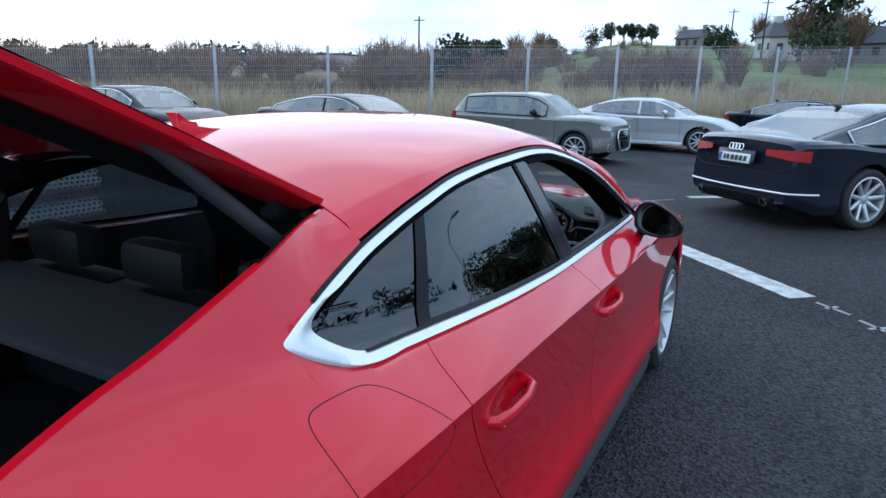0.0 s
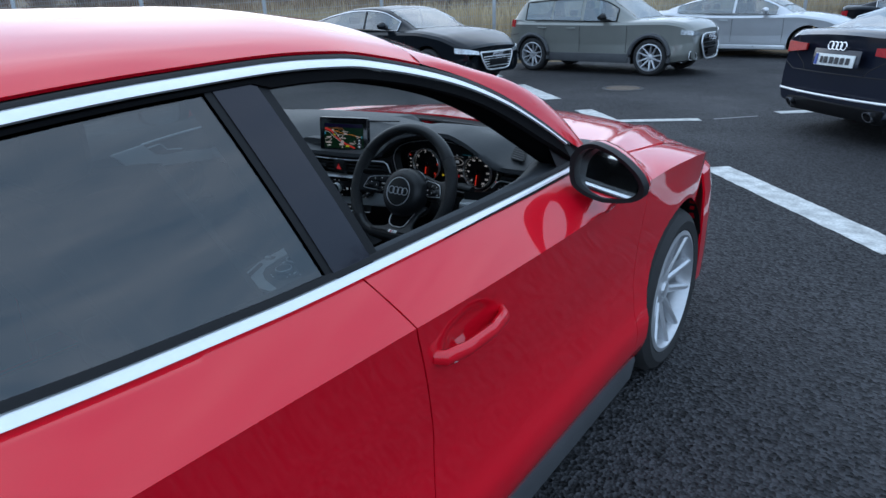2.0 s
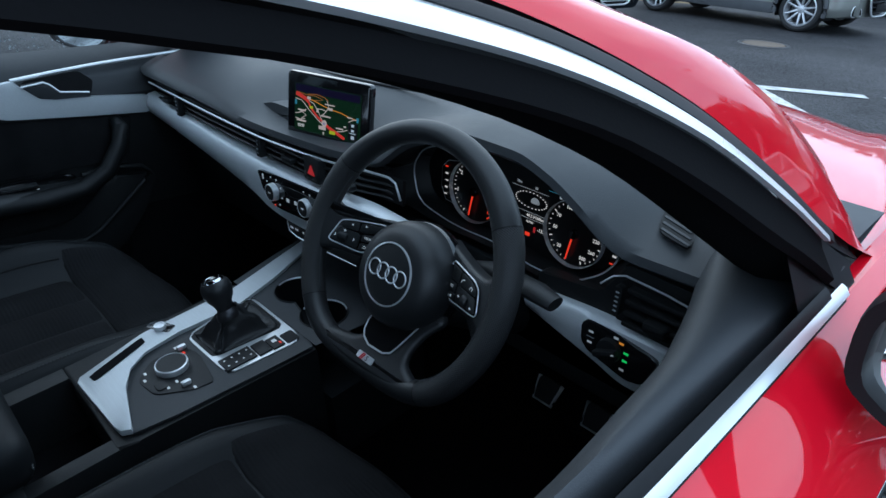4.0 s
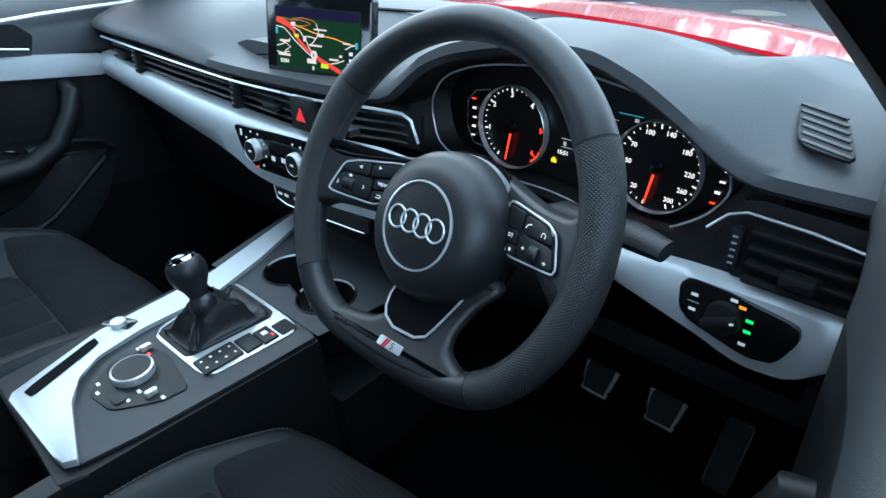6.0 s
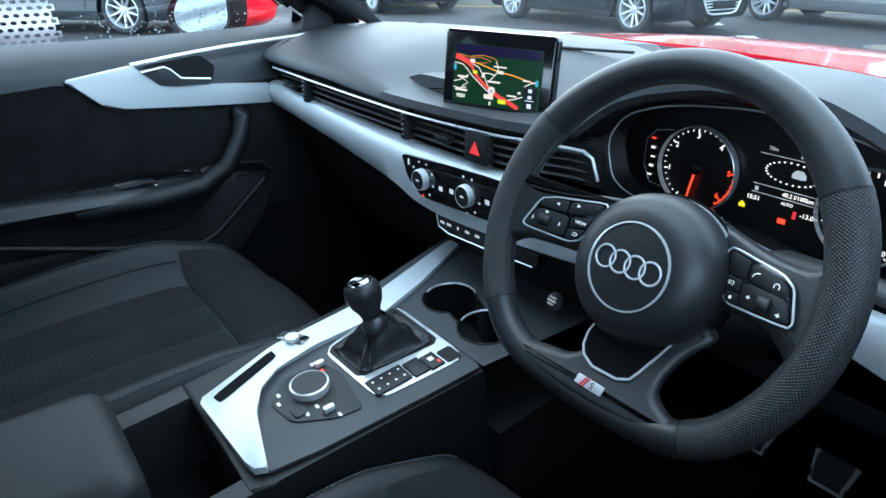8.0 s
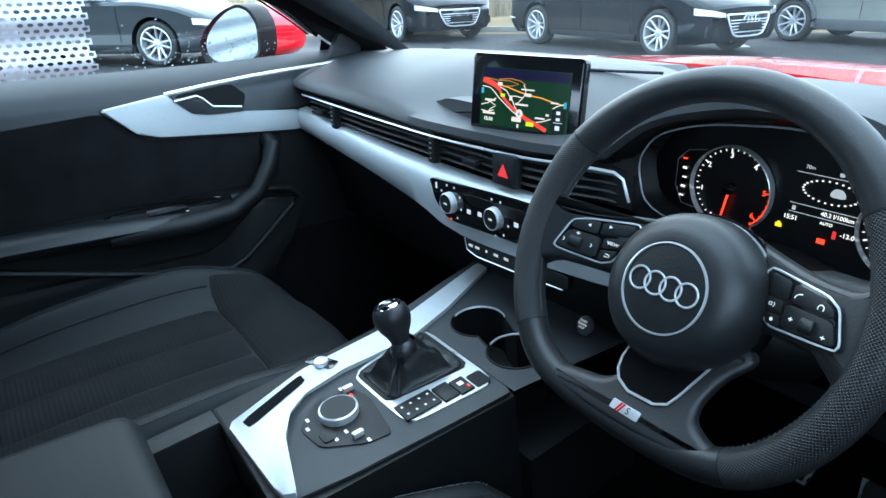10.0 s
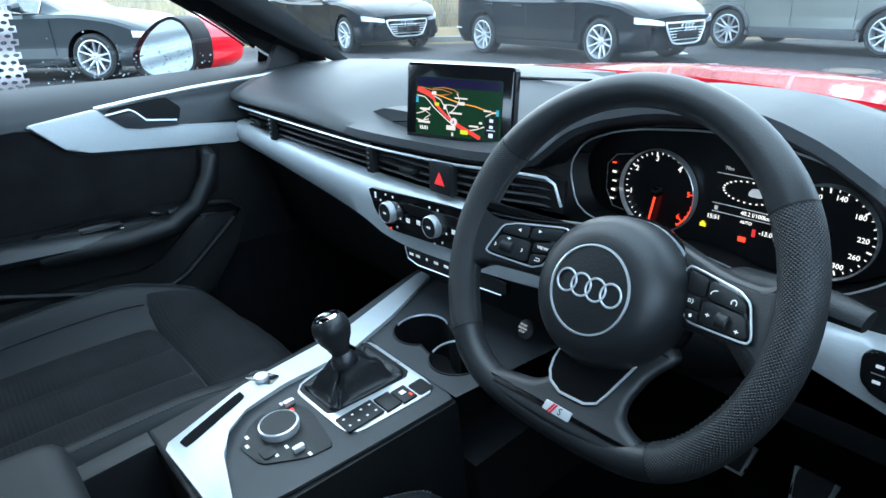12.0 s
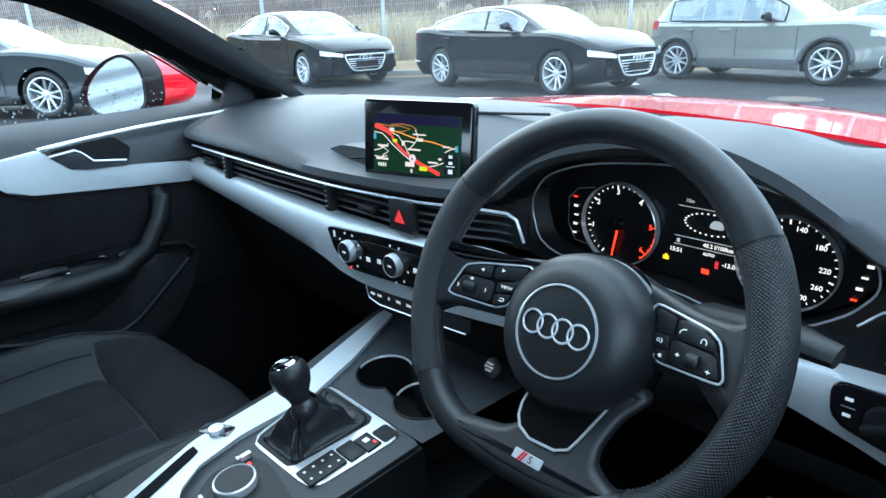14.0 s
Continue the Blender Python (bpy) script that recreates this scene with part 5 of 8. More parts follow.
part("roof", thick(grid(rows), 0.006), RED, CAR, "red roof panel", 60)
rows = [[(x * 0.93, y, z - 0.035) for x, y, z in row] for row in rows[::4]]
part("headlining", grid(rows), CLOTH, CAR, "dark cloth headlining")
fin = prism(soften([(0.0, -0.004), (0.175, -0.004), (0.172, 0.010), (0.10, 0.020), (0.055, 0.030), (0.028, 0.046), (0.0, 0.070), (-0.006, 0.067), (0.010, 0.030)], 0.1, 1), 0.036, 0.009, Matrix.Translation((0.018, -1.082, 1.371)) @ basis((0, 0, 0), (0, 1, 0.06), (0, 0, 1)))
part("roof_fin", fin, RED, CAR, "shark-fin aerial")

# windscreen, its pillars and the bonnet
def ws_top(f):
    x, y, z = 0.585 * f, 0.17 + 0.015 * (1 - f * f), 0
    return Vector((x, y + 0.05 * f * f, 1.398 - 0.072 * abs(f) ** 2.2))


def ws_low(f):
    return Vector((0.735 * f, 1.02 - 0.19 * abs(f) ** 2.2, 0.985 + 0.005 * f * f))


rows = []
for k in span(0, 1, 16):
    rows.append([ws_top(f).lerp(ws_low(f), k) + Vector((0, 0.02, 0.025)) * math.sin(k * math.pi) for f in span(-1, 1, 33)])
part("windscreen", grid(rows), GLASS, CAR, "clear windscreen")
for s in (1, -1):
    rows = []
    for k in span(0, 1, 24):
        p = ws_top(s).lerp(ws_low(s), k) + Vector((0, 0.02, 0.025)) * math.sin(k * math.pi)
        y = 0.13 + (0.82 - 0.13) * k
        z = topl(min(y, 0.72)) + 0.012 - max(0, y - 0.72) * 0.2
        q = Vector((s * side_x(y, z, False), y, z))
        bulge = 0.026 * math.sin(min(1, max(0, (k - 0.3) / 0.72)) * math.pi) ** 1.2
        flat = 1 - max(0.0, (k - 0.75) / 0.25) ** 2
        mid = p.lerp(q, 0.5) + Vector((s * 0.012, 0, 0.018 + bulge)) * flat
        five = [q, q.lerp(mid, 0.5) + Vector((s * 0.004, 0, 0.006)) * flat, mid, mid.lerp(p, 0.55) + Vector((0, 0, 0.008 + 0.5 * bulge)) * flat, p + Vector((0, 0, 0.001))]
        own = [five[i // 2] if i % 2 == 0 else (five[i // 2] + five[i // 2 + 1]) / 2 for i in range(9)]
        w = max(0.0, 1 - k / 0.45)
        w = w * w * (3 - 2 * w)
        ze = topl(0.17) + 0.012
        xe = side_x(0.17, ze, False)
        for i in range(9):
            f = 1 - 0.114 * (i / 8) ** 1.6
            join_at = Vector((s * xe * f, 0.17 + 0.32 * k, ze + (1.398 - ze) * (1 - f ** 2.4) ** 0.72 - 0.085 * k))
            own[i] = own[i].lerp(join_at, w)
        sink = Vector((0, 0, 0.022 * max(0.0, (k - 0.86) / 0.14)))
        rows.append([v - sink for v in own])
    part("windscreen_pillar", grid(rows), RED, CAR, "red windscreen pillar", 70)
    part("pillar_inside", grid([[v + Vector((-s * 0.008, -0.004, -0.009)) for v in r] for r in rows]), CLOTH, CAR, "black inside of the pillar", 70)
    # inner pillar trim
    rows = []
    for k in span(0, 1, 20):
        p = ws_top(s * 0.95).lerp(ws_low(s * (0.955 if s > 0 else 0.92)), k) + Vector((0, 0.02, 0.025)) * math.sin(k * math.pi) - Vector((0, 0, 0.012))
        y = 0.13 + (0.66 - 0.13) * k
        zq = aper(y) - 0.045 if s > 0 else far_aper(y) - 0.028
        q = Vector((s * (side_x(y, zq + 0.015, False) - 0.05), y, zq))
        mid = p.lerp(q, 0.5) + (Vector((-0.035, -0.02, -0.02)) if s > 0 else Vector((0.03, -0.012, -0.004)))
        rows.append([p, p.lerp(mid, 0.5) + Vector((-s * 0.008, 0, -0.006)), mid, mid.lerp(q, 0.5) + Vector((-s * 0.004, -0.006, -0.004)), q])
    part("pillar_trim", grid(rows), CLOTH, CAR, "dark inner pillar trim", 70)
rows = []
for y in span(0.0, 1.0, 26):
    row = []
    for f in span(-1, 1, 61):
        xe = 0.805 * pchip(0.9 + y * 1.32, TAPER)
        x = xe * f
        yb = bonnet_back(f)
        yy = yb + (2.20 - 0.20 * abs(f) ** 2.6 - yb) * y
        row.append((x, yy, bonnet_z(x, yy)))
    rows.append(row)
part("bonnet", thick(grid(rows), 0.012), RED, CAR, "red bonnet with raised creases", 55)
cowl_rows = []
for f in span(-0.985, 0.985, 41):
    yw, yb = 1.02 - 0.19 * abs(f) ** 2.2, bonnet_back(f)
    xw, xb = 0.735 * f, 0.80 * f
    cowl_rows.append([(xw, yw - 0.01, 0.988), (xw, yw + 0.006, 0.984), ((xw + xb) / 2, (yw + yb) / 2, 0.5 * 0.958 + 0.5 * bonnet_z(xb, yb)), (xb, yb - 0.004, bonnet_z(xb, yb) - 0.006), (xb, yb + 0.004, bonnet_z(xb, yb) - 0.016)])
part("cowl", grid(cowl_rows), SEAL, CAR, "black scuttle panel", 60)
for k, (a, b) in enumerate((((0.55, 0.93), (-0.05, 1.03)), ((-0.05, 0.99), (-0.55, 0.94)))):
    part("wiper", tube([(a[0], a[1], 0.985), ((a[0] + b[0]) / 2, (a[1] + b[1]) / 2 - 0.01, 0.995), (b[0], b[1], 0.988)], 0.006, 6), SEAL, CAR)


def bumper(front):
    """A wrap-round bumper from plan curves at rising heights."""
    rows = []
    for z, reach, wide in ((0.19, 0.93, 0.86), (0.24, 0.985, 0.9), (0.36, 1.0, 0.905), (0.52, 0.995, 0.905), (0.64, 0.985, 0.9), (0.72, 0.96, 0.885), (0.76, 0.92, 0.84), (0.785, 0.84, 0.78), (0.79, 0.7, 0.70)):
        row = []
        for t in span(0, math.pi, 41):
            c, sn = math.cos(t), math.sin(t)
            x = wide * math.copysign(abs(c) ** (0.72 if front else 0.55), c)
            base, end = (1.76, 2.29) if front else (-1.78, -2.43)
            row.append((x, base + (base + (end - base) * reach - base) * abs(sn) ** 0.8, z))
        rows.append(row)
    return grid(rows)


part("front_bumper", thick(bumper(True), 0.01), RED, CAR)
part("rear_bumper", thick(bumper(False), 0.01), RED, CAR)
go = soften([(-0.40, 0.5), (-0.42, 0.6), (-0.34, 0.72), (0.34, 0.72), (0.42, 0.6), (0.40, 0.5), (0.28, 0.26), (-0.28, 0.26)], 0.15, 2)
part("grille", prism(go, 0.012, 0.002, Matrix.Translation((0, 2.285, 0)) @ Matrix.Rotation(radians(90), 4, "X") @ Matrix.Diagonal((1, 1, -1, 1))), GLOSSBLACK, CAR)
part("grille_frame", tube([(x, 2.3, z) for x, z in go], 0.012, 6, closed=True, up=(0, 1, 0)), CHROME, CAR)
for s in (1, -1):
    rows = [[(s * x, 2.2 - 1.15 * max(0, x - 0.42) ** 1.7, z) for z in span(0.64, 0.74, 5)] for x in span(0.46, 0.84, 12)]
    part("headlamp", thick(grid(rows), 0.02), LAMPCLEAR, CAR)
    rows = [[(s * x, -2.38 + 0.9 * max(0, x - 0.4) ** 1.8, z) for z in span(0.80, 0.93, 5)] for x in span(0.40, 0.84, 12)]
    part("tail_lamp", thick(grid(rows), 0.02), LAMPRED, CAR)


def door_mirror(s):
    """Mirror housing with red cap, black surround, slanted silver glass and a chrome-edged foot."""
    def ring(y, k, dx=0.0, dz=0.0):
        o = soften([(0.864, 0.966), (0.860, 1.035), (0.884, 1.069), (0.920, 1.080), (0.964, 1.067), (1.008, 1.042), (1.043, 1.012), (1.061, 0.982), (1.058, 0.957), (1.038, 0.942), (1.0, 0.933), (0.954, 0.929), (0.905, 0.940)], 0.2, 2)
        cx, cz = 0.957, 0.998
        return [(s * (cx + (x - cx) * k + dx), y + 0.0294 * (x - cx), cz + (z - cz) * k + dz) for x, z in o]

    deep, open_ = (0.0, 0.83) if s > 0 else (0.030, 0.885)
    m = part("door_mirror", grid([[*r, r[0]] for r in (ring(0.562 + deep, open_ - 0.01), ring(0.530, open_), ring(0.524, open_ + 0.02), ring(0.522, 0.985), ring(0.535, 1.0), ring(0.555 + deep, 1.0))]), SEAL, CAR, "black mirror surround")
    rows = [[*r, r[0]] for r in (ring(0.553 + deep, 1.0), ring(0.575 + 1.17 * deep, 0.985, -0.002), ring(0.61 + 1.33 * deep, 0.90, -0.012), ring(0.64 + 1.67 * deep, 0.72, -0.03, -0.004), ring(0.66 + 1.83 * deep, 0.42, -0.045, -0.008), ring(0.665 + 1.83 * deep, 0.05, -0.05, -0.008))]
    part("cap", grid(rows), RED, m, "red mirror cap", 60)
    face = bmesh.new()
    face.faces.new([face.verts.new(p) for p in ring(0.541 if s > 0 else 0.527, open_ + 0.01)])
    tilt = Matrix.Translation((s * 0.965, 0.541, 1.0)) @ Matrix.Rotation(radians(-9 if s > 0 else -2), 4, "Z") @ Matrix.Rotation(radians(-11 if s > 0 else 0), 4, "X") @ Matrix.Translation((-s * 0.965, -0.541, -1.0))
    bmesh.ops.transform(face, matrix=tilt, verts=face.verts)
    part("mirror_glass", face, MIRROR, m, "mirror glass")
    part("back_plate", grid([[*r, r[0]] for r in (ring(0.560 + deep, open_), ring(0.562 + deep, 0.5), ring(0.562 + deep, 0.01))]), SEAL, m)
    part("foot", tube([(s * 0.80, 0.64, 0.91), (s * 0.87, 0.625, 0.925), (s * 0.93, 0.60, 0.945)], [0.045, 0.034, 0.036], 10, flat=0.5), SEAL, m)
    part("foot_trim", tube([(s * 0.985, 0.60, 0.926), (s * 0.960, 0.615, 0.912), (s * 0.940, 0.62, 0.890), (s * 0.928, 0.622, 0.872)], [0.004, 0.0055, 0.0055, 0.003], 6), CHROMEP, m, "chrome blade under the mirror")
    part("sail_panel", grid([[(s * (side_x(y, z, False) - 0.006), y, z) for z in (pchip(y, BELT) - 0.006, (pchip(y, BELT) + topl(y)) / 2, topl(y) - 0.004)] for y in span(0.555 if s > 0 else 0.655, 0.715, 8)]), SEAL, m)


MIRROR_LIFT = 0.036
door_mirror(1)
after = set(CAR.children_recursive)
door_mirror(-1)
for ob in set(CAR.children_recursive) - after:
    for v in () if ob.name.startswith("sail_panel") else ob.data.vertices:
        v.co = Matrix.Translation((-0.87, 0.55, MIRROR_LIFT)) @ Matrix.Rotation(radians(30), 4, "Z") @ Matrix.Translation((0.87, -0.55, 0)) @ v.co

# open tailgate, its strut, and the load bay
HA = radians(23.5)
hx = lambda u: pchip(u, [(0, 0.60), (0.5, 0.61), (1.0, 0.60), (1.2, 0.57)])
hp = lambda x, u, lift=0.0: (x, -1.20 - u * math.cos(HA) - lift * math.sin(HA), 1.292 + u * math.sin(HA) + lift * math.cos(HA) - 0.04 * max(0, u - 0.95) ** 1.0 * 2)
crown = lambda f: 0.067 * (1 - abs(f) ** 2.2)
rows = [[hp(hx(u) * f, u, crown(f)) for f in span(-1, 1, 25)] for u in span(0.0, 1.2, 20)]
gate = part("tailgate", thick(grid(rows), 0.012), RED, CAR, "raised red tailgate", 60)
rows = [[hp(hx(u) * f * 0.985, u, crown(f) + 0.020 - 0.013 * abs(f) ** 8) for f in span(-1, 1, 25)] for u in span(0.02, 0.98, 14)]
part("rear_screen", grid(rows), WINDOW, gate, "dark tailgate glass reflecting the sky")
rows = []
for u in span(0.02, 1.15, 16):
    rows.append([hp(hx(u) * f, u, l) for f, l in ((0.99, -0.010), (0.982, -0.020), (0.92, -0.036), (0.82, -0.046))])
for s in (1, -1):
    part("inner_flange", grid([[(s * x, y, z) for x, y, z in r] for r in rows]), RED, gate, "red inner edge of the tailgate")
    rows2 = [[hp(s * hx(u) * f, u, l) for f, l in ((0.83, -0.048), (0.77, -0.075), (0.66, -0.075), (0.62, -0.02))] for u in span(0.06, 1.1, 14)]
    part("inner_trim", grid(rows2), SEAL, gate)
    strut = [(s * 0.52, -1.23, 1.185), (s * 0.53, -1.43, 1.335), (s * 0.54, -1.60, 1.462)]
    st = part("gas_strut", tube(strut, [0.017, 0.017, 0.012], 12), PLASTIC, CAR, "dark tailgate strut")
    part("strut_end", lathe([(0, 0.02), (0.018, 0.016), (0.022, 0), (0.018, -0.016), (0, -0.02)], 12, Matrix.Translation(strut[2])), DARKMETAL, st)
    part("hinge", box((s * 0.50, -1.215, 1.27), (0.05, 0.08, 0.05), 0.012), SEAL, CAR)
    part("hatch_flange", grid([[(s * (hatch_edge(y)[0] - d), y, hatch_edge(y)[2] - e) for d, e in ((-0.0005, 0.0005), (0.006, -0.001), (0.014, 0.004), (0.016, 0.02))] for y in span(-2.28, -1.2, 30)]), RED, CAR)
    rows = [[(s * (hatch_edge(y)[0] - d), y, hatch_edge(y)[2] - e) for d, e in ((0.0165, 0.012), (0.03, 0.012), (0.045, 0.035), (0.05, 0.12), (0.04, 0.55))] for y in span(-2.28, -1.2, 24)]
    part("load_bay_side", grid(rows), SEAL, CAR, "black load-bay lining and seal")
part("parcel_shelf", box((0, -1.375, 0.985), (1.18, 0.335, 0.03), 0.012), CLOTH, CAR, "black parcel shelf")
part("load_floor", box((0, -1.7, 0.62), (1.2, 1.2, 0.03), 0.01), CARPET, CAR)
part("floor_pan", box((0, 0.0, 0.24), (1.6, 2.6, 0.03), 0.01), CARPET, CAR, "black carpet floor")
part("bulkhead", box((0, 1.02, 0.57), (1.38, 0.04, 0.66), 0.01), CARPET, CAR)
SEATCLOTH = mat("seat_leatherette", (0.010, 0.0115, 0.013), 0.55, vary=0.12, scale=10, bump=0.09, bscale=520, spec=0.25)
for x in (-0.42, 0.0, 0.42):
    part("rear_backrest", box((x, -1.12, 0.70), (0.41, 0.16, 0.56), 0.05, Matrix.Translation((0, 0, 0))), SEATCLOTH, CAR, "dark rear backrest")
    part("rear_headrest", box((x, -1.12, 1.05), (0.25, 0.1, 0.12), 0.04), SEATCLOTH, CAR)
part("rear_bench", box((0, -0.88, 0.5), (1.3, 0.5, 0.2), 0.06), SEATCLOTH, CAR)


ROLL = 0.002


def roll_shift(ob):
    """The car leans a little: its far side stands higher, on the hump of the yard."""
    if ob.name.startswith("wheel") and not ob.name.startswith("wheel_arch"):
        if ob.parent is CAR:
            ob.location.z += ROLL * (0.9 - ob.location.x) * (1 if ob.location.x < 0 else 0)
        return
    if ob.parent is not None and ob.parent.name.startswith("wheel") and ob.parent.parent is CAR and not ob.parent.name.startswith("wheel_arch"):
        return
    for v in ob.data.vertices:
        v.co.z += ROLL * (0.9 - v.co.x)


for ob in list(CAR.children_recursive):
    roll_shift(ob)

# ---- the red car: cabin ----
DASH = mat("soft_dash", (0.03, 0.033, 0.037), 0.55, vary=0.08, scale=12, bump=0.22, bscale=900)
HARD = mat("black_plastic", (0.009, 0.010, 0.011), 0.5, vary=0.08, scale=20, bump=0.2, bscale=500, spec=0.35)
BRUSHED = mat("brushed_aluminium", (0.58, 0.61, 0.63), 0.42, 0.35, vary=0.05, scale=30, bscale=600, aniso=(1, 12, 12))
SATIN = mat("satin_silver", (0.7, 0.72, 0.74), 0.3, 0.6, vary=0.03)
SUEDE = mat("suede", (0.012, 0.012, 0.013), 0.95, vary=0.35, scale=14, bump=0.5, bscale=900, spec=0.1)
STITCH = mat("grey_stitching", (0.06, 0.065, 0.07), 0.85)
# white print with a weak glow added to brighten it, also on unlit marks
WHITEINK = mat("white_legend", (0.7, 0.72, 0.72), 0.5, emit=(1, 1, 1), power=0.05)
GLOWWHITE = mat("lit_white", (0.1, 0.1, 0.1), 0.5, emit=(1, 0.97, 0.92), power=0.22)
GLOWRED = mat("lit_red", (0.1, 0.005, 0.0), 0.5, emit=(1, 0.05, 0.02), power=0.36)
GLOWORANGE = mat("lit_orange", (0.1, 0.04, 0.0), 0.5, emit=(1, 0.35, 0.04), power=0.2)
GLOWYELLOW = mat("lit_yellow", (0.1, 0.08, 0.0), 0.5, emit=(1, 0.75, 0.03), power=0.22)
GLOWGREEN = mat("lit_green", (0.0, 0.1, 0.02), 0.5, emit=(0.05, 1, 0.2), power=0.2)
GLOWBLUE = mat("lit_blue", (0.0, 0.05, 0.1), 0.5, emit=(0.1, 0.6, 0.8), power=0.1)
GLOWROUTE = mat("lit_route", (0.1, 0.005, 0.0), 0.5, emit=(1, 0.055, 0.045), power=0.17)
GLOWBROWN = mat("lit_brown", (0.1, 0.04, 0.0), 0.5, emit=(0.8, 0.24, 0.06), power=0.10)
GLOWPALE = mat("lit_pale", (0.1, 0.1, 0.1), 0.5, emit=(1, 0.82, 0.74), power=0.15)
GLOWLIME = mat("lit_lime", (0.08, 0.1, 0.0), 0.5, emit=(0.75, 0.85, 0.02), power=0.16)
GLOWHAZARD = mat("lit_hazard", (0.2, 0.01, 0.01), 0.5, emit=(1, 0.05, 0.06), power=0.13)
MAPSKY = mat("map_sky", (0.004, 0.004, 0.012), 0.2, coat=0.4, emit=(0.03, 0.02, 0.10), power=0.05)
MAPDARK = mat("map_ground", (0.005, 0.012, 0.008), 0.2, coat=0.4, emit=(0.01, 0.06, 0.02), power=0.08)
DIALFACE = mat("dial_face", (0.004, 0.004, 0.005), 0.35, vary=0.05)


def ribbed(name, color, scale, dist=0.002):
    """Cloth with a fine regular relief of ribs."""
    m = mat(name, color, 0.95, vary=0.2, scale=16, bump=0.8, bscale=700, spec=0.12)
    n, l = m.node_tree.nodes, m.node_tree.links
    co = n.new("ShaderNodeTexCoord")
    bu = [x for x in n if x.bl_idname == "ShaderNodeBump"][0]
    bu.inputs["Distance"].default_value = dist
    wv = n.new("ShaderNodeTexWave")
    wv.bands_direction = "Y"
    wv.inputs["Scale"].default_value, wv.inputs["Distortion"].default_value = scale, 0.3
    l.new(co.outputs["Object"], wv.inputs["Vector"])
    l.new(wv.outputs["Fac"], bu.inputs["Height"])
    return m


LEATHER = mat("wheel_leather", (0.0105, 0.0115, 0.013), 0.45, vary=0.06, scale=20, bump=0.10, bscale=520)


def pricked(name, color):
    """Leather with staggered rows of pricked holes, laid out along the surface; their shade is put into the colour."""
    m = mat(name, color, 0.5, vary=0.12, scale=16, bump=0.6, bscale=700)
    n, l = m.node_tree.nodes, m.node_tree.links
    uv, vo, st = n.new("ShaderNodeUVMap"), n.new("ShaderNodeTexVoronoi"), n.new("ShaderNodeMapRange")
    uv.uv_map = "rows"
    vo.voronoi_dimensions = "2D"
    vo.inputs["Scale"].default_value, vo.inputs["Randomness"].default_value = 1.0, 0.0
    l.new(uv.outputs["UV"], vo.inputs["Vector"])
    st.inputs["From Min"].default_value, st.inputs["From Max"].default_value = 0.22, 0.46
    l.new(vo.outputs["Distance"], st.inputs["Value"])
    bu = [x for x in n if x.bl_idname == "ShaderNodeBump"][0]
    bu.inputs["Distance"].default_value = 0.0012
    l.new(st.outputs["Result"], bu.inputs["Height"])
    # the shade down in the holes is multiplied into the base colour
    b, dk, cm = n["Principled BSDF"], n.new("ShaderNodeMapRange"), n.new("ShaderNodeVectorMath")
    dk.inputs["To Min"].default_value, cm.operation = 0.12, "SCALE"
    l.new(st.outputs["Result"], dk.inputs["Value"])
    l.new(b.inputs["Base Color"].links[0].from_socket, cm.inputs[0])
    l.new(dk.outputs["Result"], cm.inputs["Scale"])
    l.new(cm.outputs["Vector"], b.inputs["Base Color"])
    return m


PERFLEATHER = pricked("perforated_leather", (0.017, 0.018, 0.020))
GAITER = mat("gaiter_leather", (0.011, 0.0115, 0.013), 0.5, vary=0.15, scale=30, bump=0.35, bscale=420)
CORD = ribbed("ribbed_cloth", (0.0150, 0.0152, 0.0162), 42.0, dist=0.0006)
FACE = basis((0, 0, 0), (1, 0, 0), (0, 0, 1))
SEAT_MAT = SEATCLOTH


def on_face(y):
    return Matrix.Translation((0, y, 0)) @ FACE


def poly(keys, xs):
    return [(x, pchip(x, keys)) for x in xs]


dash = part("dashboard", box((0.0, 0.78, 0.765), (1.42, 0.28, 0.15), 0.03), HARD, CAR, "black soft-touch dashboard with silver trim")


# upper pad with the instrument cowl
def pad_lip(x):
    """The front edge of the dash pad: place along the car, and height."""
    y = pchip(x, [(-0.80, 0.56), (-0.66, 0.535), (-0.2, 0.532), (0.02, 0.552), (0.12, 0.575), (0.2, 0.585), (0.5, 0.59), (0.56, 0.593), (0.62, 0.605), (0.7, 0.615), (0.80, 0.62)])
    z = pchip(x, [(-0.80, 0.945), (-0.68, 0.952), (-0.45, 0.952), (-0.2, 0.945), (0.04, 0.945), (0.12, 0.948), (0.150, 0.958), (0.176, 0.981), (0.207, 1.004), (0.262, 1.025), (0.34, 1.039), (0.42, 1.038), (0.478, 1.022), (0.53, 0.995), (0.57, 0.969), (0.60, 0.956), (0.63, 0.953), (0.80, 0.950)])
    return y, z


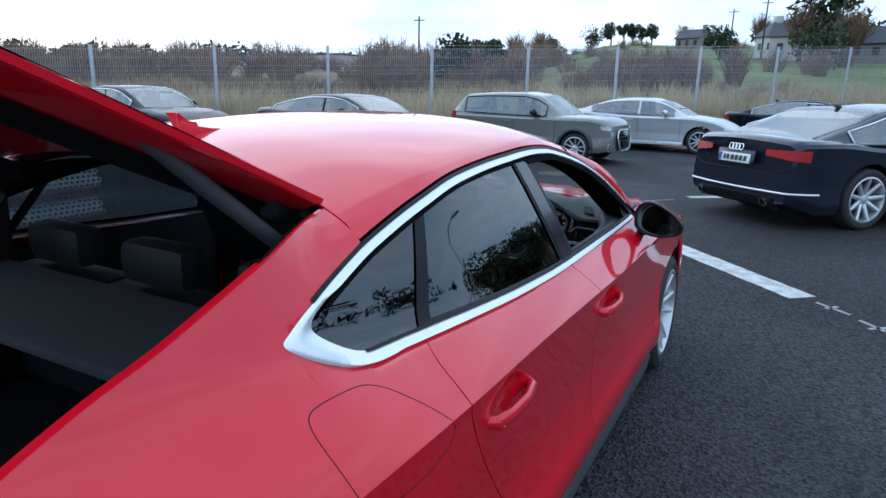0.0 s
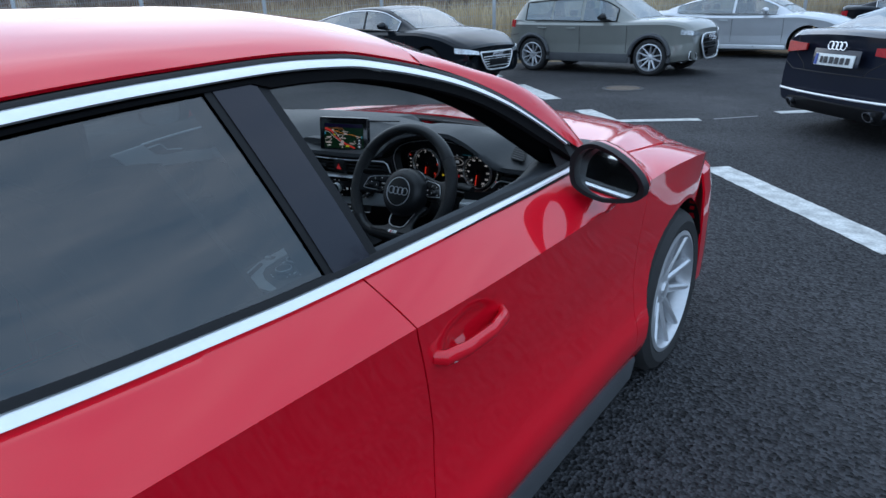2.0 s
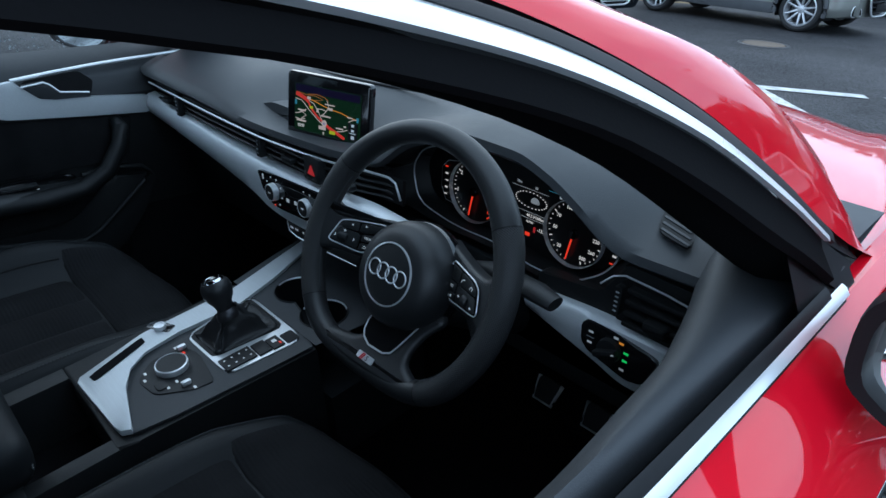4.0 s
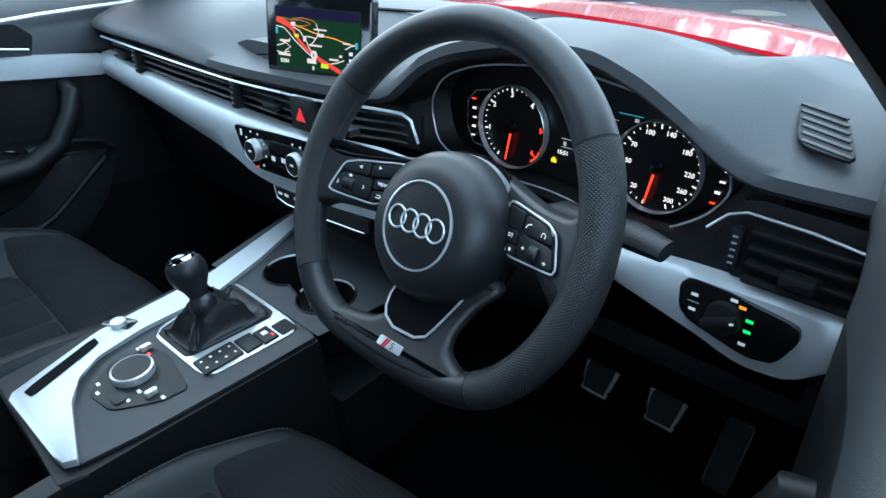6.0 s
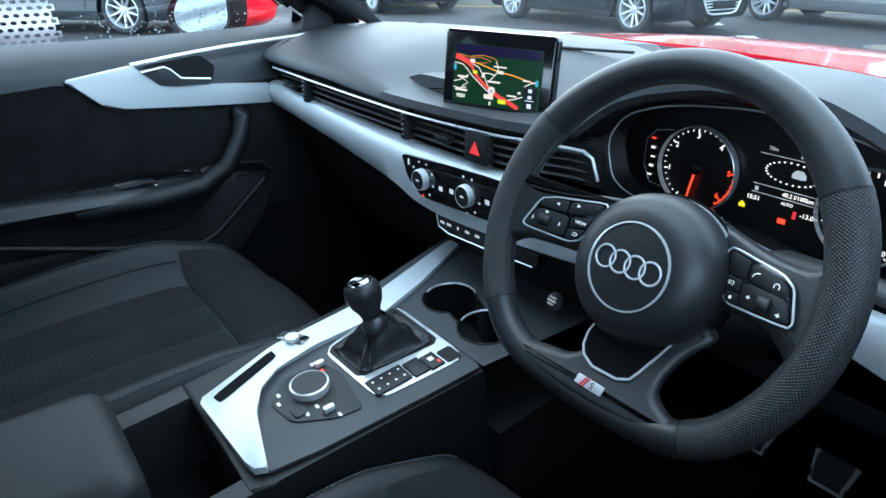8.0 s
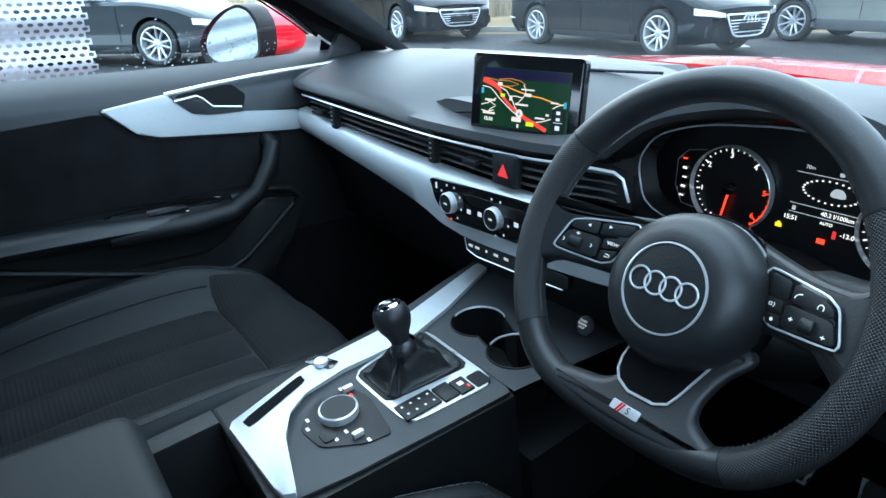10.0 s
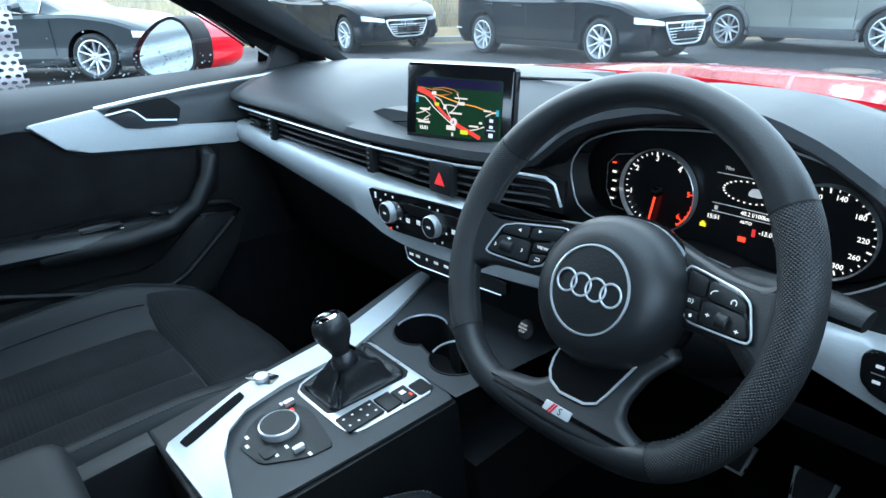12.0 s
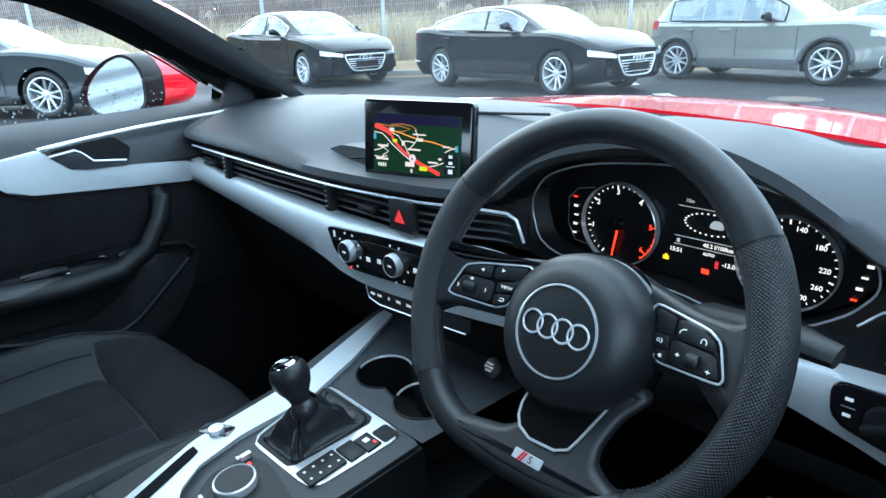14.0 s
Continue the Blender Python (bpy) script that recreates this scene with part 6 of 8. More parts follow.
rows = []
for x in span(-0.80, 0.80, 97):
    y0, z0 = pad_lip(x)
    top = pchip(x, [(-0.8, 0.995), (-0.5, 1.012), (-0.1, 1.022), (0.15, 1.02), (0.27, 1.036), (0.36, 1.047), (0.47, 1.038), (0.55, 1.014), (0.64, 1.008), (0.7, 0.99), (0.8, 0.97)])
    rise = max(top - z0, 0.012)
    row = [(x, y0 + 0.012, z0 - 0.014), (x, y0, z0 - 0.006), (x, y0 + 0.002, z0 + 0.006)]
    for k, h in ((0.05, 0.20), (0.14, 0.46), (0.30, 0.78), (0.5, 0.97), (0.68, 1.0), (0.85, 0.93)):
        yy = y0 + (0.93 - y0) * k
        sink = max(0.0, k - 0.3) * max(0.0, min(1.0, (x - 0.02) / 0.2)) * 0.075
        flat = math.exp(-(((x + 0.065) / 0.185) ** 4)) * pchip(k, [(0.0, 1.0), (0.14, 0.95), (0.3, 0.35), (0.45, 0.0)])
        w = min(1.0, max(0.0, (x - 0.47) / 0.13))
        w = w * w * (3 - 2 * w)
        ramp_z = min(0.30 * (yy - y0), 0.05)
        row.append((x, yy, z0 + 0.006 + (rise * h * (1 - flat) - sink) * (1 - w) + ramp_z * w))
    yb = min(0.99, 0.98 - 0.2 * (abs(x) / 0.75) ** 2.2 + 0.0)
    row.append((x, max(yb, 0.80), (1.012 if x < 0.0 else 0.985) if abs(x) < 0.6 else 0.985))
    row.append((x, max(yb, 0.80) + 0.10, 0.945))
    rows.append(row)
part("dash_pad", grid(rows), DASH, dash, "grained dark dash top", 60)
part("dash_seam", tube([(x, pad_lip(x)[0] + 0.19, pchip(x, [(-0.72, 1.004), (-0.1, 1.024), (0.1, 1.03)]) + 0.0) for x in span(-0.7, 0.1, 24)], 0.0022, 5), SEAL, dash)
# step in the pad beside the screen
part("pad_step", prism(soften([(-0.268, 0.940), (-0.05, 0.938), (-0.05, 0.980), (-0.19, 0.979), (-0.236, 0.966)], 0.10, 2), 0.05, 0.005, on_face(0.640)), DASH, dash)
# vents
back = [(x, 0.878) for x in span(-0.70, 0.05, 9)] + [(0.195, 0.885), (0.195, 0.93)] + [(x, 0.945) for x in span(0.05, -0.70, 9)]
part("vent_recess", prism(back, 0.006, 0, on_face(0.60)), SEAL, dash)
part("pad_underside", grid([[(x, pad_lip(x)[0] + d, pad_lip(x)[1] - 0.012 - e) for d, e in ((0.012, 0), (0.03, 0.01), (0.08, 0.012))] for x in span(-0.78, 0.15, 40)]), HARD, dash)
for i in range(4):
    z = 0.889 + 0.0115 * i
    part("vent_slat", tube([(x, 0.556 + 0.03 * min(1.2, max(0, (x + 0.02) / 0.15)) ** 2, z + 0.006 * max(0, (-x - 0.4) / 0.3)) for x in span(-0.66, 0.178, 26)], 0.0042, 6, flat=0.6), HARD, dash)
part("dash_line", tube([(x, pad_lip(x)[0], pchip(x, [(-0.66, 0.934), (-0.26, 0.929), (0.0, 0.928), (0.13, 0.931), (0.172, 0.932)])) for x in span(-0.66, 0.172, 42)] + [(0.183, 0.588, 0.924), (0.192, 0.592, 0.895)], 0.0021, 6), SATIN, dash, "thin silver line along the vents")
for x in (-0.534, -0.176):
    w = part("vent_wheel", prism(rounded(0.018, 0.052, 0.004), 0.014, 0.003, on_face(0.556) @ Matrix.Translation((x, 0.905, 0))), HARD, dash)
    for k in range(5):
        part("wheel_mark", box((x, 0.5405, 0.888 + 0.0085 * k), (0.005, 0.001, 0.0018), 0), SATIN, w)
for x in (-0.595, -0.074, 0.10):
    part("vent_tab", prism(rounded(0.035, 0.012, 0.004), 0.018, 0.004, on_face(0.558) @ Matrix.Translation((x, 0.902, 0))), HARD, dash)
hz = part("hazard_switch", prism(rounded(0.05, 0.048, 0.004), 0.014, 0.003, on_face(0.559) @ Matrix.Translation((0.003, 0.905, 0))), HARD, dash)
part("hazard_mark", prism([(-0.011, -0.009), (0.011, -0.009), (0, 0.010)], 0.001, 0, on_face(0.5445) @ Matrix.Translation((0.003, 0.904, 0))), GLOWHAZARD, hz, "glowing red triangle")
# silver strip
xs = span(-0.735, 0.27, 50)
tops = [(-0.735, 0.893), (-0.485, 0.879), (-0.27, 0.870), (-0.10, 0.868), (0.05, 0.872), (0.16, 0.88), (0.27, 0.876)]
bots = [(-0.735, 0.845), (-0.5, 0.823), (-0.28, 0.797), (-0.2, 0.783), (-0.155, 0.771), (-0.09, 0.766), (0.03, 0.772), (0.16, 0.785), (0.27, 0.80)]
rows = []
for x in xs:
    a, b = pchip(x, tops), pchip(x, bots)
    rows.append([(x, 0.57, a + 0.004), (x, 0.553, a + 0.001), (x, 0.545, a - 0.005), (x, 0.540, a * 0.55 + b * 0.45), (x, 0.546, b + 0.006), (x, 0.556, b), (x, 0.58, b + 0.006)])
part("trim_strip", grid(rows), BRUSHED, dash, "brushed silver trim strip", 50)
part("lower_dash", grid([[(x, 0.575, pchip(x, bots) + 0.006), (x, 0.60, pchip(x, bots) - 0.03), (x, 0.66, 0.62), (x, 0.80, 0.5)] for x in span(-0.74, 0.2, 24)]), HARD, dash)
# climate panel
co = soften([(-0.176, 0.857), (-0.10, 0.862), (0.05, 0.872), (0.19, 0.872), (0.15, 0.815), (0.03, 0.806), (-0.12, 0.796), (-0.155, 0.82)], 0.12, 2)
clim = part("climate_panel", prism(co, 0.006, 0.002, on_face(0.5405)), GLOSSBLACK, dash, "gloss black climate panel")
part("climate_display", prism(soften([(-0.085, 0.852), (0.16, 0.864), (0.15, 0.846), (-0.01, 0.84), (-0.06, 0.838)], 0.12, 1), 0.001, 0, on_face(0.5342)), DIALFACE, clim)
for x, z in ((-0.113, 0.828), (0.0, 0.833), (0.11, 0.838)):
    k = part("climate_knob", lathe([(0.0178, 0), (0.0178, 0.003), (0.0170, 0.010), (0.0156, 0.0115), (0.0152, 0.0095), (0.0, 0.0095)], 28, on_face(0.5345) @ Matrix.Translation((x, z, 0))), SATIN, clim, "silver ringed knob")
    part("knob_face", lathe([(0.0153, 0.0105), (0.0, 0.0110)], 24, on_face(0.5345) @ Matrix.Translation((x, z, 0))), HARD, k)
    part("knob_mark", box((x, 0.5233, z), (0.008, 0.0005, 0.0028), 0), WHITEINK, k)
    for a in range(7):
        t = radians(60 - 40 * a + 90)
        part("scale_mark", box((x + 0.0285 * math.cos(t), 0.5342, z + 0.0285 * math.sin(t)), (0.003, 0.0008, 0.003), 0), GLOWRED if (a == 0 and x == 0.0) or (a == 6 and x < -0.1) else WHITEINK, clim)
for x, z in ((-0.065, 0.825), (-0.038, 0.828), (0.045, 0.835), (0.065, 0.837)):
    part("climate_mark", box((x, 0.5342, z), (0.009, 0.0008, 0.007), 0), WHITEINK, clim)
part("climate_mark", box((-0.152, 0.5342, 0.848), (0.004, 0.0008, 0.01), 0), WHITEINK, clim)
usb = part("switch_bar", prism(soften([(-0.092, 0.772), (0.14, 0.785), (0.14, 0.762), (-0.06, 0.747), (-0.085, 0.752)], 0.1, 1), 0.01, 0.002, on_face(0.556)), HARD, dash, "row of small switches")
part("bar_line", tube([(-0.092, 0.546, 0.771), (-0.086, 0.546, 0.752), (-0.06, 0.546, 0.747), (0.02, 0.546, 0.752), (0.13, 0.546, 0.761)], 0.0013, 5), SATIN, usb)
for x in (-0.075, -0.058, -0.035, -0.012, 0.012, 0.04):
    part("switch_mark", box((x, 0.5452, 0.763 + 0.055 * (x + 0.06)), (0.010 if x != -0.035 else 0.004, 0.0008, 0.004), 0), WHITEINK, usb)
sb = part("start_button", lathe([(0.0155, 0), (0.0155, 0.002), (0.0135, 0.003), (0.0, 0.003)], 24, Matrix.Translation((0.130, 0.60, 0.686)) @ basis((0, 0, 0), (1, 0, 0), (0, 0.5, 0.85))), DARKMETAL, CAR, "round start button")
for k, (txt) in enumerate(("START", "ENGINE", "STOP")):
    words("legend", txt, 0.0046, Matrix.Translation((0.130, 0.5945 - 0.0024 * k, 0.6955 - 0.0044 * k)) @ basis((0, 0, 0), (1, 0, 0), (0, 0.5, 0.85)), WHITEINK, sb)

# screen
SM = basis((-0.007, 0.591, 1.007), (0.97, 0.25, 0), (0, 0.10, 1))
scr = part("navigation_screen", prism(rounded(0.188, 0.116, 0.008), 0.012, 0.004, SM @ Matrix.Translation((0, -0.004, -0.012))), GLOSSBLACK, CAR, "lit navigation screen on the dash")
part("screen_stalk", box((0, 0, -0.03), (0.12, 0.08, 0.03), 0.01, SM), HARD, scr)
DM = SM @ Matrix.Translation((0, -0.008, 0.0008))
part("display", prism(rounded(0.150, 0.084, 0.002), 0.0006, 0, DM), MAPDARK, scr, "lit map display")


def road(pts, w, material, lift):
    pts = [Vector((x, y, lift)) for x, y in pts]
    rows = []
    for i, p in enumerate(pts):
        d = (pts[min(i + 1, len(pts) - 1)] - pts[max(i - 1, 0)]).normalized()
        s = Vector((-d.y, d.x, 0)) * w / 2
        rows.append([p + s, p - s])
    part("map_road", grid(rows, None, DM), material, scr)



def mp_(u, v):
    """A place on the map display: u to the right and v down, both from 0 to 1."""
    return (-0.073 + 0.146 * u, 0.040 - 0.080 * v)


def map_road(w, material, lift, *uv):
    road([mp_(u, v) for u, v in uv], w, material, lift)


part("map_sky", box((*mp_(0.5, 0.07), 0.0008), (0.146, 0.013, 0.0003), 0, DM), MAPSKY, scr, "dark blue band over the map")
map_road(0.0075, GLOWROUTE, 0.0013, (0.01, 0.20), (0.09, 0.24), (0.17, 0.29), (0.21, 0.34))
map_road(0.0042, GLOWROUTE, 0.0014, (0.14, 0.26), (0.21, 0.34), (0.24, 0.44), (0.30, 0.55), (0.37, 0.65), (0.48, 0.76), (0.57, 0.84), (0.66, 0.90), (0.79, 0.99))
map_road(0.0058, GLOWROUTE, 0.0014, (0.45, 0.73), (0.55, 0.83), (0.66, 0.90), (0.78, 0.985))
map_road(0.0016, GLOWORANGE, 0.0011, (0.20, 0.27), (0.32, 0.31), (0.45, 0.37), (0.56, 0.41), (0.72, 0.44), (0.84, 0.49), (0.98, 0.53))
map_road(0.0013, GLOWBROWN, 0.0010, (0.05, 0.17), (0.18, 0.20), (0.32, 0.19), (0.44, 0.24), (0.36, 0.28), (0.22, 0.30))
map_road(0.0013, GLOWBROWN, 0.0010, (0.20, 0.18), (0.34, 0.15), (0.46, 0.18), (0.52, 0.24))
for uv in (((0.0, 0.32), (0.10, 0.34), (0.16, 0.42), (0.22, 0.52), (0.30, 0.62), (0.38, 0.72), (0.44, 0.78)), ((0.20, 0.30), (0.30, 0.37), (0.34, 0.46), (0.38, 0.54), (0.41, 0.64), (0.45, 0.72)), ((0.50, 0.24), (0.53, 0.34), (0.51, 0.44), (0.46, 0.54), (0.42, 0.60)), ((0.34, 0.46), (0.42, 0.45), (0.49, 0.47)), ((0.0, 0.66), (0.08, 0.62), (0.15, 0.55), (0.18, 0.52)), ((0.04, 0.56), (0.12, 0.60), (0.18, 0.66), (0.12, 0.72), (0.08, 0.80)), ((0.0, 0.76), (0.08, 0.78), (0.16, 0.74)), ((0.64, 0.88), (0.74, 0.84), (0.83, 0.78)), ((0.84, 0.60), (0.90, 0.54), (0.97, 0.50))):
    map_road(0.0015, GLOWPALE, 0.0012, *uv)
for u, v, w, h in ((0.56, 0.41, 0.010, 0.0045), (0.49, 0.59, 0.022, 0.0026), (0.11, 0.56, 0.018, 0.0028), (0.10, 0.80, 0.022, 0.0032), (0.71, 0.79, 0.016, 0.0024), (0.55, 0.32, 0.022, 0.0020), (0.22, 0.26, 0.008, 0.0050), (0.36, 0.50, 0.005, 0.0060), (0.44, 0.86, 0.016, 0.0065), (0.79, 0.72, 0.005, 0.0030), (0.86, 0.50, 0.012, 0.0022), (0.46, 0.975, 0.003, 0.005)):
    part("map_label", box((*mp_(u, v), 0.0016), (w, h, 0.0003), 0, DM), GLOWPALE, scr)
for u, v, w, h in ((0.26, 0.455, 0.0075, 0.0045), (0.60, 0.915, 0.0130, 0.0060)):
    part("map_label", box((*mp_(u, v), 0.0017), (w, h, 0.0003), 0, DM), GLOWLIME, scr)
for u, v in ((0.01, 0.40), (0.975, 0.52)):
    part("map_mark", box((*mp_(u, v), 0.0016), (0.0045, 0.0085, 0.0003), 0, DM), GLOWBLUE, scr)
part("position_mark", lathe([(0.0, 0.0004), (0.0058, 0.0003), (0.0060, 0.0)], 20, DM @ Matrix.Translation((*mp_(0.47, 0.75), 0.0017))), GLOWPALE, scr, "white arrow disc")
part("position_mark", prism([(-0.002, -0.002), (0.002, -0.002), (0, 0.003)], 0.0002, 0, DM @ Matrix.Translation((*mp_(0.47, 0.75), 0.0022))), BLUE, scr)
part("map_sidebar", box((*mp_(0.91, 0.80), 0.0014), (0.021, 0.032, 0.0003), 0, DM), DIALFACE, scr)
for v, w, h in ((0.66, 0.006, 0.0045), (0.77, 0.006, 0.0040), (0.83, 0.014, 0.0010), (0.92, 0.007, 0.0060)):
    part("map_mark", box((*mp_(0.91, v), 0.0018), (w, h, 0.0003), 0, DM), WHITEINK, scr)
words("clock", "15:51", 0.0075, DM @ Matrix.Translation((*mp_(0.10, 0.91), 0.0018)), GLOWWHITE, scr)

# instrument cluster
cl = part("instrument_panel", prism(soften([(0.152, 0.93), (0.175, 0.968), (0.24, 0.992), (0.36, 1.005), (0.48, 0.99), (0.555, 0.945), (0.562, 0.915), (0.54, 0.885), (0.50, 0.858), (0.43, 0.848), (0.36, 0.862), (0.26, 0.858), (0.17, 0.872)], 0.2, 2), 0.004, 0, on_face(0.695)), DIALFACE, CAR, "lit instrument cluster with two dials")
CO = soften([(0.150, 0.93), (0.175, 0.970), (0.24, 0.994), (0.36, 1.008), (0.48, 0.992), (0.558, 0.946), (0.566, 0.915), (0.544, 0.884), (0.504, 0.856), (0.43, 0.846), (0.36, 0.860), (0.26, 0.856), (0.168, 0.870)], 0.2, 2)
part("cluster_frame", tube([(x, 0.656, z) for x, z in CO], 0.0013, 6, closed=True, up=(0, 1, 0)), SATIN, cl, "thin silver edge")
part("cluster_cowl", grid([[*[(x + (x - 0.36) * k * 0.6, 0.695 - 0.115 * k, z + (0.03 * k if z > 0.93 else -0.008 * k)) for x, z in CO], (CO[0][0] + (CO[0][0] - 0.36) * k * 0.6, 0.695 - 0.115 * k, CO[0][1] - 0.0)] for k in (0, 0.3, 0.45)]), HARD, cl, "black cowl round the dials")
hood_rows = []
for x in span(0.13, 0.572, 34):
    y, z = pad_lip(x)
    xi = 0.36 + (x - 0.36) * 0.95
    zi = pchip(xi, [(0.13, 0.925), (0.15, 0.938), (0.175, 0.975), (0.24, 0.999), (0.36, 1.012), (0.48, 0.997), (0.558, 0.951), (0.58, 0.93)])
    hood_rows.append([(x, y + 0.008, z - 0.010), (x, y + 0.03, min(z - 0.012, 0.4 * z + 0.6 * zi)), (xi, 0.657, zi)])
part("cowl_underside", grid(hood_rows), HARD, cl)


def dial(cx, cz, r, labels, ticks, a0, a1, needle, red_from=None):
    """A round gauge: bright ring, ticks, figures and a red needle. Angles run clockwise from straight down."""
    M = on_face(0.6895) @ Matrix.Translation((cx, cz, 0))
    d = part("dial", lathe([(r, 0.003), (r, 0.0), (0, 0.0)], 48, M), DIALFACE, cl, "black dial with white figures")
    part("dial_ring", lathe([(r + 0.0020, 0.0), (r + 0.0017, 0.010), (r + 0.0009, 0.0108), (r, 0.002)], 56, M), SATIN, d, "silver ring")
    bm, br = bmesh.new(), bmesh.new()
    for i in range(ticks + 1):
        t = radians(-90 - (a0 + (a1 - a0) * i / ticks))
        big = i % 5 == 0
        tgt = br if red_from is not None and i >= red_from else bm
        box((r * (0.95 - (0.05 if big else 0.025)), 0, 0.0012), (r * (0.10 if big else 0.05), 0.0016 if big else 0.001, 0.0004), 0, M @ Matrix.Rotation(t, 4, "Z"), tgt)
    o = part("tick_marks", bm, GLOWWHITE, d)
    tagged(o, kind="stuff")
    if red_from is not None:
        o = part("red_ticks", br, GLOWRED, d)
        tagged(o, kind="stuff")
    for q, txt, red in labels:
        t = radians(-90 - (a0 + (a1 - a0) * q))
        sz = 0.0095 if len(txt) == 1 else 0.0078
        words("figure", txt, sz, M @ Matrix.Translation((r * (0.80 if len(txt) == 1 else 0.72) * math.cos(t), r * 0.79 * math.sin(t), 0.0012)), GLOWRED if red else GLOWWHITE, d)
    t = radians(-90 - needle)
    NM = M @ Matrix.Rotation(t, 4, "Z")
    part("needle", prism([(r * 0.14, -0.0014), (r * 0.86, -0.0009), (r * 0.86, 0.0009), (r * 0.14, 0.0014)], 0.0012, 0, NM @ Matrix.Translation((0, 0, 0.006))), GLOWRED, d, "glowing red needle")
    part("needle_cap", lathe([(0.0075, 0.003), (0.007, 0.009), (0.0, 0.0095)], 20, M), GLOSSBLACK, d)


dial(0.271, 0.9135, 0.052, [(i / 6.2, str(i), i >= 5) for i in range(1, 7)], 31, 31, 322, 10, 25)
dial(0.472, 0.911, 0.0505, [((a - 14) / 325, str(v), False) for v, a in ((20, 44), (50, 88), (70, 118), (100, 155), (140, 194), (180, 234), (220, 270), (260, 300), (300, 330))], 30, 14, 339, 10)
part("red_arc", tube([(0.271 + 0.0495 * math.cos(t), 0.687, 0.9135 + 0.0495 * math.sin(t)) for t in [radians(-90 - a) for a in span(265, 322, 12)]], 0.0008, 4), GLOWRED, cl)
CM = on_face(0.690) @ Matrix.Translation((0.381, 0.915, 0))
words("display_text", "15:51", 0.0075, CM @ Matrix.Translation((-0.034, -0.018, 0.0006)), GLOWWHITE, cl)
words("display_text", "AUTO", 0.005, CM @ Matrix.Translation((0.006, -0.016, 0.0006)), GLOWWHITE, cl)
words("display_text", "40.2 l/100km", 0.0068, CM @ Matrix.Translation((0.016, -0.0055, 0.0006)), GLOWWHITE, cl)
words("display_text", "-13.0", 0.0075, CM @ Matrix.Translation((0.030, -0.024, 0.0006)), GLOWWHITE, cl)
words("display_text", "70m", 0.006, CM @ Matrix.Translation((-0.022, 0.044, 0.0006)), WHITEINK, cl)
for x, z, w, h, g in ((0.0, 0.000, 0.075, 0.0007, WHITEINK), (0.002, -0.0105, 0.078, 0.0007, WHITEINK), (0.0, 0.037, 0.072, 0.0007, WHITEINK), (-0.046, -0.031, 0.0075, 0.0048, GLOWYELLOW), (-0.046, -0.0275, 0.0035, 0.0022, GLOWYELLOW), (0.004, -0.037, 0.009, 0.006, GLOWRED), (0.0165, -0.026, 0.004, 0.009, GLOWHAZARD), (-0.032, -0.006, 0.004, 0.005, WHITEINK), (0.012, 0.042, 0.005, 0.004, WHITEINK), (0.05, 0.046, 0.03, 0.0008, GLOWBLUE), (0.058, 0.041, 0.005, 0.004, WHITEINK)):
    part("display_mark", box((x, z, 0.0006), (w, h, 0.0004), 0, CM), g, cl)
for k in range(26):
    t = 2 * math.pi * k / 26
    part("display_dot", box((0.004 + 0.030 * math.cos(t), 0.020 + 0.0125 * math.sin(t), 0.0006), (0.0022, 0.0016, 0.0004), 0, CM), GLOWWHITE, cl)
part("car_symbol", prism(soften([(-0.008, -0.004), (0.008, -0.004), (0.008, 0.001), (0.004, 0.006), (-0.004, 0.006), (-0.008, 0.001)], 0.2, 1), 0.0005, 0, CM @ Matrix.Translation((0.012, 0.020, 0.0004))), WHITEINK, cl)
for k in range(5):
    part("gauge_mark", box((0.203 - 0.002 * abs(k - 2) * 0.5, 0.6885, 0.888 + 0.0125 * k), (0.006, 0.0005, 0.003 if k % 2 else 0.002), 0), GLOWRED if k == 4 else GLOWWHITE, cl)
    part("gauge_mark", box((0.547 - 0.003 * abs(k - 3), 0.6885, 0.888 + 0.0125 * k), (0.006, 0.0005, 0.003 if k % 2 else 0.002), 0), GLOWRED if k == 0 else GLOWWHITE, cl)
part("gauge_outline", tube([(0.222, 0.688, 0.876), (0.203, 0.688, 0.878), (0.191, 0.688, 0.90), (0.191, 0.688, 0.935), (0.205, 0.688, 0.95), (0.23, 0.688, 0.955)], 0.0007, 5), SATIN, cl)

# right end of the dash: vent, silver strip, light switch, side vent
part("right_panel", prism(soften([(0.45, 0.86), (0.56, 0.865), (0.585, 0.925), (0.78, 0.92), (0.78, 0.74), (0.45, 0.78)], 0.08, 1), 0.02, 0.004, on_face(0.66)), HARD, dash)
part("right_vent_recess", prism(rounded(0.118, 0.068, 0.008), 0.003, 0, on_face(0.6405) @ Matrix.Translation((0.645, 0.872, 0))), SEAL, dash)
for i in range(4):
    part("vent_slat", box((0.650, 0.632, 0.848 + 0.0165 * i), (0.098, 0.018, 0.0065), 0.003), HARD, dash)
part("vent_tab", prism(rounded(0.032, 0.014, 0.004), 0.016, 0.004, on_face(0.626) @ Matrix.Translation((0.652, 0.866, 0))), HARD, dash)
part("vent_line", tube([(0.557, 0.634, 0.885), (0.575, 0.632, 0.905), (0.592, 0.632, 0.912), (0.65, 0.632, 0.910), (0.705, 0.632, 0.903)], 0.0016, 6), SATIN, dash, "silver line round the vent")
w = part("vent_wheel", prism(rounded(0.012, 0.044, 0.004), 0.012, 0.003, on_face(0.638) @ Matrix.Translation((0.588, 0.874, 0))), HARD, dash)
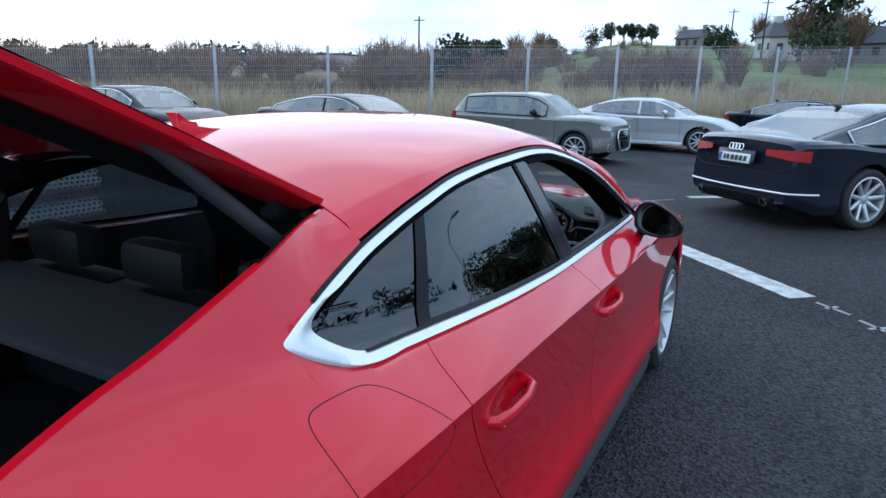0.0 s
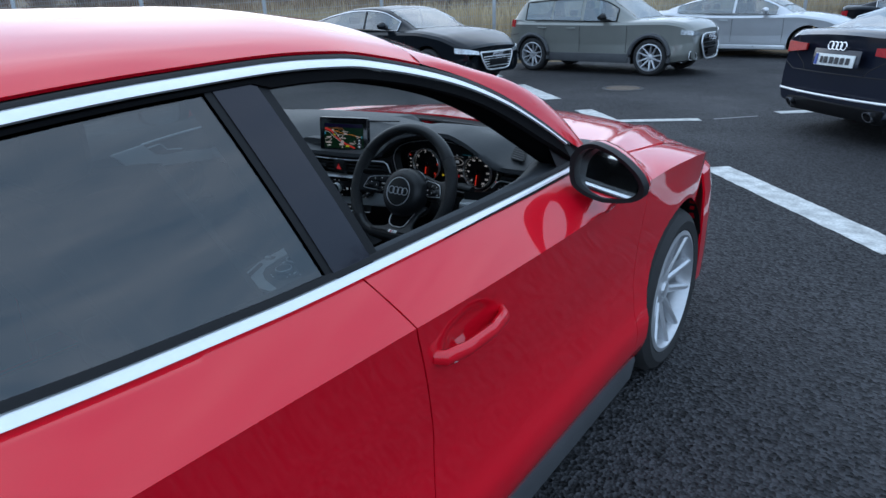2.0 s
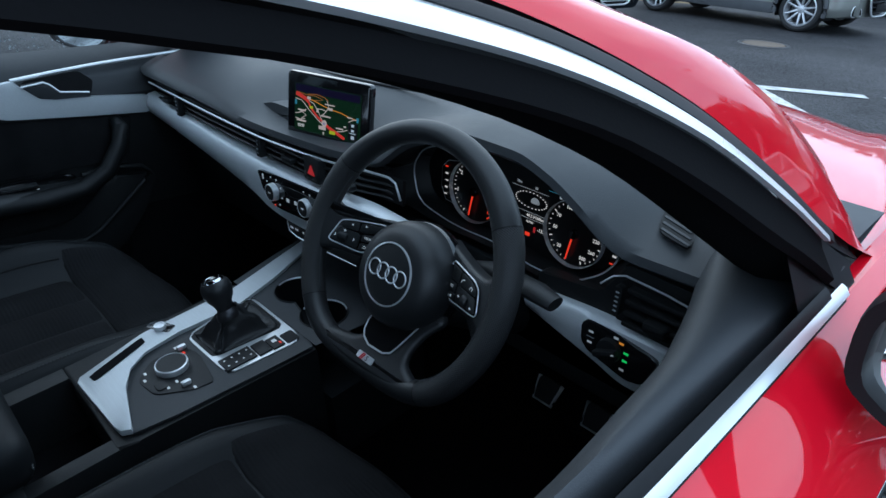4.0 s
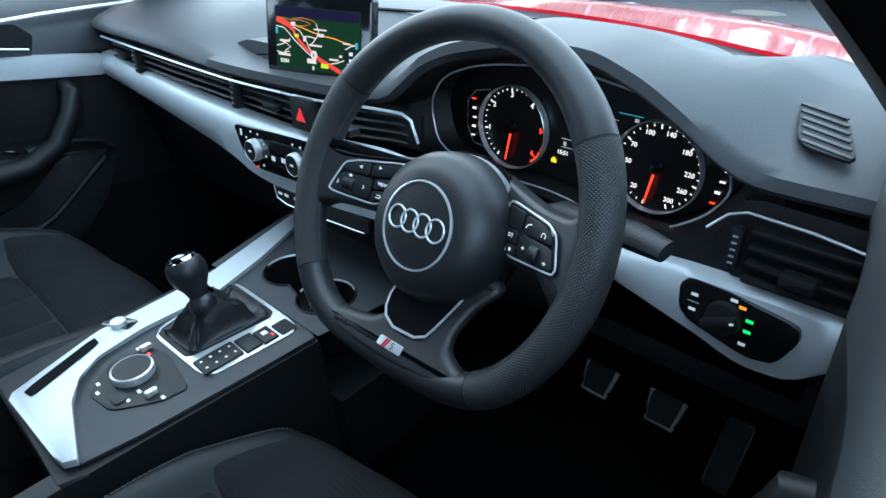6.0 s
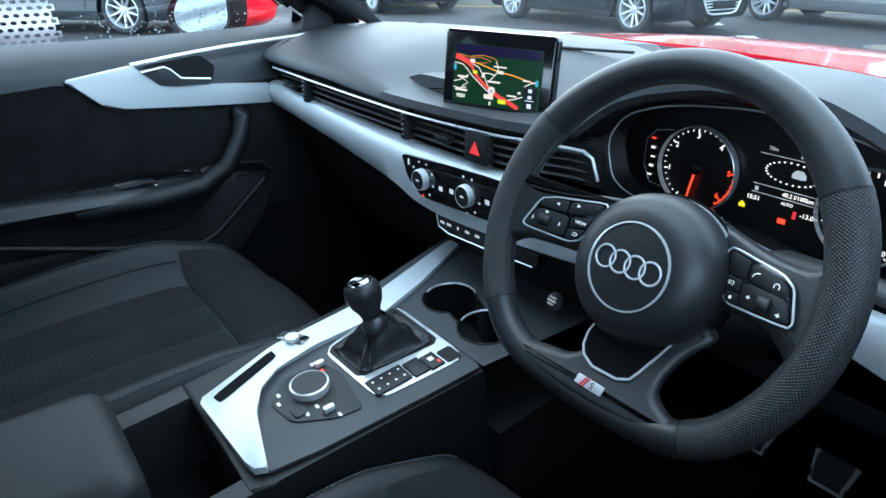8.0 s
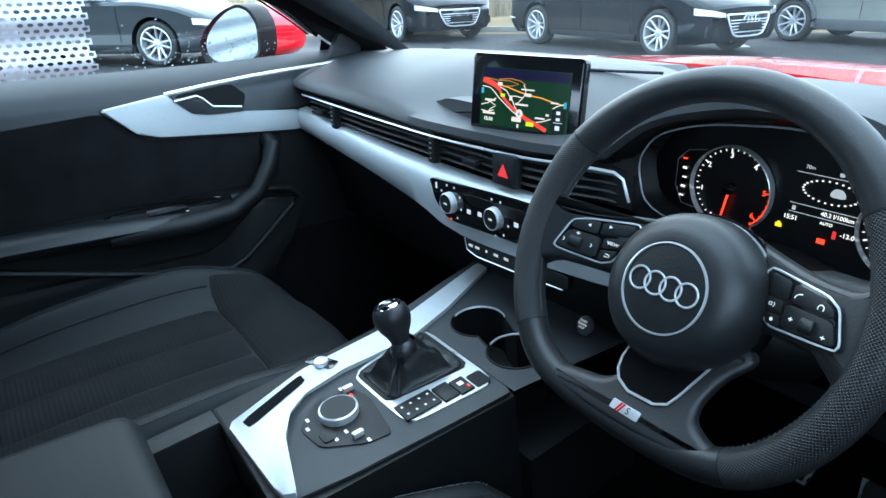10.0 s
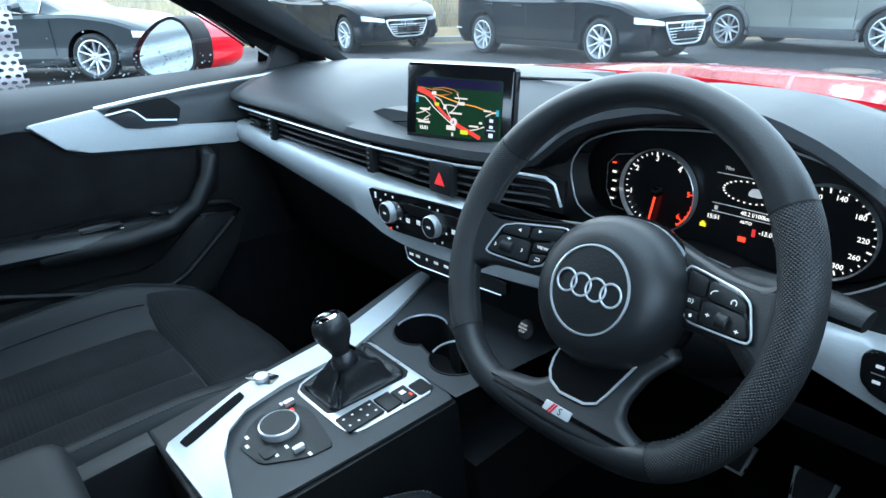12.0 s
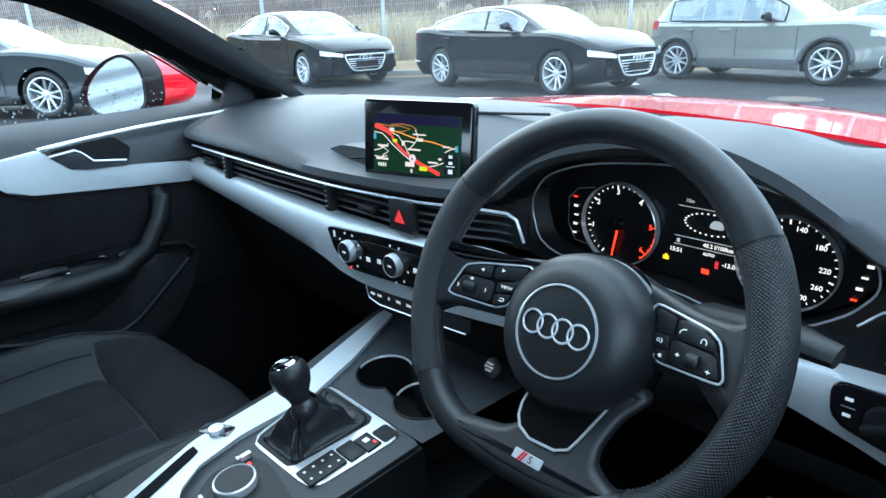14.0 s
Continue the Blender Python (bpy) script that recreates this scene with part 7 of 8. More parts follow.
for k in range(5):
    part("wheel_mark", box((0.588, 0.6253, 0.860 + 0.007 * k), (0.005, 0.001, 0.0018), 0), SATIN, w)
xs = span(0.445, 0.712, 22)
rows = []
for x in xs:
    a = pchip(x, [(0.445, 0.828), (0.56, 0.838), (0.64, 0.840), (0.712, 0.838)])
    b = pchip(x, [(0.445, 0.795), (0.49, 0.784), (0.57, 0.764), (0.626, 0.750), (0.66, 0.754), (0.70, 0.785), (0.712, 0.80)])
    rows.append([(x, 0.655, a + 0.006), (x, 0.636, a + 0.002), (x, 0.623, a - 0.006), (x, 0.619, (a + b) / 2), (x, 0.625, b + 0.005), (x, 0.64, b), (x, 0.67, b + 0.01)])
part("trim_strip", grid(rows), BRUSHED, dash, "brushed silver trim strip", 50)
sw = part("light_switch_panel", prism(soften([(0.549, 0.826), (0.556, 0.833), (0.60, 0.832), (0.664, 0.824), (0.668, 0.81), (0.652, 0.776), (0.625, 0.772), (0.565, 0.787), (0.552, 0.797)], 0.15, 2), 0.006, 0.002, on_face(0.6215)), GLOSSBLACK, dash, "black light switch panel")
part("rotary_switch", lathe([(0.018, 0), (0.017, 0.008), (0.0, 0.009)], 24, on_face(0.6155) @ Matrix.Translation((0.598, 0.806, 0))), HARD, sw)
part("switch_grip", box((0.0, 0.0, 0.012), (0.036, 0.009, 0.012), 0.003, on_face(0.6155) @ Matrix.Translation((0.598, 0.806, 0)) @ Matrix.Rotation(radians(25), 4, "Z")), HARD, sw)
part("grip_line", box((0.015, 0.0, 0.0183), (0.004, 0.002, 0.0008), 0, on_face(0.6155) @ Matrix.Translation((0.598, 0.806, 0)) @ Matrix.Rotation(radians(25), 4, "Z")), WHITEINK, sw)
for x, z, g in ((0.613, 0.8235, GLOWORANGE), (0.622, 0.812, GLOWGREEN), (0.622, 0.800, GLOWGREEN), (0.566, 0.819, WHITEINK), (0.566, 0.802, WHITEINK), (0.566, 0.8105, SATIN), (0.604, 0.828, WHITEINK), (0.62, 0.785, WHITEINK)):
    part("switch_mark", box((x, 0.6152, z), (0.007 if g is not SATIN else 0.012, 0.0006, 0.0032 if g is not SATIN else 0.0006), 0), g, sw)
VM = basis((0.624, 0.680, 0.9870), (1, 0, 0), (0, 1, 0.3)) @ Matrix.Diagonal((1.12, 1.25, 1.0, 1.0))
sv = part("side_vent", prism(soften([(-0.031, 0.034), (0.010, 0.021), (0.037, -0.036), (-0.010, -0.026)], 0.14, 2), 0.003, 0.001, VM), SEAL, dash, "small demister vent")
for k in range(6):
    q = (k + 0.5) / 6
    part("vent_slat", box((0, 0, 0), (0.041, 0.0032, 0.0024), 0.0006, VM @ Matrix.Translation((-0.0105 + 0.024 * q, 0.0275 - 0.0585 * q, 0.0032)) @ Matrix.Rotation(radians(-15), 4, "Z")), DASH, sv)
part("column_shroud", tube([(0.37, 0.72, 0.74), (0.37, 0.60, 0.785), (0.37, 0.50, 0.835)], [0.085, 0.07, 0.055], 16, flat=0.7), HARD, dash)
part("knee_panel", grid([[(x, 0.64, 0.80), (x, 0.64, 0.73), (x, 0.70, 0.69), (x, 0.86, 0.68)] for x in span(0.15, 0.74, 14)]), HARD, dash)
for s, x1, zz in ((-1, 0.215, 0.0), (1, 0.567, 0.03)):
    st = part("column_stalk", tube([(0.37 + s * 0.05, 0.535, 0.875 + zz * 0.5), (0.37 + s * 0.1, 0.51, 0.89 + zz * 0.8), (x1 - s * 0.02, 0.50, 0.888 + zz), (x1 + s * 0.01, 0.498, 0.885 + zz)], [0.010, 0.015, 0.018, 0.014], 12, flat=0.62), HARD, CAR, "black column stalk")
    part("stalk_mark", box((x1 - s * 0.03, 0.4885, 0.889 + zz), (0.02, 0.0006, 0.004), 0), WHITEINK, st)

# steering wheel
WM = basis((0.373, 0.4266, 0.9105), (1, 0, 0), (0, math.sin(radians(23)), math.cos(radians(23))))
sw_rim, fat = [], []
for i in range(96):
    t = 2 * math.pi * i / 96
    x, y = 0.0035 + 0.1735 * math.cos(t), 0.0015 + 0.1735 * math.sin(t)
    if y < -0.10:
        y = -0.10 - 0.053 * math.tanh((-0.10 - y) / 0.053)
    sw_rim.append((x, y, 0.0))
    fat.append(0.0158 + 0.0014 * abs(math.cos(t)) ** 2 + 0.0012 * math.exp(-(((t - radians(35)) / 0.25) ** 2)) + 0.0012 * math.exp(-(((t - radians(145)) / 0.25) ** 2)))


def arc_part(a, b, grow=0.0):
    """A stretch of the rim between two angles in degrees, with rows laid out along it for the pricked holes."""
    idx = list(range(round(a / 3.75), round(b / 3.75) + 1))
    bm = bmesh.new()
    uv = bm.loops.layers.uv.new("rows")
    n, rows = 24, []
    for i in idx:
        p, d = Vector(sw_rim[i % 96]), (Vector(sw_rim[(i + 1) % 96]) - Vector(sw_rim[(i - 1) % 96])).normalized()
        o, r = d.cross(Vector((0, 0, 1))), fat[i % 96] + grow
        rows.append([bm.verts.new(WM @ (p + o * math.cos(q) * r + Vector((0, 0, math.sin(q) * r * 1.05)))) for q in [2 * math.pi * j / n for j in range(n)]])
    step, ring = 3.75 * math.pi / 180 * 0.173, 2 * math.pi * 0.0168 / n
    for k in range(len(rows) - 1):
        for j in range(n):
            f = bm.faces.new((rows[k][j], rows[k][(j + 1) % n], rows[k + 1][(j + 1) % n], rows[k + 1][j]))
            for lp, (u, v) in zip(f.loops, ((k, j), (k, j + 1), (k + 1, j + 1), (k + 1, j))):
                u_, v_ = u * step / 0.0031, v * ring / 0.0031
                lp[uv].uv = (u_ + v_, u_ - v_)
    return bm


wheel_ob = part("steering_wheel", arc_part(32, 148), LEATHER, CAR, "black leather flat-bottomed steering wheel", 60)
part("grip", arc_part(148, 217, 0.0003), PERFLEATHER, wheel_ob, "perforated leather grip", 60)
part("grip", arc_part(-52, 32, 0.0003), PERFLEATHER, wheel_ob, "perforated leather grip", 60)
part("lower_rim", arc_part(217, 308), LEATHER, wheel_ob, "", 60)
for a in (32, 148, 217, 308):
    i = round(a / 3.75) % 96
    p, q = Vector(sw_rim[i]), Vector(sw_rim[(i + 1) % 96])
    d = (q - p).normalized()
    bm = tube([p - d * 0.0007, p + d * 0.0007], fat[i] + 0.0005, 24, flat=1.05, m=WM)
    part("rim_seam", bm, SEAL, wheel_ob)
HC = Matrix.Translation((0.011, -0.013, 0.006))
part("hub", lathe([(0.074, -0.034), (0.0735, -0.022), (0.0715, -0.010), (0.067, 0.001), (0.060, 0.009), (0.051, 0.0135), (0.043, 0.0148), (0.0425, 0.0138), (0.0418, 0.0148), (0.0, 0.0156)], 64, WM @ HC), LEATHER, wheel_ob, "round airbag cover", 70)
part("hub_ring", lathe([(0.0420, 0.0135), (0.0417, 0.0164), (0.0402, 0.0168), (0.0396, 0.0140)], 64, WM @ HC), SATIN, wheel_ob, "chrome ring")
rings(wheel_ob, WM @ HC @ Matrix.Translation((0, 0.002, 0.0168)), 0.0104, 0.0011, "ring_badge", SATIN)
part("hub_face", lathe([(0.0398, 0.0152), (0.038, 0.0158), (0.0, 0.0164)], 48, WM @ HC), HARD, wheel_ob, "dark disc inside the ring")
part("hub_back", lathe([(0.060, -0.075), (0.076, -0.05), (0.0765, -0.036), (0.072, -0.030)], 48, WM @ HC), GLOSSBLACK, wheel_ob, "gloss black hub surround", 60)


def icon(kind, m, material, parent):
    """A small printed sign on a button."""
    bm = bmesh.new()
    if kind == "left" or kind == "right":
        s_ = -1 if kind == "left" else 1
        bm = prism([(s_ * 0.002, 0), (s_ * -0.0012, 0.0018), (s_ * -0.0012, -0.0018)], 0.0003, 0, m)
    elif kind == "phone":
        tube([(-0.003, -0.0022, 0), (-0.0022, 0.0002, 0), (0.0, 0.0018, 0), (0.003, 0.0024, 0)], 0.0006, 5, bm, m=m)
    elif kind == "head":
        tube([(0.0026 * math.cos(a), 0.0026 * math.sin(a), 0) for a in span(-0.6, math.pi + 0.6, 12)], 0.0005, 5, bm, m=m)
    elif kind == "voice":
        tube([(-0.0035, -0.0012, 0), (-0.001, -0.0012, 0), (-0.001, 0.0012, 0), (-0.0035, 0.0012, 0)], 0.0004, 5, bm, closed=True, m=m)
        tube([(0.0008, -0.002, 0), (0.002, 0.0, 0), (0.0008, 0.002, 0)], 0.0004, 5, bm, m=m)
    elif kind == "star":
        for a in (0, 60, 120):
            tube([(0.0017 * math.cos(radians(a)), 0.0017 * math.sin(radians(a)), 0), (-0.0017 * math.cos(radians(a)), -0.0017 * math.sin(radians(a)), 0)], 0.0005, 5, bm, m=m)
    elif kind == "back":
        tube([(-0.002, 0.0014, 0), (0.0016, 0.0014, 0), (0.0024, 0.0, 0), (0.0016, -0.0014, 0), (-0.0026, -0.0014, 0)], 0.0005, 5, bm, m=m)
    elif kind == "moon":
        tube([(-0.001 + 0.0018 * math.cos(a), 0.0018 * math.sin(a), 0) for a in span(-1.2, 1.2, 8)], 0.0005, 5, bm, m=m)
    else:
        tube([(-0.002, 0, 0), (0.002, 0, 0)], 0.0005, 5, bm, m=m)
        tube([(0.0, 0.0016, 0), (0.0, -0.0016, 0)], 0.0005, 5, bm, m=m)
    part("button_mark", bm, material, parent)


def spoke(side):
    """A side spoke that dips from the rim to the hub, with a keypad in a silver frame."""
    s = side
    SP = WM @ Matrix(((1, 0, 0, 0), (0, 1, 0, 0), (s * 0.40, 0, 1, -0.052), (0, 0, 0, 1)))
    if s > 0:
        o = [(0.030, 0.056), (0.0605, 0.0478), (0.112, 0.0365), (0.145, 0.035), (0.160, 0.045), (0.172, 0.05), (0.174, -0.045), (0.167, -0.038), (0.157, -0.021), (0.12, -0.0185), (0.085, -0.0205), (0.04, -0.026)]
        k = [(0.0705, 0.029), (0.0757, 0.0342), (0.130, 0.0272), (0.1425, 0.0205), (0.1525, -0.0045), (0.150, -0.0095), (0.085, -0.0128)]
    else:
        o = [(-0.03, 0.047), (-0.056, 0.0425), (-0.116, 0.0305), (-0.138, 0.027), (-0.153, 0.035), (-0.170, 0.046), (-0.172, -0.055), (-0.158, -0.044), (-0.143, -0.0315), (-0.123, -0.028), (-0.062, -0.0245), (-0.03, -0.028)]
        k = [(-0.1385, -0.015), (-0.1275, 0.016), (-0.1125, 0.022), (-0.059, 0.0328), (-0.077, -0.0125), (-0.088, -0.018), (-0.133, -0.0175)]
    part("spoke", cushion(soften(o, 0.22, 3), 0.024, 0.007, SP @ Matrix.Translation((0, 0, -0.026))), LEATHER, wheel_ob, "leather-covered spoke", 70)
    ko = soften(k, 0.12, 2)
    kp = part("keypad", prism(ko, 0.003, 0.0006, SP @ Matrix.Translation((0, 0, -0.0022))), GLOSSBLACK, wheel_ob, "black button pad")
    part("keypad_frame", tube([(x, y, 0.0006) for x, y in ko], 0.0011, 6, closed=True, m=SP), SATIN, kp, "chrome edging")
    BK = SP @ Matrix.Translation((0, 0, 0.0008))
    keys = ([[(0.0765, 0.0310), (0.0985, 0.0285), (0.1005, 0.0125), (0.080, 0.0125)], [(0.1000, 0.0283), (0.128, 0.0248), (0.1395, 0.0185), (0.1425, 0.0115), (0.102, 0.0122)], [(0.0803, 0.0112), (0.0965, 0.0110), (0.0985, -0.0000), (0.0835, -0.0005)], [(0.0838, -0.0018), (0.0985, -0.0015), (0.1000, -0.0102), (0.0868, -0.0108)], [(0.0980, 0.0108), (0.1430, 0.0100), (0.1495, -0.0050), (0.1475, -0.0075), (0.1013, -0.0100)]] if s > 0 else
            [[(-0.1262, 0.0145), (-0.1120, 0.0202), (-0.0985, 0.0228), (-0.0985, 0.0090), (-0.1262, 0.0080)], [(-0.0970, 0.0230), (-0.0640, 0.0298), (-0.0680, 0.0160), (-0.0970, 0.0090)], [(-0.1262, 0.0066), (-0.0930, 0.0075), (-0.0930, -0.0155), (-0.1330, -0.0155), (-0.1365, -0.0140)], [(-0.0915, 0.0078), (-0.0690, 0.0135), (-0.0740, 0.0005), (-0.0915, -0.0030)], [(-0.0915, -0.0045), (-0.0745, -0.0010), (-0.0785, -0.0118), (-0.0890, -0.0160), (-0.0915, -0.0155)]])
    for q in keys:
        mx, my = sum(p[0] for p in q) / len(q), sum(p[1] for p in q) / len(q)
        part("button", cushion(soften([(mx + (x - mx) * 0.96, my + (y - my) * 0.96) for x, y in q], 0.12, 1), 0.0018, 0.0007, BK, 2), HARD, kp)
    rx, ry = (0.1235, -0.0005) if s > 0 else (-0.1165, -0.0050)
    part("thumb_roller", lathe([(0.0, 0.0062), (0.0055, 0.0062), (0.0068, 0.005), (0.0068, -0.005), (0.0055, -0.0062), (0, -0.0062)], 18, SP @ Matrix.Translation((rx, ry, 0.001)) @ Matrix.Rotation(radians(90), 4, "Y")), HARD, kp, "ribbed thumb roller")
    IC = lambda x, y: BK @ Matrix.Translation((x, y, 0.0021))
    for kind, x, y in ((("voice", 0.0885, 0.0058), ("star", 0.092, -0.006), ("phone", 0.108, 0.019), ("head", 0.129, 0.0165), ("plus", 0.1085, 0.0), ("plus", 0.139, -0.0035)) if s > 0 else (("left", -0.108, 0.016), ("right", -0.088, 0.0205), ("moon", -0.129, -0.006), ("moon", -0.101, -0.004), ("plus", -0.1165, 0.004), ("back", -0.083, -0.0085))):
        icon(kind, IC(x, y), WHITEINK, kp)
    if s < 0:
        words("button_text", "VIEW", 0.0048, IC(-0.081, 0.0045), WHITEINK, kp)
    bm = bmesh.new()
    for q in span(0, 1, 34):
        x = s * (0.066 + 0.078 * q)
        y = (pchip(abs(x), [(0.06, 0.0440), (0.112, 0.0328), (0.146, 0.0312)]) if s > 0 else pchip(abs(x), [(0.06, 0.0388), (0.116, 0.0268), (0.146, 0.0245)]))
        box((x, y, -0.0021), (0.0016, 0.0006, 0.0008), 0, SP, bm)
    tagged(part("stitching", bm, STITCH, wheel_ob, "grey stitching"), kind="stuff")


spoke(1)
spoke(-1)
LP = WM @ Matrix(((1, 0, 0, 0), (0, 1, 0, 0), (0, -0.42, 1, -0.0415), (0, 0, 0, 1)))
lo = soften([(0.02, -0.035), (-0.024, -0.045), (-0.0215, -0.072), (-0.0158, -0.0945), (-0.0150, -0.108), (-0.028, -0.1170), (-0.055, -0.1215), (-0.085, -0.1265), (-0.095, -0.134), (-0.08, -0.1435), (0.0, -0.1465), (0.075, -0.1425), (0.112, -0.134), (0.108, -0.1235), (0.086, -0.1190), (0.071, -0.1115), (0.0675, -0.098), (0.0745, -0.071), (0.0925, -0.047), (0.075, -0.035)], 0.2, 3)
part("lower_spoke", cushion(lo, 0.010, 0.0075, LP @ Matrix.Translation((0, 0, -0.010))), LEATHER, wheel_ob, "leather lower spoke", 70)
# the dark of the spoke's hollow is a flat plate in matt black
li = soften([(-0.012, -0.050), (-0.0175, -0.080), (-0.0165, -0.097), (-0.0095, -0.1085), (0.006, -0.1148), (0.0345, -0.1138), (0.0455, -0.1078), (0.0595, -0.0675), (0.055, -0.050)], 0.12, 2)
part("spoke_inlay", prism(li, 0.0012, 0.0004, LP @ Matrix.Translation((0, 0, 0.0002))), DOORRUBBER, wheel_ob, "flat black plate in place of the dark hollow")
part("inlay_edge", tube([(x, y, 0.0012) for x, y in ((-0.0165, -0.075), (-0.0178, -0.090), (-0.0150, -0.101), (-0.0085, -0.1090), (0.006, -0.1148), (0.0335, -0.1138), (0.0445, -0.1085), (0.0490, -0.099), (0.0605, -0.0655))], 0.0014, 6, m=LP), SATIN, wheel_ob, "chrome edge of the hollow")
BD = LP @ Matrix.Translation((0.0135, -0.1300, 0.0))
part("badge", prism(rounded(0.0310, 0.0085, 0.001), 0.0012, 0.0003, BD), SATIN, wheel_ob, "small silver and red badge")
bred = mat("badge_red", (0.5, 0.01, 0.02), 0.3)
for dx, mt in ((-0.0075, bred), (-0.0045, bred)):
    part("badge_mark", prism([(dx - 0.002, -0.0042), (dx + 0.0002, -0.0042), (dx + 0.0035, 0.0042), (dx + 0.0013, 0.0042)], 0.0003, 0, BD @ Matrix.Translation((0, 0, 0.0011))), mt, wheel_ob)
words("badge_letter", "S", 0.0088, BD @ Matrix.Translation((0.0035, 0, 0.0013)), INK, wheel_ob)
for a, b in ((150, 214), (-50, 28)):
    bm = bmesh.new()
    for t in span(a, b, 46):
        i = t / 3.75
        i0 = int(math.floor(i)) % 96
        p = Vector(sw_rim[i0]).lerp(Vector(sw_rim[(i0 + 1) % 96]), i - math.floor(i))
        q = p * (1 - (fat[i0] + 0.0002) / p.length)
        box((q.x, q.y, 0.002), (0.0012, 0.0026, 0.0012), 0, WM, bm)
    tagged(part("stitching", bm, STITCH, wheel_ob, "grey stitching"), kind="stuff")

# centre console
KM = basis((0, 0.3, 0.64), (1, 0, 0), (0, 1, 0.1))
KP = lambda x, y, h=0.0: KM @ Vector((x, (y - 0.3) / 1.0, h))
UNDER = KM @ Matrix.Translation((0, 0, -0.256))
con = part("centre_console", prism(soften([(-0.13, 0.142), (-0.125, 0.10), (-0.115, -0.06), (-0.112, -0.19), (0.139, -0.19), (0.142, -0.16), (0.152, 0.05), (0.156, 0.142)], 0.03, 1), 0.25, 0.006, UNDER), HARD, CAR, "black centre console with silver trim")
for xa, xb in ((-0.113, -0.076), (0.108, 0.139)):
    part("bin_wall", prism([(xa, -0.188), (xb, -0.188), (xb, -0.31), (xa, -0.31)], 0.25, 0.006, UNDER), HARD, con)
part("console_rear", prism([(-0.113, -0.308), (0.139, -0.308), (0.139, -0.46), (-0.113, -0.46)], 0.25, 0.004, UNDER), HARD, con)
part("console_deck", prism(soften([(-0.07, 0.138), (-0.06, 0.1), (-0.055, -0.02), (-0.045, -0.09), (-0.0, -0.125), (0.128, -0.165), (0.138, -0.1), (0.148, 0.05), (0.152, 0.138)], 0.04, 2), 0.004, 0.002, KM @ Matrix.Translation((0, 0, -0.004))), DASH, con, "soft black deck")
tr = soften([(-0.160, 0.33), (-0.132, 0.33), (-0.074, 0.20), (-0.042, 0.10), (-0.045, -0.01), (-0.036, -0.078), (-0.012, -0.113), (0.03, -0.135), (0.126, -0.163), (0.118, -0.177), (0.10, -0.180), (-0.046, -0.186), (-0.088, -0.06), (-0.094, 0.05), (-0.098, 0.12)], 0.06, 1)
part("console_trim", prism(tr, 0.010, 0.003, KM @ Matrix.Translation((0, 0, -0.003))), BRUSHED, con, "brushed silver console trim")
part("key_slot", prism(soften([(-0.077, -0.066), (-0.058, -0.066), (-0.018, -0.164), (-0.037, -0.168)], 0.1, 2), 0.0006, 0, KM @ Matrix.Translation((0, 0, 0.0074))), CARPET, con, "narrow dark key slot")
vp = part("volume_plate", prism(rounded(0.050, 0.022, 0.005), 0.002, 0.0006, KM @ Matrix.Translation((-0.083, -0.028, 0.006)) @ Matrix.Rotation(radians(25), 4, "Z")), GLOSSBLACK, con)
part("volume_knob", lathe([(0.0105, 0), (0.0108, 0.004), (0.0098, 0.0068), (0.0066, 0.0072), (0.0060, 0.0062), (0.0, 0.0062)], 24, KM @ Matrix.Translation((-0.078, -0.031, 0.008))), SATIN, vp, "small silver knob")
# gear lever
gr = [(-0.060, 0.137), (0.124, 0.135), (0.114, -0.004), (-0.032, -0.008)]
gs = soften(gr, 0.1, 2)
part("gear_surround", prism(gs, 0.003, 0.001, KM @ Matrix.Translation((0, 0, -0.001))), SATIN, con, "silver gear surround")
part("boot_well", prism(soften([(-0.055, 0.131), (0.071, 0.130), (0.060, -0.001), (-0.027, -0.003)], 0.08, 2), 0.0006, 0, KM @ Matrix.Translation((0, 0, 0.0022))), SEAL, con)
LEAN = basis((0.0275, 0.3455, 0.697), (0.943, 0.0, 0.333), (0.0, 0.99, 0.14))
lv = Vector((0.0275, 0.3455, 0.697))
bw = soften([(-0.048, 0.125), (0.068, 0.126), (0.060, 0.005), (-0.024, 0.003)], 0.08, 2)
rows = []
for k, (q, h) in enumerate(((1.0, 0.0012), (0.985, 0.0045), (0.93, 0.0060), (0.86, 0.0055), (0.78, 0.0080), (0.68, 0.014), (0.58, 0.024), (0.49, 0.0315), (0.42, 0.034), (0.36, 0.039), (0.31, 0.0455), (0.27, 0.050), (0.25, 0.0535), (0.225, 0.0555))):
    row = []
    for i in range(72):
        g = i / 72 * len(bw)
        a_, b_ = bw[int(g) % len(bw)], bw[(int(g) + 1) % len(bw)]
        x, y = a_[0] + (b_[0] - a_[0]) * (g - int(g)), a_[1] + (b_[1] - a_[1]) * (g - int(g))
        t = 2 * math.pi * i / 72
        fold = (noise.noise((math.cos(t) * 2.2, math.sin(t) * 2.2, q * 2.0)) + 0.6 * noise.noise((math.cos(t) * 5.0 + 7, math.sin(t) * 5.0, q * 3.5)))
        live = math.sin(math.pi * min(1.0, max(0.0, (1.0 - q) / 0.78))) ** 0.7
        c = KP(x, y + 0.3, h + fold * 0.011 * live)
        w = min(1 + 0.22 * fold * live, 0.985 / q)
        row.append((lv.x + (c.x - lv.x) * q * w, lv.y + (c.y - lv.y) * q * w, c.z))
    rows.append(row + [row[0]])
part("gear_boot", grid(rows), GAITER, con, "creased black leather gaiter", 80)
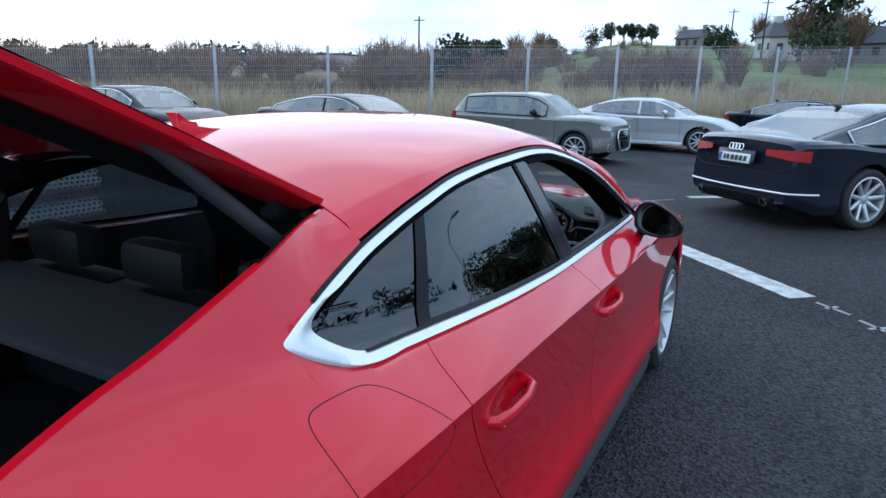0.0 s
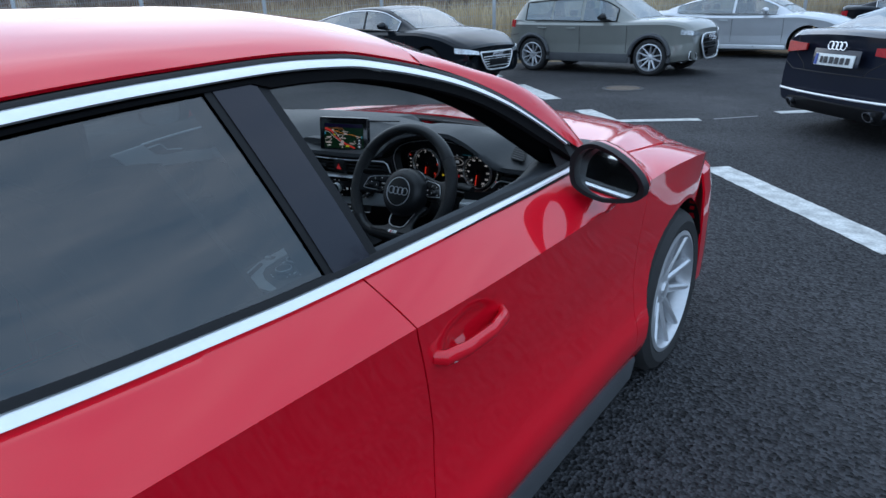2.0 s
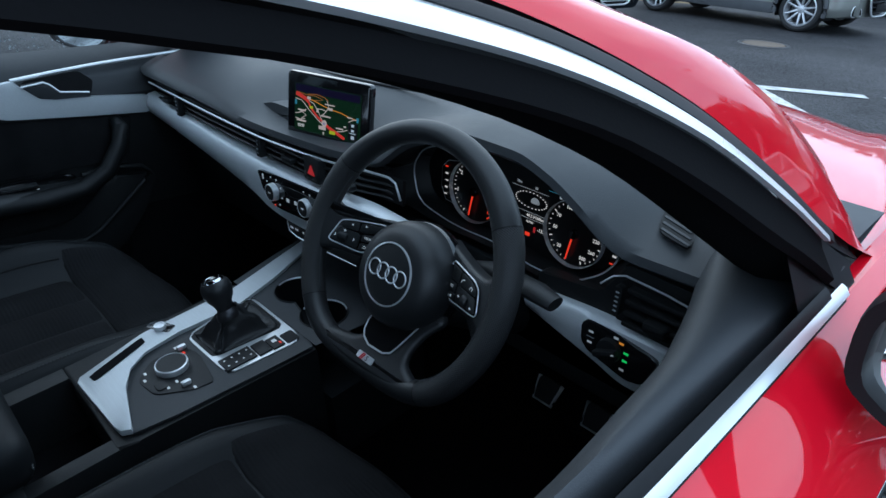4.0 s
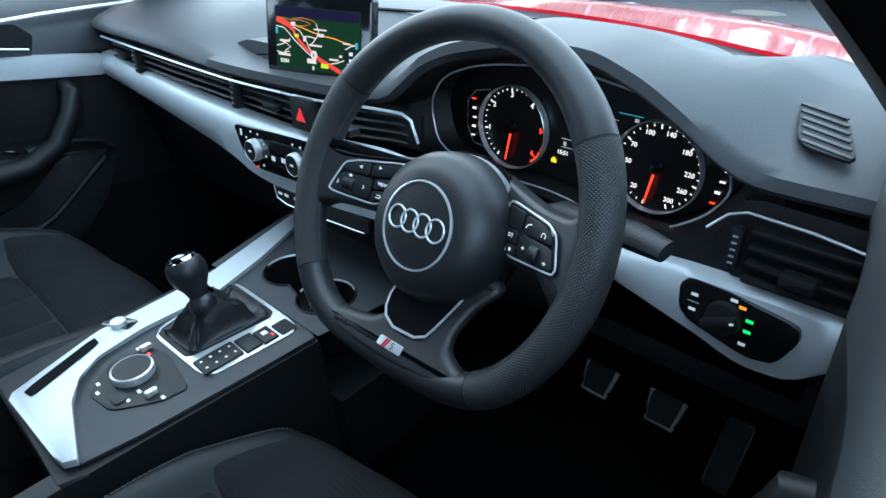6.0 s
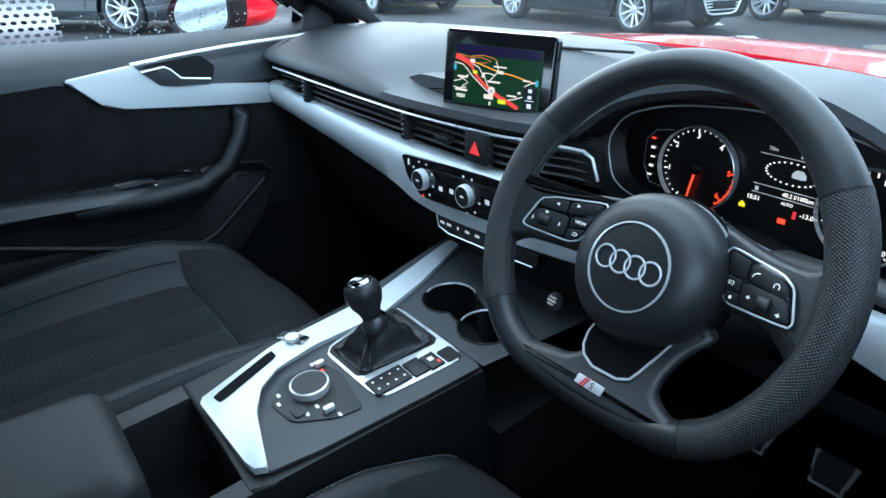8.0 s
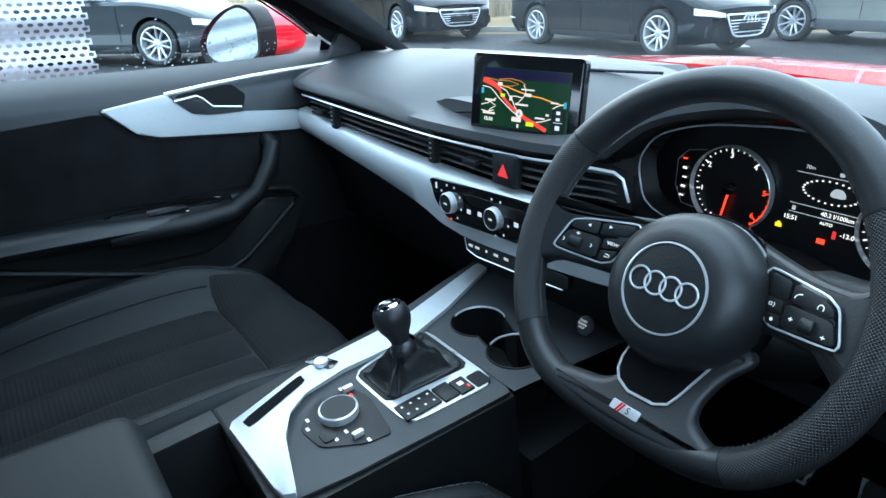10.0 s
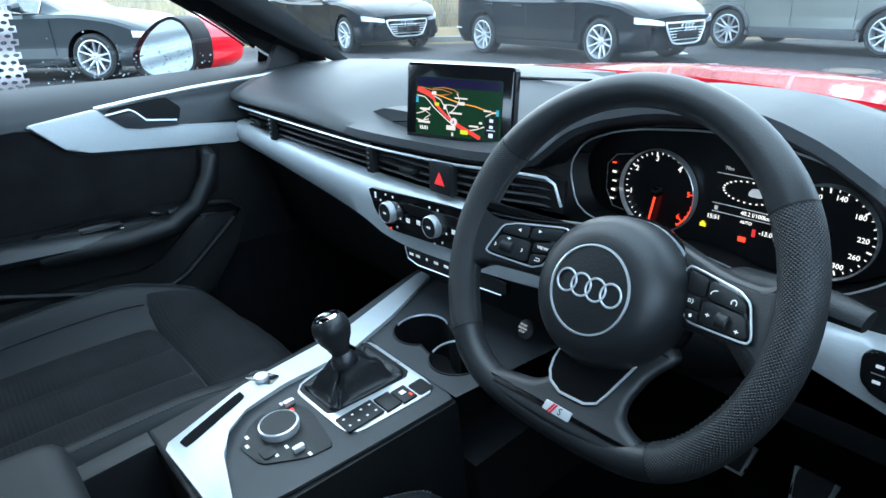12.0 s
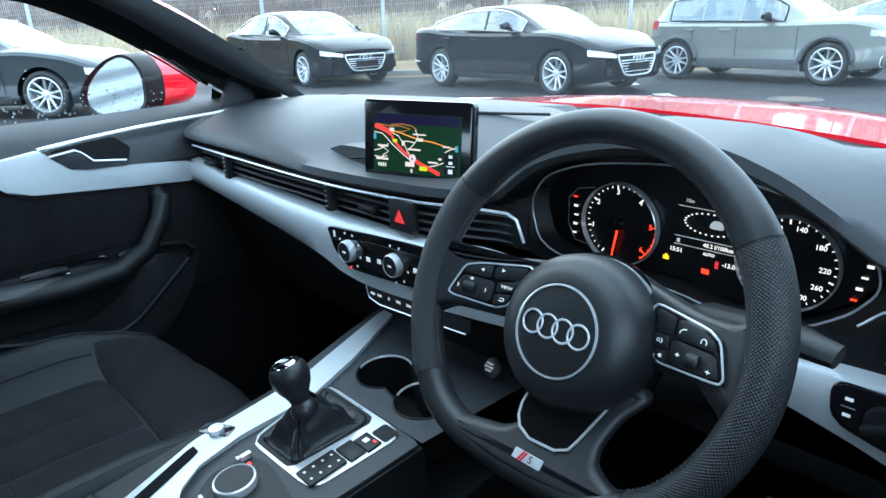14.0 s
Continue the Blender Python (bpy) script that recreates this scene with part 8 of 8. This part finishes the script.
for x0, y0, x1, y1 in ((0.046, 0.128, 0.036, 0.075), (0.052, 0.129, 0.042, 0.074)):
    bm = bmesh.new()
    for q in span(0.1, 1, 14):
        c = KP(x0 + (x1 - x0) * q, 0.3 + y0 + (y1 - y0) * q, 0.013 + 0.024 * q)
        box(c, (0.0008, 0.0028, 0.0008), 0, None, bm)
    tagged(part("stitching", bm, STITCH, con, "grey stitching"), kind="stuff")
GL = LEAN
part("gear_collar", lathe([(0.0185, -0.010), (0.0190, -0.003), (0.0165, 0.004), (0.0125, 0.008)], 24, GL), DARKMETAL, con, "dull metal collar under the knob")
gk = part("gear_knob", lathe([(0.0125, 0.002), (0.0135, 0.010), (0.0165, 0.019), (0.0225, 0.029), (0.0258, 0.039), (0.0262, 0.047), (0.0240, 0.0560), (0.0200, 0.0610), (0.0185, 0.0618)], 32, GL), LEATHER, con, "leather gear knob with silver cap")
part("knob_cap", lathe([(0.0205, 0.0598), (0.0200, 0.0625), (0.0175, 0.0650), (0.0150, 0.0648), (0.0145, 0.0640)], 32, GL), CHROMEP, gk, "silver cap ring")
part("knob_plate", lathe([(0.0148, 0.0642), (0.008, 0.0652), (0.0, 0.0655)], 24, GL), GLOSSBLACK, gk)
for x in (-0.005, 0.0, 0.005):
    part("gate_mark", box((x, 0, 0.0656), (0.0006, 0.009, 0.0006), 0, GL), WHITEINK, gk)
part("gate_mark", box((0, 0, 0.0656), (0.0105, 0.0006, 0.0006), 0, GL), WHITEINK, gk)
# buttons beside the lever
for cx, cy, w, h, nm in ((0.0925, 0.026, 0.034, 0.055, "button_block"), (0.096, 0.0685, 0.034, 0.024, "blank_switch"), (0.100, 0.0925, 0.032, 0.022, "brake_switch")):
    o = part(nm, box((cx, cy, 0.0035), (w, h, 0.004), 0.0012, KM @ Matrix.Rotation(radians(0), 4, "Z")), HARD, con, "black switches")
    if nm == "button_block":
        for i in range(2):
            for j in range(4):
                part("button_dot", box((cx - 0.008 + 0.016 * i, cy - 0.02 + 0.0135 * j, 0.0058), (0.003, 0.003, 0.0003), 0, KM), WHITEINK, o)
    if nm == "brake_switch":
        part("button_dot", box((cx - 0.003, cy, 0.0058), (0.008, 0.008, 0.0003), 0, KM), WHITEINK, o)
        part("button_lamp", box((cx + 0.008, cy + 0.006, 0.0058), (0.006, 0.003, 0.0003), 0, KM), GLOWRED, o)
part("coin_slot", prism(rounded(0.03, 0.024, 0.004), 0.0006, 0, KM @ Matrix.Translation((0.103, 0.1195, 0.0024))), SEAL, con)
# rotary controller
mp = part("controller_plate", prism(soften([(-0.012, -0.07), (-0.004, -0.022), (0.03, -0.012), (0.112, -0.026), (0.106, -0.06), (0.074, -0.108), (0.026, -0.114), (0.0, -0.09)], 0.1, 2), 0.003, 0.001, KM @ Matrix.Translation((0, 0, -0.001))), HARD, con, "control plate with rotary dial")
part("rotary_dial", lathe([(0.0265, 0.0), (0.027, 0.007), (0.0262, 0.010), (0.0240, 0.0108), (0.0236, 0.0100)], 40, KM @ Matrix.Translation((0.032, -0.060, 0.002))), SATIN, mp, "silver rotary dial")
part("dial_top", lathe([(0.0237, 0.0101), (0.0, 0.0106)], 32, KM @ Matrix.Translation((0.032, -0.060, 0.002))), HARD, mp)
for x, y, a in ((-0.002, -0.028, -20), (0.088, -0.062, -20)):
    part("toggle", box((x, y, 0.006), (0.008, 0.016, 0.009), 0.003, KM), SATIN, mp, "small silver toggle")
for x, y, g in ((0.010, -0.03, GLOWRED), (0.016, -0.099, WHITEINK), (0.032, -0.106, WHITEINK), (0.074, -0.086, WHITEINK), (0.103, -0.055, WHITEINK), (-0.012, -0.035, WHITEINK), (0.07, -0.07, WHITEINK)):
    part("control_mark", box((x, y, 0.0022), (0.007, 0.004, 0.0003), 0, KM), g, mp)
part("pad_button", prism(rounded(0.022, 0.018, 0.005), 0.003, 0.001, KM @ Matrix.Translation((0.062, -0.092, 0.001))), HARD, mp)
# cup holders: two wells that run into one another
C1, C2, CR = (-0.013, 0.213), (0.088, 0.203), 0.0435


def cup_outline(grow=0.0):
    out = []
    for c, a0, a1 in ((C1, 45, 320), (C2, 215, 500)):
        out += [(c[0] + (CR + grow) * math.cos(radians(a)), c[1] + (CR + grow) * math.sin(radians(a))) for a in span(a0, a1, 26)]
    return out


plate = bmesh.new()
loops = [[(-0.13, 0.139), (0.154, 0.139), (0.165, 0.22), (0.185, 0.36), (-0.185, 0.36), (-0.16, 0.25)], cup_outline()]
edges = []
for lp in loops:
    vs = [plate.verts.new(KM @ Vector((x, y, 0.0))) for x, y in lp]
    edges += [plate.edges.new((vs[i], vs[(i + 1) % len(vs)])) for i in range(len(vs))]
bmesh.ops.triangle_fill(plate, edges=edges, use_beauty=True)
part("console_front", plate, DASH, con, "black console front with cup openings")
part("console_core", prism([(-0.18, 0.14), (0.18, 0.14), (0.18, 0.36), (-0.18, 0.36)], 0.15, 0.0, KM @ Matrix.Translation((0, 0, -0.256))), HARD, con)
well = bmesh.new()
ring0 = [well.verts.new(KM @ Vector((x, y, 0.001))) for x, y in cup_outline()]
ring1 = [well.verts.new(KM @ Vector((x, y, -0.075))) for x, y in cup_outline(-0.003)]
for i in range(len(ring0)):
    j = (i + 1) % len(ring0)
    well.faces.new((ring0[i], ring0[j], ring1[j], ring1[i]))
well.faces.new(ring1)
cup = part("cup_holder", well, SEAL, con, "deep black double cup holder")
part("cup_lip", tube([(x, y, 0.0006) for x, y in cup_outline(0.001)], 0.0016, 6, closed=True, m=KM), HARD, cup)
for c in (C1, C2):
    part("cup_rim", tube([(c[0] + 0.0425 * math.cos(t), c[1] + 0.0425 * math.sin(t), 0.0) for t in span(radians(62), radians(205), 22)], 0.0019, 6, m=KM), SATIN, cup, "bright rim of the cup holder")
# bin and armrest
part("bin", prism([(-0.08, -0.185), (0.112, -0.185), (0.112, -0.315), (-0.08, -0.315)], 0.14, 0, UNDER), CARPET, con, "deep black storage bin")
arm = part("armrest", box((0.005, -0.16, 0.632), (0.215, 0.36, 0.085), 0.038, None, None, 5), SEATCLOTH, CAR, "padded black armrest")
part("armrest_seam", tube([(-0.1, 0.012, 0.625), (0.0, 0.0205, 0.625), (0.11, 0.012, 0.625)], 0.0015, 5), STITCH, arm)
part("belt_buckle", box((0.157, 0.028, 0.55), (0.03, 0.03, 0.05), 0.006), HARD, CAR, "seat belt buckle with red button")
part("buckle_button", box((0.157, 0.028, 0.577), (0.024, 0.014, 0.006), 0.002), LAMPRED, CAR)


# seats
def seat(cx, outer):
    """Front seat: ribbed centre with cross seam, rising side bolsters with stitching, reclined backrest, headrest."""
    def cush(u, v):
        x = 0.25 * u
        y = -0.17 + 0.595 * v
        side = max(0.0, (abs(u) - 0.52) / 0.48)
        h = pchip(v, [(0.0, 0.05), (0.25, 0.075), (0.58, 0.085), (0.8, 0.062), (1.0, 0.02)]) * (1.0 if u * outer > 0 else 0.62)
        z = 0.545 + 0.012 * v + h * pchip(side, [(0, 0), (0.25, 0.35), (0.55, 0.95), (0.68, 1.0), (0.85, 0.7), (1.0, -0.3)])
        z += 0.012 * math.sin(math.pi * min(1.0, v * 1.1)) * (1 - side)
        z -= 0.16 * max(0.0, v - 0.90) ** 1.5 * 14 * 0.5
        rx = x * (1 - 0.14 * max(0.0, v - 0.7) / 0.3)
        return (cx + rx, y - 0.045 * (u * u) * max(0, v - 0.6) / 0.4, z)

    s = part("front_seat", grid([[cush(u, v) for u in span(-1, 1, 45)] for v in span(0, 1, 40)]), SEAT_MAT, CAR, "dark leather and suede sports seat", 80)
    for k in range(3):
        e0, e1 = (-0.55, 0.68) if outer < 0 else (-0.68, 0.55)
        a, b = e0 + (e1 - e0) * k / 3, e0 + (e1 - e0) * (k + 1) / 3
        rows = []
        for v in span(0.05, 0.672, 22) + [0.680, 0.686]:
            rows.append([Vector(cush(a + (b - a) * q, v)) + Vector((0, 0, -0.004 + 0.017 * math.sin(math.pi * min(max(q, 0.0), 1)) ** 0.45 * min(1.0, (0.69 - v) / 0.03 + 0.15) ** 0.5)) for q in span(0.012, 0.988, 13)])
        part("centre_panel", grid(rows), CORD, s, "ribbed grey cloth panel", 80)
    rows = []
    for v in [0.695, 0.700] + span(0.71, 0.99, 14):
        rows.append([Vector(cush(u, v)) + Vector((0, 0, -0.005 + 0.024 * max(0, math.sin(math.pi * min(1, (v - 0.692) / 0.30))) ** 0.4 * (1 - abs(u / 0.80) ** 6))) for u in span(-0.80, 0.80, 25)])
    part("thigh_support", grid(rows), CORD, s, "ribbed cloth thigh support", 80)
    for sd in (-1, 1):
        part("piping", tube([Vector(cush(sd * (0.565 if sd * outer < 0 else 0.69), v)) + Vector((0, 0, 0.0005)) for v in span(0.03, 0.69, 24)], 0.0022, 6), SEAL, s)
        bm = bmesh.new()
        for v in span(0.03, 0.93, 90):
            c = Vector(cush(sd * 0.86, v))
            box((c.x, c.y, c.z + 0.0008), (0.0012, 0.0034, 0.0012), 0, None, bm)
        tagged(part("stitching", bm, STITCH, s, "grey stitching"), kind="stuff")

    def back(u, v):
        side = max(0, (abs(u) - 0.55) / 0.45)
        y = -0.17 - 0.30 * v - 0.02 + 0.085 * math.sin(math.pi * min(1.0, side * 0.62)) ** 1.1 - 0.09 * max(0, side - 0.75)
        return (cx + (0.27 - 0.06 * v * v) * u, y, 0.56 + 0.62 * v)

    part("backrest", thick(grid([[back(u, v) for u in span(-1, 1, 31)] for v in span(0, 1, 24)]), 0.09), SEAT_MAT, s, "dark backrest", 70)
    rows = [[Vector(back(u, v)) + Vector((0, 0.012, 0)) for u in span(-0.5, 0.5, 11)] for v in span(0.06, 0.9, 18)]
    part("back_panel", grid(rows), CORD, s)
    part("headrest", box((cx, -0.53, 1.24), (0.26, 0.10, 0.18), 0.04, None, None, 3), SEAT_MAT, s)
    for dx in (-0.06, 0.06):
        part("headrest_post", tube([(cx + dx, -0.505, 1.12), (cx + dx, -0.525, 1.18)], 0.006, 8), CHROMEP, s)
    part("seat_base", box((cx, 0.08, 0.40), (0.46, 0.5, 0.22), 0.04), HARD, s)


seat(-0.37, -1)
seat(0.39, 1)


# doors inside
def door_card(s):
    """Inner door: padded top rail, silver wing with handle, bright line, pull grip, armrest and pocket."""
    X = lambda x: s * x
    rows = []
    for y in span(-0.25, 0.80 if s < 0 else 0.72, 40):
        xb = side_x(max(y, -0.2), belt(y) + 0.03, False)
        up = ROLL * (0.9 + 0.76) if s < 0 else 0.0
        lo = 0.0 if s < 0 else -0.03
        ci = 0.722 if s < 0 else 0.75
        lower = [(X(ci + 0.003), y, 0.945 + lo), (X(ci), y, 0.90 + lo), (X(ci), y, 0.80 + lo), (X(ci + 0.003), y, 0.70 + lo), (X(0.74), y, 0.55), (X(0.76), y, 0.36)]
        if s < 0:
            rows.append([(X(xb - 0.002), y, belt(y) + 0.020 + up), (X(xb - 0.012), y, belt(y) + 0.034 + up), (X(xb - 0.03), y, belt(y) + 0.027 + up), (X(xb - 0.07), y, belt(y) + 0.004 + up), (X(0.73), y, belt(y) - 0.015 + up * 0.5)] + lower)
        else:
            # a broad padded top that swings in towards the dash
            e = pchip(y, [(-0.25, 0.780), (0.2, 0.776), (0.32, 0.766), (0.41, 0.757), (0.53, 0.729), (0.67, 0.687), (0.72, 0.680)])
            o = min(xb - 0.014, pchip(y, [(0.60, 0.803), (0.635, 0.790), (0.70, 0.700), (0.72, 0.690)]))
            end = 0.05 * max(0.0, (y - 0.695) / 0.025)
            rows.append([(o, y, 0.945 - end), (o - 0.002, y, 0.977 - end), (o - 0.007, y, 0.986 - end), (e * 0.6 + o * 0.4, y, 0.990 - end), (e + 0.006 * min(1, (o - e) / 0.02), y, 0.986 - end), (e - 0.006, y, 0.976 - end), (e - 0.014, y, 0.95 - end)] + [(min(x, max(e - 0.016, 0.70)), yy, z) for x, yy, z in lower[1:]])
    cut = 7 if s < 0 else 8
    d = part("door_card", grid([r[:cut] for r in rows]), DASH, CAR, "dark inner door panel", 60)
    if s > 0:
        part("glass_slot", grid([[(side_x(y, 0.99, False) - q, y, z) for q, z in ((0.001, 0.985), (0.006, 0.975), (0.008, 0.955), (0.022, 0.955))] for y in span(-0.2, 0.64, 20)]), DOORRUBBER, d, "black slot of the lowered window")
    part("lower_card", grid([r[cut - 1:] for r in rows]), HARD, d, "black lower door panel", 60)
    DMx = Matrix(((0, 0, -s, s * (0.722 if s < 0 else 0.75)), (1, 0, 0, 0), (0, 1, 0, -0.05 if s > 0 else 0), (0, 0, 0, 1)))
    wing = soften([(0.138, 0.941), (0.20, 0.886), (0.24, 0.876), (0.39, 0.862), (0.545, 0.848), (0.549, 0.892), (0.415, 0.905), (0.325, 0.910), (0.30, 0.918), (0.265, 0.958)], 0.06, 1)
    if s < 0:
        part("door_trim", prism(wing, 0.012, 0.004, DMx), BRUSHED, d, "brushed silver door trim")
        part("suede_panel", prism(soften([(-0.2, 0.915), (0.14, 0.935), (0.22, 0.87), (0.40, 0.855), (0.50, 0.845), (0.48, 0.74), (-0.2, 0.74)], 0.05, 1), 0.004, 0.001, DMx), SUEDE, d, "black suede door inset")
        part("handle_recess", prism(soften([(0.28, 0.953), (0.40, 0.966), (0.43, 0.94), (0.42, 0.908), (0.31, 0.915)], 0.1, 2), 0.002, 0, DMx), SEAL, d)
        part("door_release", prism(soften([(0.275, 0.946), (0.325, 0.952), (0.335, 0.945), (0.352, 0.924), (0.415, 0.916), (0.418, 0.907), (0.34, 0.909), (0.31, 0.914)], 0.08, 1), 0.016, 0.004, DMx), DASH, d, "dark door release lever")
        part("release_edge", tube([DMx @ Vector((y, z, 0.0165)) for y, z in ((0.277, 0.944), (0.322, 0.950), (0.333, 0.944), (0.352, 0.925), (0.413, 0.917))], 0.0025, 6), SATIN, d, "bright edge of the door release")
        part("bright_line", tube([DMx @ Vector((y, z, 0.006)) for y, z in ((0.262, 0.958), (0.35, 0.968), (0.45, 0.977), (0.56, 0.984), (0.65, 0.989), (0.668, 0.987))], 0.0042, 8), SATIN, d, "bright line along the door top")
    part("pull_grip", tube([DMx @ Vector(p) for p in ((0.462, 0.838, 0.0), (0.462, 0.828, 0.03), (0.448, 0.79, 0.045), (0.41, 0.735, 0.05), (0.35, 0.702, 0.052), (0.26, 0.694, 0.05), (0.1, 0.70, 0.045))], [0.016, 0.019, 0.019, 0.02, 0.022, 0.024, 0.024], 12), HARD, d, "curved door pull")
    part("door_armrest", tube([DMx @ Vector(p) for p in ((0.36, 0.70, 0.02), (0.2, 0.705, 0.03), (0.0, 0.715, 0.035), (-0.2, 0.72, 0.035))], [0.03, 0.038, 0.04, 0.04], 12, flat=0.6), LEATHER, d)
    part("window_switch", box((0, 0, 0), (0.08, 0.03, 0.006), 0.002, DMx @ Matrix.Translation((0.22, 0.727, 0.035)) @ Matrix.Rotation(radians(90), 4, "X")), GLOSSBLACK, d)
    part("switch_dot", box((0, 0, 0.004), (0.006, 0.003, 0.001), 0, DMx @ Matrix.Translation((0.255, 0.728, 0.052)) @ Matrix.Rotation(radians(60), 4, "X")), WHITEINK, d)
    part("door_pocket", prism(soften([(-0.2, 0.62), (0.33, 0.60), (0.42, 0.70), (0.54, 0.69), (0.5, 0.6), (0.42, 0.5), (0.3, 0.45), (-0.2, 0.45)], 0.1, 2), 0.03, 0.012, DMx @ Matrix.Translation((0, 0, -0.02))), HARD, d, "moulded door pocket")
    if s < 0:
        part("pocket_rim", tube([DMx @ Vector((y, z, 0.012)) for y, z in ((0.36, 0.722), (0.44, 0.726), (0.50, 0.716), (0.519, 0.697), (0.505, 0.678), (0.482, 0.659), (0.412, 0.600), (0.375, 0.571), (0.339, 0.556), (0.29, 0.558), (0.20, 0.581), (0.109, 0.605), (-0.078, 0.66), (-0.2, 0.695))], 0.0075, 8), HARD, d, "rounded rim of the door pocket")
        part("pocket_fold", tube([DMx @ Vector((y, z, 0.006)) for y, z in ((0.40, 0.700), (0.465, 0.695), (0.485, 0.677), (0.462, 0.645), (0.40, 0.592), (0.352, 0.572))], 0.0035, 6), DASH, d)
        part("arm_scoop", prism(soften([(0.10, 0.735), (0.22, 0.742), (0.335, 0.735), (0.35, 0.722), (0.20, 0.715), (0.10, 0.718)], 0.15, 2), 0.010, 0.003, DMx @ Matrix.Translation((0, 0, 0.018))), GLOSSBLACK, d, "black switch recess")
    part("sail_trim", prism(soften([(0.655, 0.99), (0.745, 0.985), (0.745, 1.02), (0.69, 1.05)], 0.1, 1), 0.02, 0.005, DMx @ Matrix.Translation((0, 0, -0.06))), DASH, d)


door_card(-1)
door_card(1)
# footwell sides
for s in (1, -1):
    part("kick_panel", grid([[(s * 0.735, y, z) for z in (0.25, 0.55, 0.86)] for y in span(0.45, 1.0, 4)]), CARPET, CAR, "black footwell side")
# rear inner side walls, door pillars and pedals
for s in (1, -1):
    lin = part("side_lining", grid([[(s * 0.76, y, z) for z in (0.3, 0.7, 0.98)] for y in span(-1.35, -0.25, 8)]), CLOTH, CAR)
    rows = [[(s * (side_x(y0 + (y1 - y0) * k, z, False) - d), y0 + (y1 - y0) * k, z) for y0, y1, d in ((-0.32, -0.40, 0.02), (-0.30, -0.38, 0.055), (-0.21, -0.30, 0.055), (-0.19, -0.28, 0.02))] for k, z in ((0, 0.98), (0.5, 1.14), (1, 1.29))]
    roll_shift(lin)
    roll_shift(part("pillar_lining", grid(rows), CLOTH, CAR))
for x, z in ((0.338, 0.42), (0.462, 0.425)):
    pd = part("pedal", prism(rounded(0.055, 0.05, 0.008), 0.012, 0.003, Matrix.Translation((x, 0.90, z)) @ basis((0, 0, 0), (1, 0, 0), (0, 0.5, 0.87))), RUBBER, CAR, "rubber pedal with steel edge")
    part("pedal_edge", tube([Matrix.Translation((x, 0.90, z)) @ basis((0, 0, 0), (1, 0, 0), (0, 0.5, 0.87)) @ Vector(p) for p in ((-0.029, 0.024, 0.008), (-0.022, -0.026, 0.008), (0.022, -0.026, 0.008), (0.029, 0.024, 0.008))], 0.0048, 6), SATIN, pd)
pd = part("pedal", prism(rounded(0.045, 0.12, 0.008), 0.012, 0.003, Matrix.Translation((0.575, 0.90, 0.40)) @ basis((0, 0, 0), (1, 0, 0), (0, 0.6, 0.8))), RUBBER, CAR, "long accelerator pedal with steel edge")
part("pedal_edge", tube([Matrix.Translation((0.575, 0.90, 0.40)) @ basis((0, 0, 0), (1, 0, 0), (0, 0.6, 0.8)) @ Vector((x, y, 0.012)) for x, y in rounded(0.040, 0.112, 0.006)], 0.002, 6, closed=True), DARKMETAL, pd)
part("interior_mirror", box((0.02, 0.30, 1.285), (0.22, 0.03, 0.06), 0.014), GLOSSBLACK, CAR, "rear-view mirror")
